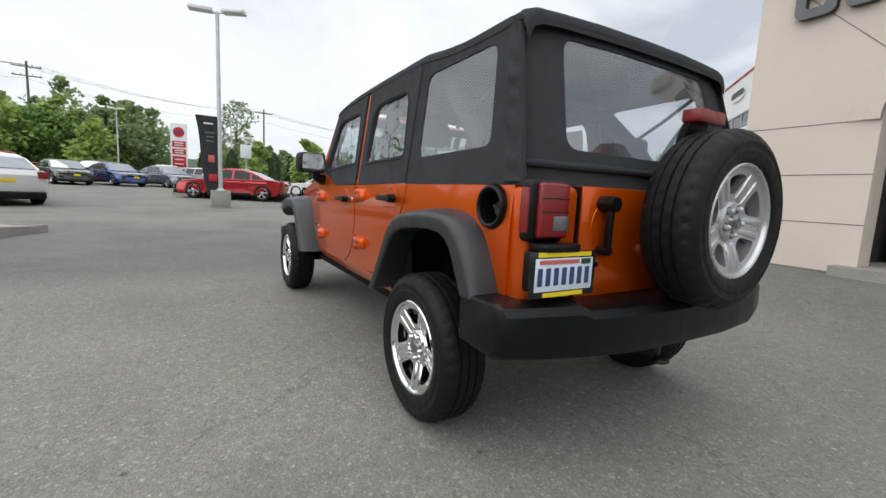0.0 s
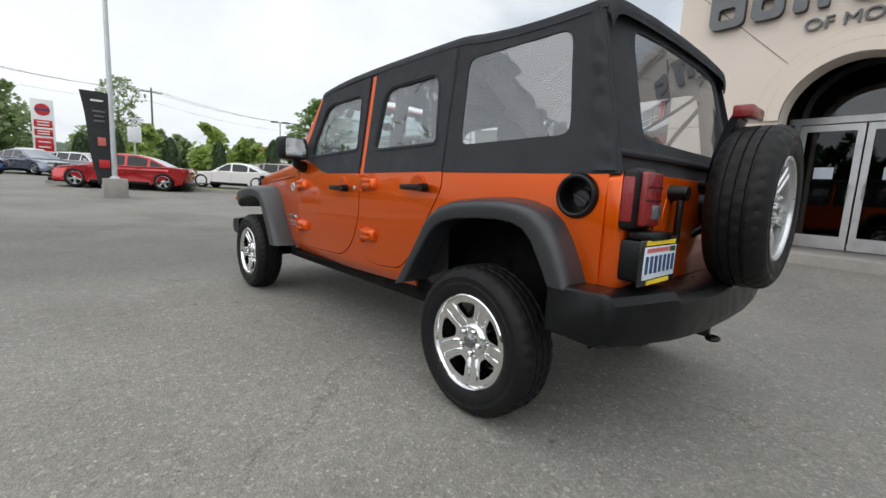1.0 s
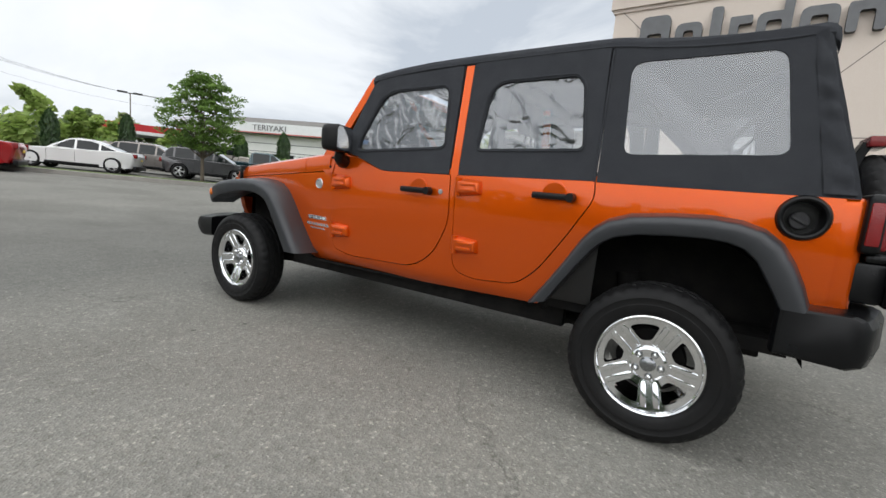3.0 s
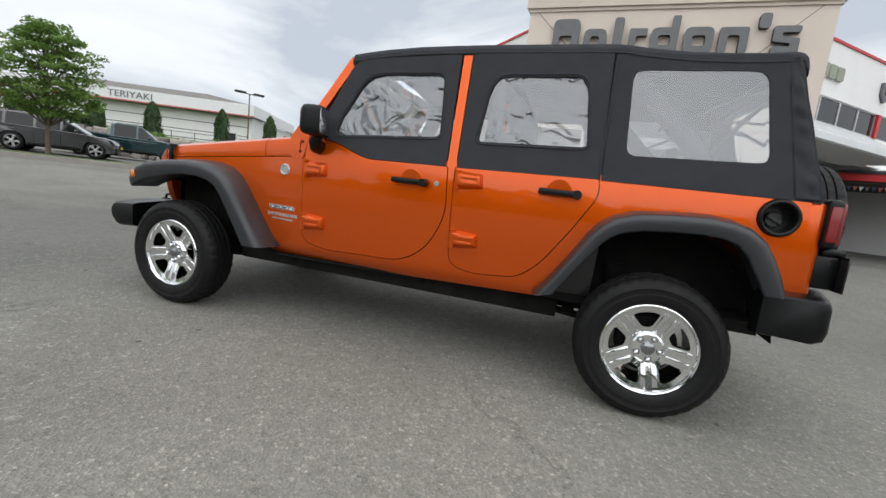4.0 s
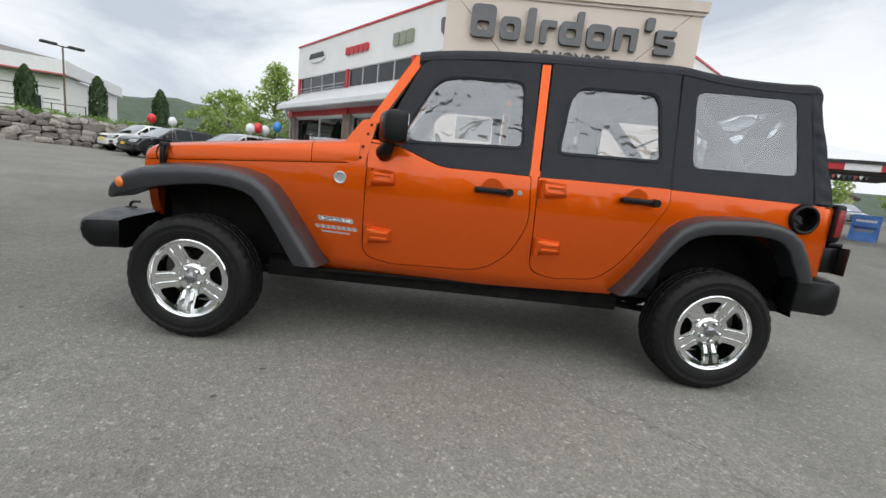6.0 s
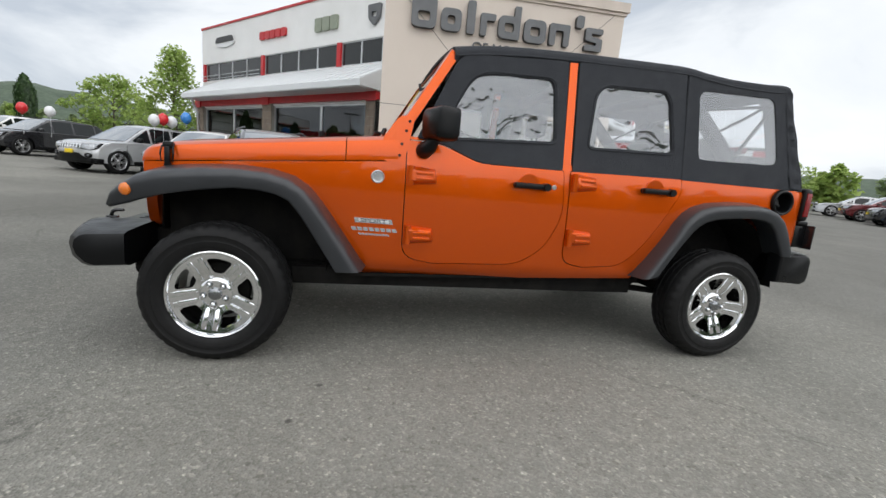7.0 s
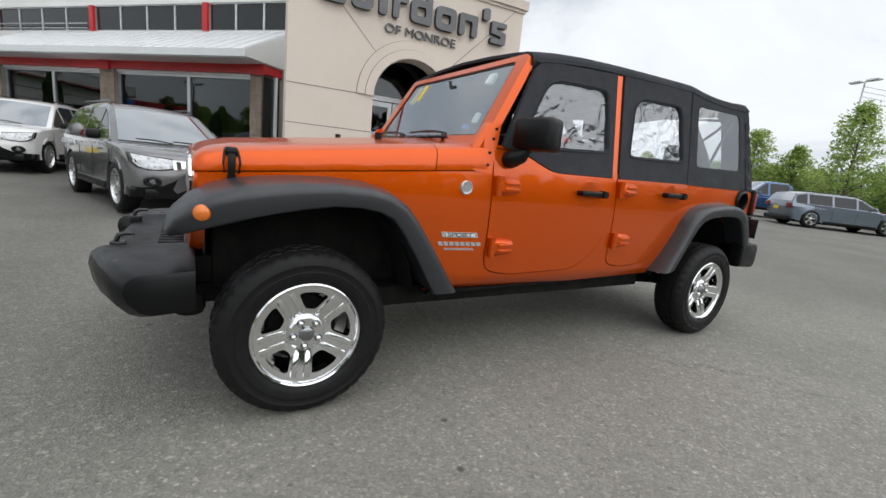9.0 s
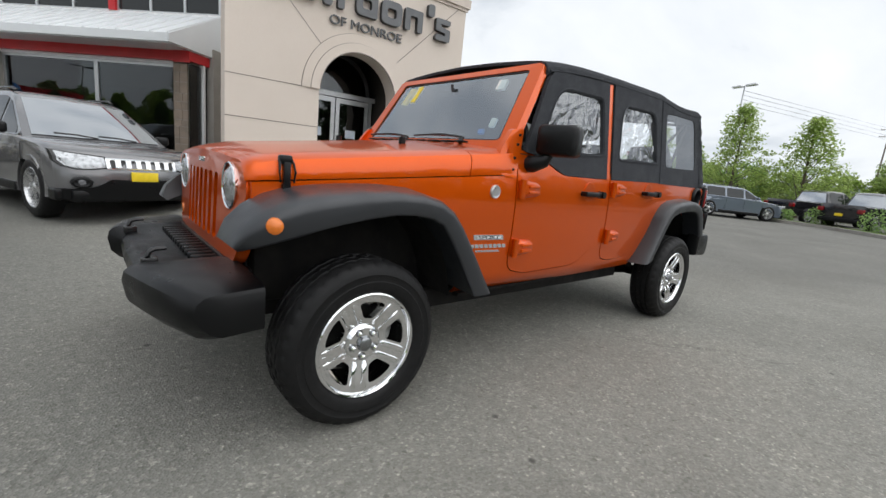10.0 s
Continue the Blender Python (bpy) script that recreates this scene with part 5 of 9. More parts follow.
    part("curtain_bar", bm, M["fabric"], curtain)


def build_jeep_screen():
    lo, hi = (2.115, 1.20), (1.815, 1.70)

    def screen(x, k, d):
        """k runs from 0 at the foot to 1 at the head."""
        y, z = lo[0] + (hi[0] - lo[0]) * k, lo[1] + (hi[1] - lo[1]) * k
        return Vector((x * (0.755 - 0.075 * k) / 0.755, y - d * 0.86 + 0.02 * (1 - (x / 0.75) ** 2), z - d * 0.5))

    bm = bmesh.new()
    hole = rounded([(-0.665, 0.10), (-0.665, 0.93), (0.665, 0.93), (0.665, 0.10)], 0.035, 4)
    hole = [(x, k) for x, k in hole]
    plate(bm, [(-0.755, -0.02), (-0.755, 0.97), (-0.72, 1.0), (0.72, 1.0), (0.755, 0.97), (0.755, -0.02)], [hole], screen, 0.05)
    frame_ob = part("windscreen_frame", bm, M["orange"], jeep)
    bm = bmesh.new()
    plate(bm, hole, [], lambda x, k, d: screen(x, k, d + 0.01), 0.004)
    glass_ob = part("windscreen", bm, M["windshield"], frame_ob, "clear glass windscreen")
    bm = bmesh.new()
    inner = [(x * 0.98, 0.515 + (k - 0.515) * 0.955) for x, k in hole]
    loft(bm, [[screen(*o, 0.006), screen(*i, 0.006), screen(*i, 0.009), screen(*o, 0.009)] for o, i in zip(hole + hole[:1], inner + inner[:1])], caps=False)
    part("screen_border", bm, M["gloss_black"], frame_ob)
    for s in (-1, 1):
        bm = bmesh.new()
        plate(bm, rounded([(2.05, 1.06), (2.155, 1.07), (2.165, 1.19), (2.08, 1.31), (2.0, 1.32)], 0.02, 3), [], on_side(s, 0.006), 0.03)
        bracket = part("screen_hinge", bm, M["orange"], frame_ob)
        for y, z in ((2.075, 1.105), (2.065, 1.165), (2.045, 1.235), (2.03, 1.285)):
            bm = bmesh.new()
            w = half_width(y, z)
            rod(bm, (s * (w + 0.002), y, z), (s * (w + 0.012), y, z), 0.009, 0.007, 10)
            part("bolt", bm, M["gloss_black"], bracket)
        # wiper
        bm = bmesh.new()
        x0 = -0.42 if s < 0 else 0.12
        rod(bm, (x0, 2.15, 1.225), (x0, 2.135, 1.26), 0.014)
        tube(bm, [(x0, 2.135, 1.258), (x0 + 0.16, 2.13, 1.272), (x0 + 0.30, 2.12, 1.275)], 0.007)
        tube(bm, [(x0 + 0.08, 2.125, 1.268), (x0 + 0.30, 2.125, 1.272), (x0 + 0.48, 2.12, 1.268)], 0.006)
        part("wiper", bm, M["gloss_black"], frame_ob)
        # door mirror
        w = half_width(1.9, 1.3)
        bm = bmesh.new()
        c = Vector((s * (w + 0.155), 1.895, 1.272))
        swing = Matrix.Rotation(radians(-17 * s), 3, "Z")
        secs = []
        for k, (f, dy) in enumerate(((0.72, 0.058), (0.86, 0.042), (0.9, 0.015), (0.9, -0.045), (0.85, -0.055))):
            ring = rounded([(-0.122 * f, -0.088 * f), (-0.122 * f, 0.09 * f), (0.122 * f, 0.09 * f), (0.122 * f, -0.088 * f)], 0.035, 4)
            secs.append([c + swing @ Vector((x, dy, z)) for x, z in ring])
        loft(bm, secs)
        tube(bm, [(s * (w - 0.01), 1.95, 1.14), (s * (w + 0.05), 1.945, 1.145), (s * (w + 0.10), 1.925, 1.165), (s * (w + 0.11), 1.91, 1.20)], [0.042, 0.045, 0.036, 0.03], 12)
        mirror = part("door_mirror", bm, M["plastic"], jeep, "black plastic door mirror", smooth=50)
        bm = bmesh.new()
        ring = rounded([(-0.1, -0.069), (-0.1, 0.071), (0.1, 0.071), (0.1, -0.069)], 0.03, 4)
        plate(bm, ring, [], lambda x, z, d: c + swing @ Vector((x, -0.0575 + d, z)), 0.004)
        part("mirror_glass", bm, M["chrome"], mirror)
    # year stickers and paper on the screen
    for x0, x1, k0, k1, mm in ((0.40, 0.475, 0.66, 0.90, "yellow"), (0.50, 0.575, 0.64, 0.88, "yellow"), (-0.50, -0.43, 0.74, 0.86, "paper"), (-0.56, -0.52, 0.28, 0.38, "paper"), (-0.50, -0.46, 0.20, 0.25, "balloon_blue"), (-0.64, -0.60, 0.12, 0.17, "balloon_blue")):
        bm = bmesh.new()
        plate(bm, [(x0, k0), (x0, k1), (x1, k1), (x1, k0)], [], lambda x, k, d: screen(x, k, d + 0.016), 0.001)
        part("sticker", bm, M[mm], glass_ob)


def build_jeep_cabin():
    for s in (-1, 1):
        bm = bmesh.new()
        box(bm, (s * 0.36 - 0.25, 0.98, 0.58), (s * 0.36 + 0.25, 1.48, 0.80), 0.06, 3)
        box(bm, (s * 0.36 - 0.24, -0.07, 0.0), (s * 0.36 + 0.24, 0.07, 0.62), 0.06, 3, m=Matrix.Translation((0, 1.02, 0.74)) @ Matrix.Rotation(0.22, 4, "X"))
        seat = part("front_seat", bm, M["seat"], jeep, "dark cloth front seat", smooth=60)
        bm = bmesh.new()
        box(bm, (s * 0.36 - 0.13, 0.80, 1.38), (s * 0.36 + 0.13, 0.90, 1.56), 0.045, 3)
        rod(bm, (s * 0.36 - 0.05, 0.86, 1.30), (s * 0.36 - 0.05, 0.85, 1.42), 0.008)
        rod(bm, (s * 0.36 + 0.05, 0.86, 1.30), (s * 0.36 + 0.05, 0.85, 1.42), 0.008)
        part("headrest", bm, M["seat"], seat, smooth=60)
    bm = bmesh.new()
    box(bm, (-0.40, 0.02, 0.58), (0.40, 0.46, 0.82), 0.06, 3)
    box(bm, (-0.58, -0.06, 0.16), (0.58, 0.06, 0.52), 0.05, 3, m=Matrix.Translation((0, 0.02, 0.78)) @ Matrix.Rotation(0.25, 4, "X"))
    bench = part("rear_bench", bm, M["seat"], jeep, "dark cloth rear bench", smooth=60)
    for x in (-0.38, 0.38):
        bm = bmesh.new()
        box(bm, (x - 0.13, -0.18, 1.28), (x + 0.13, -0.10, 1.44), 0.035, 3)
        rod(bm, (x, -0.13, 1.22), (x, -0.14, 1.3), 0.01)
        part("headrest", bm, M["seat"], bench, smooth=60)
    bm = bmesh.new()
    box(bm, (-0.70, 1.72, 0.86), (0.70, 2.06, 1.17), 0.07, 3)
    box(bm, (-0.12, 0.7, 0.55), (0.12, 1.8, 0.84), 0.04)
    dash = part("dashboard", bm, M["trim"], jeep)
    bm = bmesh.new()
    c, ax = Vector((-0.37, 1.60, 1.13)), Matrix.Rotation(radians(-25), 3, "X")
    tube(bm, [c + ax @ Vector((0.185 * math.cos(6.2832 * k / 24), 0, 0.185 * math.sin(6.2832 * k / 24))) for k in range(25)], 0.016)
    for a in (0.2, 1.57 * 2 - 0.2, -1.57):
        rod(bm, c, c + ax @ Vector((0.18 * math.cos(a), 0, 0.18 * math.sin(a))), 0.018)
    bmesh.ops.create_uvsphere(bm, u_segments=12, v_segments=8, radius=0.065, matrix=Matrix.Translation(c))
    rod(bm, c, (-0.37, 1.78, 1.05), 0.03)
    part("steering_wheel", bm, M["trim"], dash, "dark steering wheel")
    bm = bmesh.new()
    box(bm, (-0.12, 1.84, 1.50), (0.12, 1.875, 1.565), 0.015)
    rod(bm, (0, 1.87, 1.54), (0, 1.89, 1.62), 0.01)
    part("rear_view_mirror", bm, M["trim"], jeep)
    # padded roll bars
    bm = bmesh.new()
    for s in (-1, 1):
        tube(bm, [(s * 0.66, 0.94, 0.9), (s * 0.645, 0.93, 1.3), (s * 0.60, 0.92, 1.6), (s * 0.54, 0.92, 1.665)], 0.042, 10)
        tube(bm, [(s * 0.585, 0.92, 1.655), (s * 0.58, 1.4, 1.64), (s * 0.59, 1.78, 1.60)], 0.035, 10)
        tube(bm, [(s * 0.585, 0.92, 1.655), (s * 0.58, 0.45, 1.655), (s * 0.585, 0.22, 1.62), (s * 0.60, -0.05, 1.36), (s * 0.62, -0.30, 1.02)], 0.05, 10)
    tube(bm, [(-0.55, 0.92, 1.665), (0, 0.92, 1.68), (0.55, 0.92, 1.665)], 0.042, 10)
    tube(bm, [(-0.58, 0.28, 1.645), (0, 0.28, 1.66), (0.58, 0.28, 1.645)], 0.035, 10)
    part("roll_bar", bm, M["seat"], jeep, "black padded roll bar", smooth=60)
    bm = bmesh.new()
    for s in (-1, 1):
        tube(bm, [(s * 0.64, -0.05, 1.16), (s * 0.62, -0.25, 1.45), (s * 0.60, -0.42, 1.66)], 0.012, 6)
    tube(bm, [(-0.60, -0.42, 1.66), (0, -0.42, 1.71), (0.60, -0.42, 1.66)], 0.012, 6)
    tube(bm, [(-0.62, 0.1, 1.40), (-0.61, -0.18, 1.55), (-0.6, -0.36, 1.66)], 0.01, 6)
    tube(bm, [(0.62, 0.1, 1.40), (0.61, -0.18, 1.55), (0.6, -0.36, 1.66)], 0.01, 6)
    part("roof_bow", bm, M["trim"], jeep)
    for y0, y1, z0, z1 in ((0.48, 0.90, 1.39, 1.575), (1.23, 1.54, 1.38, 1.57)):
        bm = bmesh.new()
        bm.faces.new([bm.verts.new(on_side(1, -0.03)(y, z, 0)) for y, z in rounded([(y0, z0), (y0, z1), (y1, z1), (y1, z0)], 0.02, 3)])
        part("price_sheet", bm, M["sheet"], jeep, "white paper sheet inside the window")
    for s in (-1, 1):
        bm = bmesh.new()
        box(bm, (s * 0.33 - 0.2, 1.72, 1.60), (s * 0.33 + 0.2, 1.74, 1.66), 0.008)
        part("sun_visor", bm, M["seat"], jeep)


build_jeep_body()
build_jeep_hood()
build_jeep_flares()
build_jeep_wheels()
build_jeep_bumpers()
build_jeep_rear()
build_jeep_top()
build_jeep_screen()
build_jeep_cabin()

# ---- the dealership: a corner tower with an arched entrance between two wings ----
TA, TB = Vector((5.915, 1.85, 0)), Vector((5.59, -3.0, 0))
TT = (TB - TA).normalized()
TN = Vector((-TT.y, TT.x, 0))
TOWER_W = (TB - TA).length


def tower_at(u, z, d):
    """u along the front from its left end, z up, d into the building."""
    return TA + TT * u + TN * d + Vector((0, 0, z))


ARCH_U, ARCH_Z, ARCH_R = 2.40, 2.28, 0.80


def build_tower():
    tower = thing("entrance_tower", "cream stucco entrance tower with an arched doorway and grey sign", "building", m=Matrix.Identity(4))
    arch = [(ARCH_U + ARCH_R, -0.2), (ARCH_U + ARCH_R, ARCH_Z)] + arc(ARCH_U, ARCH_Z, ARCH_R, 0, 180, 24)[1:] + [(ARCH_U - ARCH_R, -0.2)]
    outline = [(0, -0.2), (0, 4.62), (TOWER_W, 4.62), (TOWER_W, -0.2)] + arch
    bm = bmesh.new()
    plate(bm, outline, [], tower_at, 0.35)
    part("front_wall", bm, M["stucco"], tower, smooth=20)
    for u0, u1 in ((1.05, 1.34), (TOWER_W - 1.3, TOWER_W - 1.01)):
        bm = bmesh.new()
        loft(bm, [[tower_at(u0, z, 0.352), tower_at(u1, z, 0.352), tower_at(u1, z, 5.0), tower_at(u0, z, 5.0)] for z in (-0.2, 4.48)])
        part("side_wall", bm, M["stucco"], tower, smooth=20)
    bm = bmesh.new()
    loft(bm, [[tower_at(1.34, z, 4.7), tower_at(TOWER_W - 1.3, z, 4.7), tower_at(TOWER_W - 1.3, z, 5.0), tower_at(1.34, z, 5.0)] for z in (-0.2, 4.48)])
    part("back_wall", bm, M["stucco"], tower, smooth=20)
    bm = bmesh.new()
    loft(bm, [[tower_at(1.35, z, 0.36), tower_at(TOWER_W - 1.31, z, 0.36), tower_at(TOWER_W - 1.31, z, 4.69), tower_at(1.35, z, 4.69)] for z in (4.36, 4.46)])
    part("roof", bm, M["roof_grey"], tower)
    # coping: a stepped cap round the top
    for z0, z1, out in ((4.50, 4.56, 0.03), (4.56, 4.74, 0.07)):
        bm = bmesh.new()
        loft(bm, [[tower_at(-out, z, -out), tower_at(TOWER_W + out, z, -out), tower_at(TOWER_W + out, z, 0.35 + out), tower_at(-out, z, 0.35 + out)] for z in (z0, z1)])
        part("coping", bm, M["coping"], tower, "tan metal coping", smooth=20)
    # joints
    for z in (2.28, 1.59, 0.93):
        for u0, u1 in ((0.0, ARCH_U - ARCH_R - (0.33 if z > 2 else 0.0)), (ARCH_U + ARCH_R + (0.33 if z > 2 else 0.0), TOWER_W)):
            bm = bmesh.new()
            loft(bm, [[tower_at(u, z - 0.006, -0.004), tower_at(u, z + 0.006, -0.004), tower_at(u, z + 0.006, 0.01), tower_at(u, z - 0.006, 0.01)] for u in (u0, u1)])
            part("wall_joint", bm, M["groove"], tower)
    for s in (-1, 1):
        bm = bmesh.new()
        a, b = (ARCH_U + s * 0.80, 3.08), (ARCH_U + s * 2.25, 4.50)
        loft(bm, [[tower_at(u, z - 0.008, -0.004), tower_at(u, z + 0.008, -0.004), tower_at(u, z + 0.008, 0.01), tower_at(u, z - 0.008, 0.01)] for u, z in (a, b)])
        part("wall_joint", bm, M["groove"], tower)
    # stepped mouldings round the arch
    for r0, r1, proud in ((0.80, 0.965, 0.05), (0.965, 1.13, 0.025)):
        bm = bmesh.new()
        ring = arc(ARCH_U, ARCH_Z, r1, 0, 180, 30) + list(reversed(arc(ARCH_U, ARCH_Z, r0, 0, 180, 30)))
        plate(bm, ring, [], lambda u, z, d, p=proud: tower_at(u, z, d - p), proud + 0.02)
        part("arch_moulding", bm, M["stucco"], tower, smooth=20)
    for r in (0.80, 0.967, 1.132):
        bm = bmesh.new()
        ring = arc(ARCH_U, ARCH_Z, r + 0.007, 0, 180, 30) + list(reversed(arc(ARCH_U, ARCH_Z, r - 0.007, 0, 180, 30)))
        out = 0.053 if r < 0.9 else 0.028 if r < 1.0 else 0.004
        plate(bm, ring, [], lambda u, z, d, p=out: tower_at(u, z, d - p), 0.02)
        part("arch_groove", bm, M["groove"], tower)
    # dark strip at the wall's foot
    for u0, u1 in ((0, ARCH_U - ARCH_R), (ARCH_U + ARCH_R, TOWER_W)):
        bm = bmesh.new()
        loft(bm, [[tower_at(u, 0.2, -0.03), tower_at(u, 0.275, -0.03), tower_at(u, 0.275, 0.02), tower_at(u, 0.2, 0.02)] for u in (u0, u1)])
        part("foot_strip", bm, M["groove"], tower)
    # porch: floor, walls, ceiling, doors set back
    bm = bmesh.new()
    plate(bm, [(ARCH_U - 1.0, 0.0), (ARCH_U + 1.0, 0.0), (ARCH_U + 1.0, 0.385), (ARCH_U - 1.0, 0.385)], [], lambda u, z, d: tower_at(u, z, d - 0.28), 1.6)
    part("porch_step", bm, M["concrete"], tower, "pale concrete step")
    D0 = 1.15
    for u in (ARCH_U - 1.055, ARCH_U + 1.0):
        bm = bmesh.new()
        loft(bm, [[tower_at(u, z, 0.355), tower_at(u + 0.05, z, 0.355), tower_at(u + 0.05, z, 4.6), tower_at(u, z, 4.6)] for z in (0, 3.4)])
        part("porch_wall", bm, M["dim_room"], tower)
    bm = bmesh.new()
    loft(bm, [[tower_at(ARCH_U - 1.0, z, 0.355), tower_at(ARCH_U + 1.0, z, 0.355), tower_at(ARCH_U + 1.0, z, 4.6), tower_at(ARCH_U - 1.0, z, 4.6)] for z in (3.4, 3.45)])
    part("porch_ceiling", bm, M["dim_room"], tower)
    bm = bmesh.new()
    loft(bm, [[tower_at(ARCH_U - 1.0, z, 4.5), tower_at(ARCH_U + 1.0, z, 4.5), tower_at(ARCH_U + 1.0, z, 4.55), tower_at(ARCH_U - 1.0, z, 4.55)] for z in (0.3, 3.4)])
    part("lobby_back", bm, M["dim_room"], tower)
    # door set: two leaves, a head rail and a fan of glass above
    bm = bmesh.new()
    head = [(ARCH_U - 0.95, 2.36), (ARCH_U - 0.95, 2.46)] + [(ARCH_U + 0.95, 2.46), (ARCH_U + 0.95, 2.36)]
    plate(bm, head, [], lambda u, z, d: tower_at(u, z, d + D0), 0.07)
    part("door_head", bm, M["alu"], tower)
    for s in (-1, 1):
        u0, u1 = sorted((ARCH_U + s * 0.012, ARCH_U + s * 0.79))
        bm = bmesh.new()
        plate(bm, [(u0, 0.40), (u0, 2.34), (u1, 2.34), (u1, 0.40)], [[(u0 + 0.085, 0.60), (u0 + 0.085, 2.24), (u1 - 0.085, 2.24), (u1 - 0.085, 0.60)]], lambda u, z, d: tower_at(u, z, d + D0), 0.05)
        leaf = part("door_leaf", bm, M["alu"], tower, "pale aluminium glazed door leaf", smooth=10)
        bm = bmesh.new()
        plate(bm, [(u0 + 0.08, 0.595), (u0 + 0.08, 2.245), (u1 - 0.08, 2.245), (u1 - 0.08, 0.595)], [], lambda u, z, d: tower_at(u, z, d + D0 + 0.02), 0.008)
        part("door_glass", bm, M["pane"], leaf)
        bm = bmesh.new()
        uh = ARCH_U + s * 0.085
        tube(bm, [tower_at(uh, 1.20, D0), tower_at(uh, 1.20, D0 - 0.06), tower_at(uh, 1.42, D0 - 0.06), tower_at(uh, 1.42, D0)], 0.012, 8)
        part("door_pull", bm, M["alu"], leaf)
        bm = bmesh.new()
        tube(bm, [tower_at(u0 + 0.08, 1.38, D0 + 0.05), tower_at(u1 - 0.08, 1.38, D0 + 0.05)], 0.014, 8)
        part("push_bar", bm, M["gloss_black"], leaf)
        bm = bmesh.new()
        uc = ARCH_U + s * 0.4
        plate(bm, [(uc - 0.14, 1.50), (uc - 0.14, 1.68), (uc + 0.10, 1.68), (uc + 0.10, 1.50)], [], lambda u, z, d: tower_at(u, z, d + D0 + 0.012), 0.002)
        part("door_notice", bm, M["plate_blue"], leaf)
        bm = bmesh.new()
        us = sorted((ARCH_U + s * 0.80, ARCH_U + s * 0.87))
        plate(bm, [(us[0], 0.39), (us[0], 2.36), (us[1], 2.36), (us[1], 0.39)], [], lambda u, z, d: tower_at(u, z, d + D0 - 0.01), 0.09)
        part("door_jamb", bm, M["alu"], tower)
    bm = bmesh.new()
    fan = arc(ARCH_U, 2.46, 0.72, 0, 180, 20)
    plate(bm, fan, [], lambda u, z, d: tower_at(u, z, d + D0 + 0.03), 0.01)
    part("fanlight", bm, M["pane"], tower)
    bm = bmesh.new()
    plate(bm, arc(ARCH_U, 2.46, 0.80, 0, 180, 20) + list(reversed(fan)), [], lambda u, z, d: tower_at(u, z, d + D0), 0.06)
    part("fanlight_frame", bm, M["trim"], tower)
    # the sign: raised grey letters drawn as plain blocks
    blocks = [(0.50, 0.98, 3.74, 4.33, "ring"), (1.07, 1.47, 3.74, 4.15, "ring"), (1.58, 1.74, 3.74, 4.34, "bar"), (1.85, 2.15, 3.74, 4.15, "hook"), (2.21, 2.65, 3.74, 4.35, "stem"), (2.74, 3.19, 3.73, 4.16, "ring"), (3.27, 3.69, 3.74, 4.15, "arch"), (3.81, 3.97, 4.13, 4.36, "bar"), (4.03, 4.40, 3.73, 4.16, "bars")]
    for u0, u1, z0, z1, kind in blocks:
        w, h = u1 - u0, z1 - z0
        st = 0.125
        base = rounded([(u0, z0), (u0, z1), (u1, z1), (u1, z0)], 0.05 if kind in ("bar", "hook", "arch") else 0.12, 4)
        holes = []
        if kind == "ring":
            zt = min(z1, z0 + 0.42)
            holes = [rounded([(u0 + st, z0 + st), (u0 + st, zt - st), (u1 - st, zt - st), (u1 - st, z0 + st)], 0.05, 3)]
        if kind == "stem":
            zt = z0 + 0.42
            base = rounded([(u0, z0), (u0, zt), (u1 - st, zt), (u1 - st, z1), (u1, z1), (u1, z0)], [0.12, 0.12, 0.01, 0.02, 0.02, 0.02], 4)
            holes = [rounded([(u0 + st, z0 + st), (u0 + st, zt - st), (u1 - st, zt - st), (u1 - st, z0 + st)], 0.05, 3)]
        if kind == "hook":
            base = rounded([(u0, z0), (u0, z1), (u1, z1), (u1, z1 - st), (u0 + st, z1 - st), (u0 + st, z0)], 0.03, 3)
        if kind == "arch":
            base = rounded([(u0, z0), (u0, z1), (u1, z1), (u1, z0), (u1 - st, z0), (u1 - st, z1 - st), (u0 + st, z1 - st), (u0 + st, z0)], 0.04, 3)
        if kind == "bars":
            holes = [rounded([(u0 + st, z0 + 0.25), (u0 + st, z1 - 0.10), (u1, z1 - 0.10), (u1, z0 + 0.25)], 0.01, 1)]
            base = rounded([(u0, z0), (u0, z0 + 0.11), (u1 - st, z0 + 0.11), (u1 - st, z0 + 0.16), (u0, z0 + 0.19), (u0, z1), (u1, z1), (u1, z1 - 0.10), (u0 + st, z1 - 0.10), (u0 + st, z0 + 0.27), (u1, z0 + 0.24), (u1, z0)], 0.03, 2)
            holes = []
        bm = bmesh.new()
        plate(bm, base, holes, lambda u, z, d: tower_at(u, z, d - 0.11), 0.02)
        letter = part("sign_block", bm, M["sign"], tower, "grey metal sign block", smooth=10)
        bm = bmesh.new()
        plate(bm, base, holes, lambda u, z, d: tower_at(u, z, d - 0.088), 0.075)
        part("block_return", bm, M["sign_side"], letter, smooth=10)
    turn = Matrix((( TT.x, 0, -TN.x, 0), (TT.y, 0, -TN.y, 0), (0, 1, 0, 0), (0, 0, 0, 1)))
    mid = tower_at(2.49, 3.47, -0.03)
    text_part("sign_letter", "OF MONROE", 0.225, 0.02, M["sign"], tower, Matrix.Translation(mid) @ turn @ Matrix.Diagonal((1.16, 1.0, 1.0, 1)))
    return tower


build_tower()


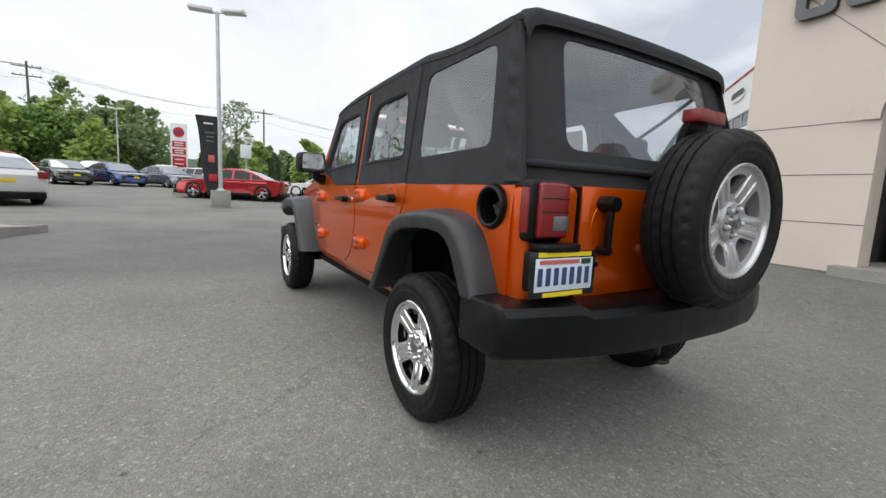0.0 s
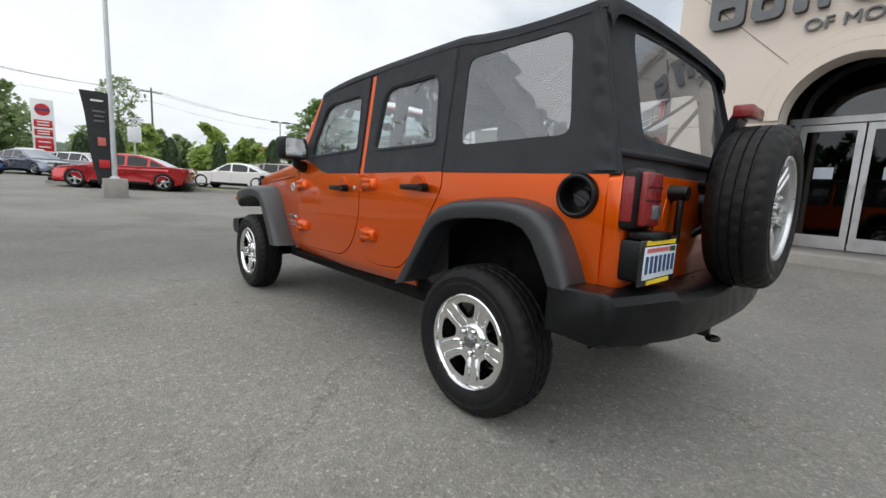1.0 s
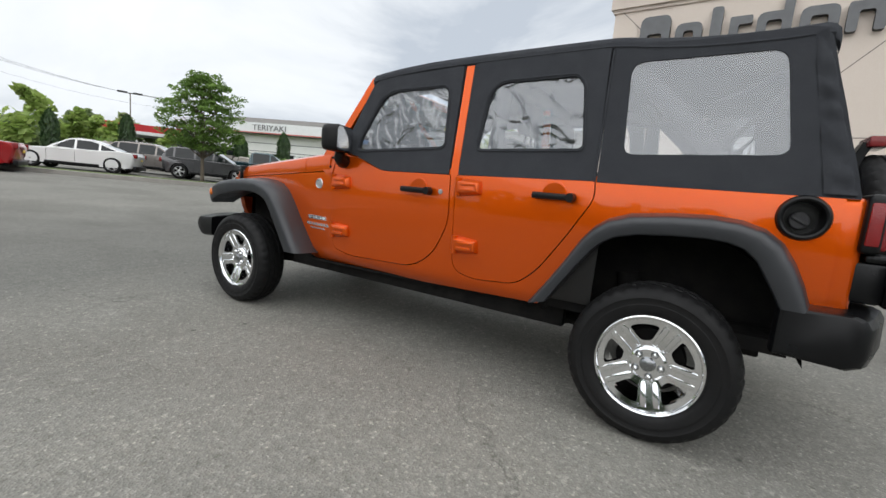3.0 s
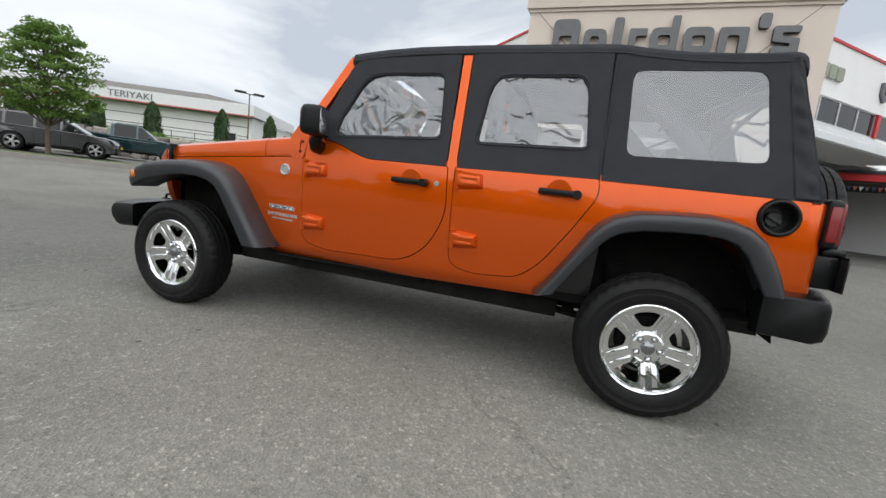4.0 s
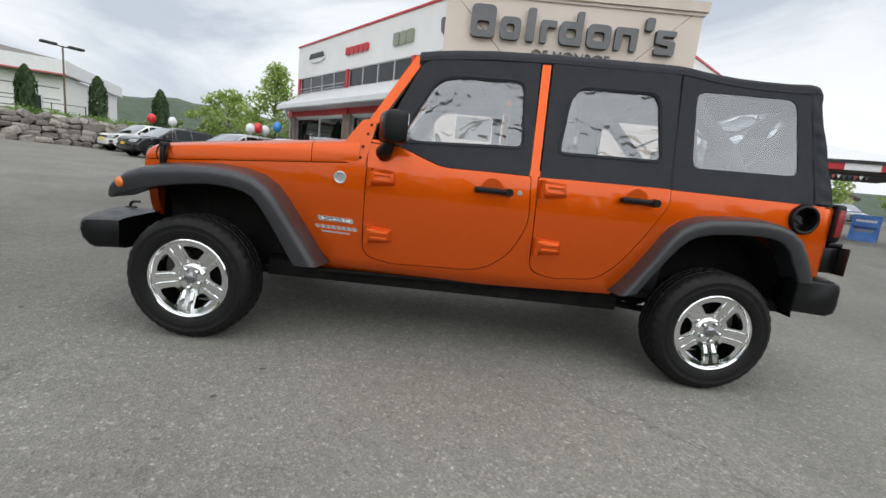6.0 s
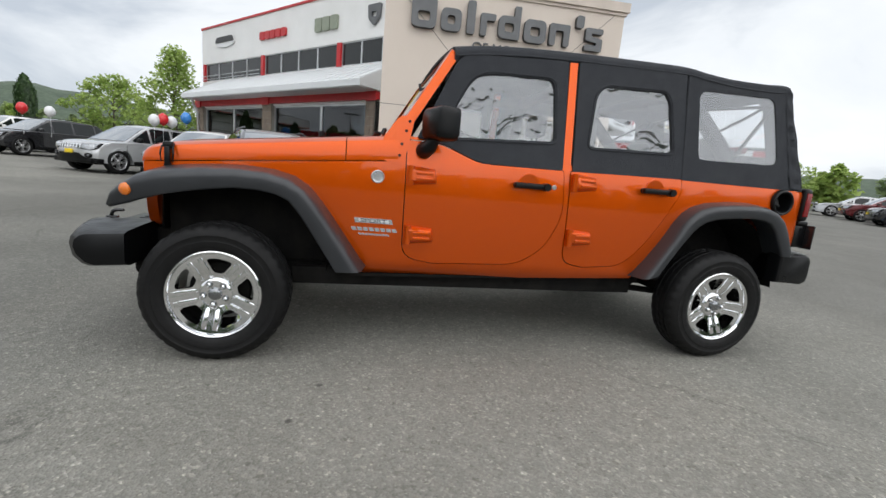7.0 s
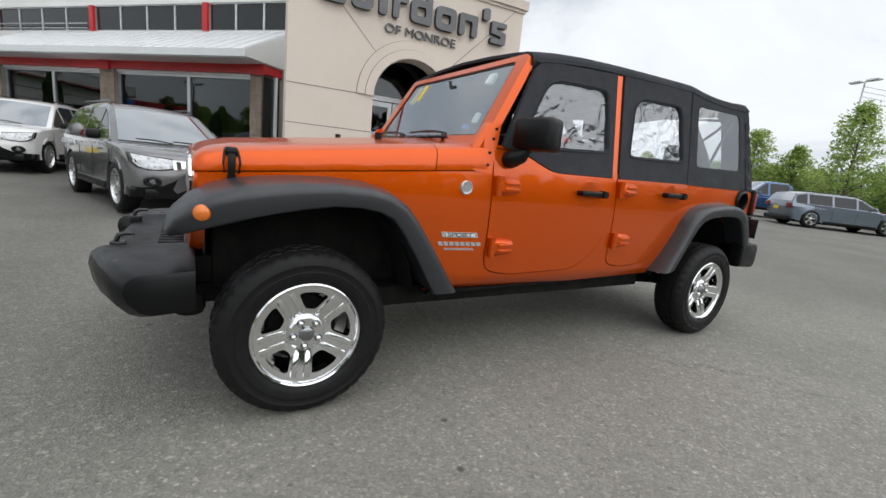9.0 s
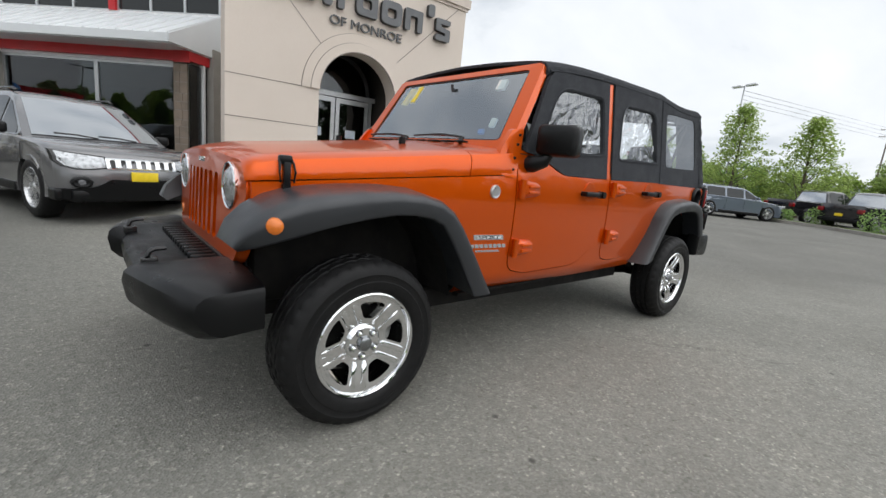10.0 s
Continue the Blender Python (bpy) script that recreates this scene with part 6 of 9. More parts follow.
# wings: v along the wall from the tower, e into the building
class Wing:
    def __init__(self, start, along, inward):
        self.p, self.a, self.n = Vector(start), Vector(along).normalized(), Vector(inward).normalized()

    def at(self, v, z, e):
        return self.p + self.a * v + self.n * e + Vector((0, 0, z))

    def slab(self, bm, v0, v1, z0, z1, e0, e1, slot=0):
        loft(bm, [[self.at(v0, z, e0), self.at(v1, z, e0), self.at(v1, z, e1), self.at(v0, z, e1)] for z in (z0, z1)], slot=slot)


LEFT = Wing((9.3, 1.93, 0), (0.755, 0.655, 0), (0.655, -0.755, 0))
RIGHT = Wing((8.94, -3.52, 0), (0.66, -0.75, 0), (0.75, 0.66, 0))


def stone_pier(w, v0, v1, z1, e0, e1, owner):
    rng = random.Random(int(v0 * 100) + 7)
    bm = bmesh.new()
    w.slab(bm, v0 + 0.012, v1 - 0.012, 0, z1, e0 + 0.012, e1)
    pier = part("stone_pier", bm, M["concrete"], owner, "tan stone-clad pier")
    z = 0.0
    while z < z1 - 0.05:
        h = min(rng.uniform(0.14, 0.24), z1 - z)
        cut = rng.uniform(0.35, 0.65) * (v1 - v0) + v0
        for a, b in ((v0, cut), (cut, v1)):
            bm = bmesh.new()
            out = rng.uniform(0.0, 0.012)
            w.slab(bm, a + 0.006, b - 0.006, z + 0.006, z + h - 0.006, e0 - out, e0 + 0.03)
            part("stone", bm, M["stone"], pier)
        z += h


def build_wing(w, length, front):
    side = "left" if front else "right"
    wing = thing("showroom_wing", "white showroom wing with red trim, glass front and metal canopy roof" if front else "white showroom wing with a red roof edge behind a canopy", "building")
    L = length
    base = 0.0
    if front:
        # ground floor: piers, red beam, glazing
        for v0, v1 in ((-0.19, 0.16), (4.80, 5.36), (9.75, 10.35)):
            stone_pier(w, v0, v1, 2.80, -0.02, 0.35, wing)
        for v0, v1, panes in ((0.16, 4.80, (0.16, 2.25, 4.80)), (5.36, 9.75, (5.36, 7.52, 9.75))):
            for a, b in zip(panes, panes[1:]):
                bm = bmesh.new()
                plate(bm, [(a, 0.1), (a, 2.74), (b, 2.74), (b, 0.1)], [[(a + 0.05, 0.35), (a + 0.05, 2.68), (b - 0.05, 2.68), (b - 0.05, 0.35)]], lambda v, z, d: w.at(v, z, d + 0.10), 0.08)
                win = part("shop_window", bm, M["alu"], wing, "large shop window in a pale metal frame", smooth=10)
                bm = bmesh.new()
                plate(bm, [(a + 0.045, 0.345), (a + 0.045, 2.685), (b - 0.045, 2.685), (b - 0.045, 0.345)], [], lambda v, z, d: w.at(v, z, d + 0.13), 0.01)
                part("pane", bm, M["pane"], win)
            bm = bmesh.new()
            w.slab(bm, v0, v1, 2.74, 2.80, 0.06, 0.3)
            part("head_trim", bm, M["lamp_white"], wing)
        bm = bmesh.new()
        w.slab(bm, -0.25, 10.4, 2.80, 3.12, -0.05, 0.35)
        part("red_beam", bm, M["red"], wing, "red painted beam")
        for v in (-0.1, 5.08, 10.05):
            bm = bmesh.new()
            w.slab(bm, v - 0.2, v + 0.2, 2.76, 3.14, -0.10, -0.052)
            part("beam_block", bm, M["red"], wing)
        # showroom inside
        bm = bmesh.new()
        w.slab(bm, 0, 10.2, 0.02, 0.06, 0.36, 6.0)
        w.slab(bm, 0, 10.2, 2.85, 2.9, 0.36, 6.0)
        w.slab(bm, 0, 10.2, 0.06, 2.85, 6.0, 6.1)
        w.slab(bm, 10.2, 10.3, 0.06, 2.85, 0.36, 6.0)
        part("showroom_shell", bm, M["dim_room"], wing)
        for v, e, ww, hh in ((1.2, 3.0, 1.3, 1.0), (3.4, 4.2, 1.6, 1.2), (6.3, 3.6, 1.2, 1.1), (8.4, 4.4, 1.4, 1.2)):
            bm = bmesh.new()
            w.slab(bm, v, v + ww, 0.06, hh, e, e + 0.6)
            part("counter", bm, M["stone"], wing)
        bm = bmesh.new()
        plate(bm, [(3.9, 2.1), (3.9, 2.5), (4.6, 2.5), (4.6, 2.1)], [], lambda v, z, d: w.at(v, z, d + 0.16), 0.003)
        part("window_notice", bm, M["paper"], wing)
        # side return towards the tower
        side_w = Wing(w.at(-0.19, 0, 0.0), w.n, -w.a)
        stone_pier(side_w, 0.55, 1.15, 3.2, -0.03, 0.2, wing)
        bm = bmesh.new()
        side_w.slab(bm, 0.36, 0.42, 0, 2.8, -0.05, 0.1)
        part("side_post", bm, M["lamp_white"], wing)
        bm = bmesh.new()
        plate(bm, [(0.0, 0.2), (0.0, 2.75), (0.55, 2.75), (0.55, 0.2)], [], lambda v, z, d: side_w.at(v, z, d + 0.02), 0.02)
        part("side_pane", bm, M["pane"], wing)
        bm = bmesh.new()
        side_w.slab(bm, -0.05, 3.2, 2.80, 3.12, -0.06, 0.1)
        part("side_beam", bm, M["red"], wing)
        bm = bmesh.new()
        side_w.slab(bm, 1.15, 5.0, 0, 3.2, 0.0, 0.1)
        part("side_wall", bm, M["stucco"], wing)
    # canopy roof: a lip, a slope of ribbed sheets
    z_lip, e_lip = 3.02, -0.72
    bm = bmesh.new()
    w.slab(bm, -0.32, L - 0.6, z_lip, z_lip + 0.16, e_lip, e_lip + 0.10)
    canopy = part("canopy_gutter", bm, M["metal_white"], wing, "white metal gutter")
    bm = bmesh.new()
    plate(bm, [(-0.32, 0.0), (L - 0.6, 0.0), (L - 0.6, 1.0), (-0.32, 1.0)], [], lambda v, k, d: w.at(v, z_lip + 0.17 + k * 0.86 - d, e_lip + 0.02 + k * 1.74), 0.05)
    part("canopy_roof", bm, M["metal_white"], wing, "white ribbed metal canopy roof")
    n = int((L + 0.3) / 0.4)
    for i in range(n):
        v = -0.3 + (L - 0.32) * i / (n - 1)
        bm = bmesh.new()
        loft(bm, [[w.at(v - 0.012, z_lip + 0.17 + k * 0.86 + dz, e_lip + 0.02 + k * 1.74) for dz in (0.0, 0.03)] + [w.at(v + 0.012, z_lip + 0.17 + k * 0.86 + dz, e_lip + 0.02 + k * 1.74) for dz in (0.03, 0.0)] for k in (0.0, 1.0)])
        part("roof_rib", bm, M["metal_white"], canopy)
    bm = bmesh.new()
    w.slab(bm, -0.3, L - 0.6, z_lip - 0.02, z_lip, e_lip + 0.05, 0.9)
    part("soffit", bm, M["lamp_white"], wing)
    bm = bmesh.new()
    plate(bm, [(e_lip, z_lip), (e_lip, z_lip + 0.16), (1.0, z_lip + 1.03), (1.0, z_lip)], [], lambda e, z, d: w.at(-0.325 - d, z, e), 0.03)
    part("canopy_end", bm, M["metal_white"], wing)
    # upper storey: wall with a window band, red posts, red parapet
    E = 1.0
    top = 6.22
    v_end = 12.05
    bm = bmesh.new()
    w.slab(bm, -1.2, v_end, 4.78, top, E, E + 0.3)
    part("parapet_wall", bm, M["white"], wing, "white rendered parapet wall")
    bm = bmesh.new()
    w.slab(bm, -1.2, v_end, 3.2, 4.06, E + 0.01, E + 0.3)
    part("sill_wall", bm, M["white"], wing)
    bm = bmesh.new()
    w.slab(bm, -1.2, v_end + 0.03, top, top + 0.07, E - 0.04, E + 0.34)
    part("parapet_cap", bm, M["red"], wing, "red metal parapet cap")
    posts = (2.65, 7.12, 11.85)
    for v in posts:
        bm = bmesh.new()
        w.slab(bm, v - 0.09, v + 0.09, 4.06, 4.78, E - 0.03, E + 0.1)
        part("red_post", bm, M["red"], wing, "red painted post")
    edges = [-1.1, -0.2, 0.75, 1.7, 2.56]
    spans = [(-1.1, -0.2), (-0.2, 0.72), (0.72, 1.64), (1.64, 2.56)] + [(2.74 + i * 1.072, 2.74 + (i + 1) * 1.072) for i in range(4)] + [(7.21 + i * 1.137, 7.21 + (i + 1) * 1.137) for i in range(4)]
    for a, b in spans:
        bm = bmesh.new()
        plate(bm, [(a, 4.06), (a, 4.78), (b, 4.78), (b, 4.06)], [[(a + 0.03, 4.10), (a + 0.03, 4.75), (b - 0.03, 4.75), (b - 0.03, 4.10)]], lambda v, z, d: w.at(v, z, d + E + 0.04), 0.06)
        win = part("band_window", bm, M["alu"], wing, "dark upper window in a metal frame", smooth=10)
        bm = bmesh.new()
        plate(bm, [(a + 0.025, 4.095), (a + 0.025, 4.755), (b - 0.025, 4.755), (b - 0.025, 4.095)], [], lambda v, z, d: w.at(v, z, d + E + 0.07), 0.01)
        part("pane", bm, M["car_glass"], win)
    bm = bmesh.new()
    w.slab(bm, -1.2, v_end, 6.0, 6.1, E + 0.3, E + 8)
    w.slab(bm, v_end - 0.3, v_end, 0, top, E + 0.3, E + 8)
    part("roof_and_end", bm, M["white"], wing)
    if front:
        bm = bmesh.new()
        tube(bm, [w.at(7.2, 4.25, E - 0.1), w.at(11.9, 4.25, E - 0.1)], 0.015, 6)
        tube(bm, [w.at(7.2, 4.12, E - 0.1), w.at(11.9, 4.12, E - 0.1)], 0.012, 6)
        part("roof_rail", bm, M["alu"], wing)
        bm = bmesh.new()
        tube(bm, [w.at(9.4, 3.0, -0.6), w.at(9.9, 2.8, -0.3), w.at(9.95, 2.5, -0.12), w.at(9.95, 0.1, -0.12)], 0.05, 10)
        part("downpipe", bm, M["lamp_white"], wing)
    # marque signs as plain shapes
    signs = ((3.9, 5.42, 1.2, 0.36, "sage", "bar"), (7.0, 5.40, 0.55, 0.6, "sign", "shield"))
    for v, z, ww, hh, mm, kind in signs if not front else ((9.95, 5.55, 1.5, 0.42, "sign", "oval"), (6.4, 5.45, 1.75, 0.28, "red", "bar"), (3.3, 5.42, 1.2, 0.42, "sage", "bar"), (1.05, 5.38, 0.55, 0.6, "sign", "shield"), (0.25, 5.36, 0.55, 0.22, "sign", "bar")):
        bm = bmesh.new()
        if kind == "oval":
            poly = [(v + ww / 2 * math.cos(6.2832 * k / 20), z - 0.05 + hh / 2.6 * math.sin(6.2832 * k / 20)) for k in range(20)]
            plate(bm, poly, [], lambda a, b, d: w.at(a, b, d + E - 0.06), 0.05)
            sign_ob = part("marque_sign", bm, M["lamp_white"], wing)
            bm = bmesh.new()
            poly = rounded([(v - ww * 0.5, z - 0.02), (v - ww * 0.42, z + hh * 0.45), (v + ww * 0.42, z + hh * 0.45), (v + ww * 0.5, z - 0.02)], 0.05, 3)
            plate(bm, poly, [], lambda a, b, d: w.at(a, b, d + E - 0.09), 0.03)
            part("marque_wing", bm, M["sign_side"], sign_ob)
        elif kind == "shield":
            poly = rounded([(v - ww / 2, z + hh / 2), (v + ww / 2, z + hh / 2), (v + ww * 0.42, z - hh * 0.15), (v, z - hh / 2), (v - ww * 0.42, z - hh * 0.15)], 0.06, 3)
            plate(bm, poly, [[(v - 0.1, z - 0.05), (v - 0.1, z + 0.1), (v + 0.1, z + 0.1), (v + 0.1, z - 0.05)]], lambda a, b, d: w.at(a, b, d + E - 0.08), 0.07)
            part("marque_sign", bm, M["sign"], wing)
        else:
            k = max(2, int(ww / 0.33))
            mat_ = M[mm]
            step = ww / k
            for i in range(k):
                bm = bmesh.new()
                a = v - ww / 2 + i * step
                plate(bm, rounded([(a + 0.02, z - hh / 2), (a + 0.02, z + hh / 2), (a + step - 0.03, z + hh / 2), (a + step - 0.03, z - hh / 2)], 0.06, 3), [], lambda aa, b, d: w.at(aa, b, d + E - 0.08), 0.07)
                part("marque_sign", bm, mat_, wing)
    return wing


build_wing(LEFT, 10.6, True)
build_wing(RIGHT, 6.0, False)


def build_right_canopy():
    """The open canopy beside the far wing: red edge, white roof, posts."""
    c = Wing((15.2, -8.4, 0), (-0.49, -0.87, 0), (0.87, -0.49, 0))
    ob = thing("drive_canopy", "open canopy with a white roof and red edge on posts", "canopy")
    g = 0.35
    bm = bmesh.new()
    c.slab(bm, -6.0, 7.6, 3.02, 3.14, -0.15, 0.05)
    part("canopy_gutter", bm, M["sign_side"], ob)
    for v0, v1, mm in ((-6.0, 0.2, "red"), (0.2, 2.2, "red"), (2.2, 3.4, "sign"), (3.4, 5.2, "red"), (5.2, 6.2, "lamp_white"), (6.2, 7.6, "red")):
        bm = bmesh.new()
        c.slab(bm, v0, v1, 2.78, 3.02, -0.10, 0.05)
        part("canopy_edge", bm, M[mm], ob)
    bm = bmesh.new()
    plate(bm, [(-6.0, 0.0), (7.6, 0.0), (2.6, 1.0), (-6.0, 1.0)], [], lambda v, k, d: c.at(v, 3.14 + k * 1.5 - d, -0.15 + k * 5.0), 0.06)
    part("canopy_roof", bm, M["metal_white"], ob, "white metal roof")
    # shade under the roof is in the soffit's colour
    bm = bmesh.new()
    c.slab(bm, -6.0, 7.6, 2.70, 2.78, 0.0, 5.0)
    part("canopy_soffit", bm, M["dim_room"], ob)
    for v in (7.3, -5.8):
        bm = bmesh.new()
        c.slab(bm, v - 0.12, v + 0.12, 0, 2.78, 0.1, 0.4)
        part("canopy_post", bm, M["stone"], ob)
    for i in range(74):
        v = -5.5 + i * 0.156
        bm = bmesh.new()
        plate(bm, [(v, 2.62), (v + 0.14, 2.62), (v + 0.07, 2.46)], [], lambda a, z, d: c.at(a, z, d + 0.2), 0.004)
        part("pennant", bm, (M["lamp_white"], M["sign"], M["ink"], M["pale_red"])[i % 4], ob)
    bm = bmesh.new()
    tube(bm, [c.at(-5.6, 2.62, 0.2), c.at(6.0, 2.62, 0.2)], 0.008, 5)
    part("pennant_line", bm, M["cable"], ob)
    return ob


build_right_canopy()


def build_sale_board():
    """A free-standing printed board at the foot of the canopy's post."""
    x, y = 13.6, -15.3
    ob = thing("sale_board", "blue printed sale board standing by the canopy post", "sign", m=pose(x, y, ground_z(x, y), 0, 0, 40))
    for s in (-1, 1):
        bm = bmesh.new()
        loft(bm, [[(-0.42, s * (0.02 + 0.22 * (1 - k)), 1.02 * k), (0.42, s * (0.02 + 0.22 * (1 - k)), 1.02 * k), (0.42, s * (0.03 + 0.22 * (1 - k)), 1.02 * k), (-0.42, s * (0.03 + 0.22 * (1 - k)), 1.02 * k)] for k in (0.0, 1.0)])
        panel = part("panel", bm, M["blue_print"], ob)
        for z, w, mm in ((0.78, 0.3, "lamp_white"), (0.52, 0.34, "ink"), (0.40, 0.26, "sage")):
            bm = bmesh.new()
            d = 0.034 + 0.22 * (1 - z / 1.02)
            box(bm, (-w, s * d - 0.004, z - 0.05), (w, s * d + 0.004, z + 0.05), 0.003)
            part("print_bar", bm, M[mm], panel)


build_sale_board()

# ---- parked cars ----


def car_meshes_wheel(r=0.33, wide=0.21):
    bm = bmesh.new()
    lathe(bm, [(0.001, -0.02), (r * 0.55, -0.02), (r * 0.58, -0.06)], 20)
    brake = finish(bm, "wheel_hub", M["under"])
    bm = bmesh.new()
    h = wide / 2
    prof = [(r * 0.66, h * 0.9), (r * 0.74, h), (r * 0.88, h * 0.98), (r * 0.96, h * 0.85), (r, h * 0.6), (r, -h * 0.6), (r * 0.96, -h * 0.85), (r * 0.74, -h), (r * 0.66, -h * 0.9)]
    lathe(bm, prof, 28)
    tyre = finish(bm, "tyre", M["tyre"], smooth=45)
    bm = bmesh.new()
    lathe(bm, [(r * 0.58, -0.05), (r * 0.60, h * 0.6), (r * 0.66, h * 0.95), (r * 0.69, h * 0.9)], 28)
    for k in range(5):
        rot = Matrix.Rotation(6.28318 * k / 5, 4, "X")
        loft(bm, [[rot @ Vector((-x, t, rr)) for t, x in ((-w, 0.0), (-w, h * 0.72), (w, h * 0.72), (w, 0.0))] for rr, w in ((0.02, 0.035), (r * 0.3, 0.035), (r * 0.64, 0.05))])
    lathe(bm, [(0.001, h * 0.85), (0.04, h * 0.83), (0.065, h * 0.7), (0.065, 0)], 16)
    rim = finish(bm, "rim", M["rim_grey"], smooth=30)
    out = [o.data for o in (brake, tyre, rim)]
    for o in (brake, tyre, rim):
        bpy.data.objects.remove(o)
    return out


SMALL_WHEEL, BIG_WHEEL = car_meshes_wheel(0.33, 0.21), car_meshes_wheel(0.375, 0.25)

# side outlines, front of the car at +y: (hood and belt line), (glass house), wheels, half width
STYLES = {
    "suv": dict(belt=[(-2.16, 0.55), (-2.20, 0.80), (-2.17, 0.98), (-2.08, 1.07), (-1.0, 1.05), (0.95, 1.01), (1.10, 1.00), (1.70, 0.955), (2.0, 0.895), (2.13, 0.81), (2.18, 0.68), (2.20, 0.50), (2.17, 0.34)], house=[(-2.06, 1.05), (-1.90, 1.36), (-1.74, 1.54), (-1.45, 1.575), (-0.5, 1.61), (0.0, 1.588), (0.28, 1.52), (1.10, 0.995)], wheels=(-1.30, 1.38), w=0.90, big=True, posts=(-1.55, -0.62, 0.22), floor=0.30),
    "sedan": dict(belt=[(-2.40, 0.55), (-2.46, 0.85), (-2.38, 0.98), (-1.72, 1.02), (-0.9, 0.98), (0.95, 0.95), (1.1, 0.93), (2.0, 0.82), (2.38, 0.70), (2.48, 0.55), (2.48, 0.28)], house=[(-1.72, 1.00), (-1.05, 1.32), (-0.55, 1.43), (0.0, 1.45), (0.32, 1.40), (1.08, 0.94)], wheels=(-1.52, 1.52), w=0.94, big=True, posts=(-1.0, -0.2, 0.55), floor=0.24),
    "coupe": dict(belt=[(-2.35, 0.55), (-2.42, 0.86), (-2.34, 1.0), (-1.75, 1.03), (-0.9, 0.98), (0.75, 0.93), (0.9, 0.92), (2.0, 0.84), (2.42, 0.74), (2.48, 0.55), (2.48, 0.26)], house=[(-1.78, 1.01), (-1.1, 1.28), (-0.7, 1.40), (-0.2, 1.44), (0.15, 1.38), (0.9, 0.93)], wheels=(-1.47, 1.47), w=0.95, big=True, posts=(-1.0, -0.1), floor=0.24),
    "wagon": dict(belt=[(-2.42, 0.55), (-2.46, 0.86), (-2.40, 1.02), (-1.0, 1.0), (1.0, 0.96), (1.15, 0.94), (2.0, 0.86), (2.40, 0.74), (2.48, 0.55), (2.48, 0.26)], house=[(-2.38, 1.01), (-2.18, 1.38), (-1.8, 1.46), (-0.4, 1.49), (0.15, 1.46), (0.42, 1.38), (1.12, 0.95)], wheels=(-1.52, 1.52), w=0.93, big=True, posts=(-1.75, -0.75, 0.2), floor=0.24),
    "pickup": dict(belt=[(-2.85, 0.62), (-2.88, 1.02), (-2.85, 1.18), (-0.75, 1.18), (-0.74, 1.14), (1.25, 1.14), (1.4, 1.16), (2.5, 1.10), (2.78, 1.0), (2.84, 0.75), (2.84, 0.45)], house=[(-0.72, 1.12), (-0.62, 1.72), (-0.4, 1.82), (0.35, 1.84), (0.6, 1.78), (1.32, 1.14)], wheels=(-1.85, 1.80), w=0.98, big=True, posts=(-0.55, 0.45), floor=0.42),
}


def smooth_line(pts, n=3):
    out = []
    for i, (a, b) in enumerate(zip(pts, pts[1:])):
        for k in range(n):
            t = k / n
            out.append((a[0] + (b[0] - a[0]) * t, a[1] + (b[1] - a[1]) * t))
    return out + [pts[-1]]


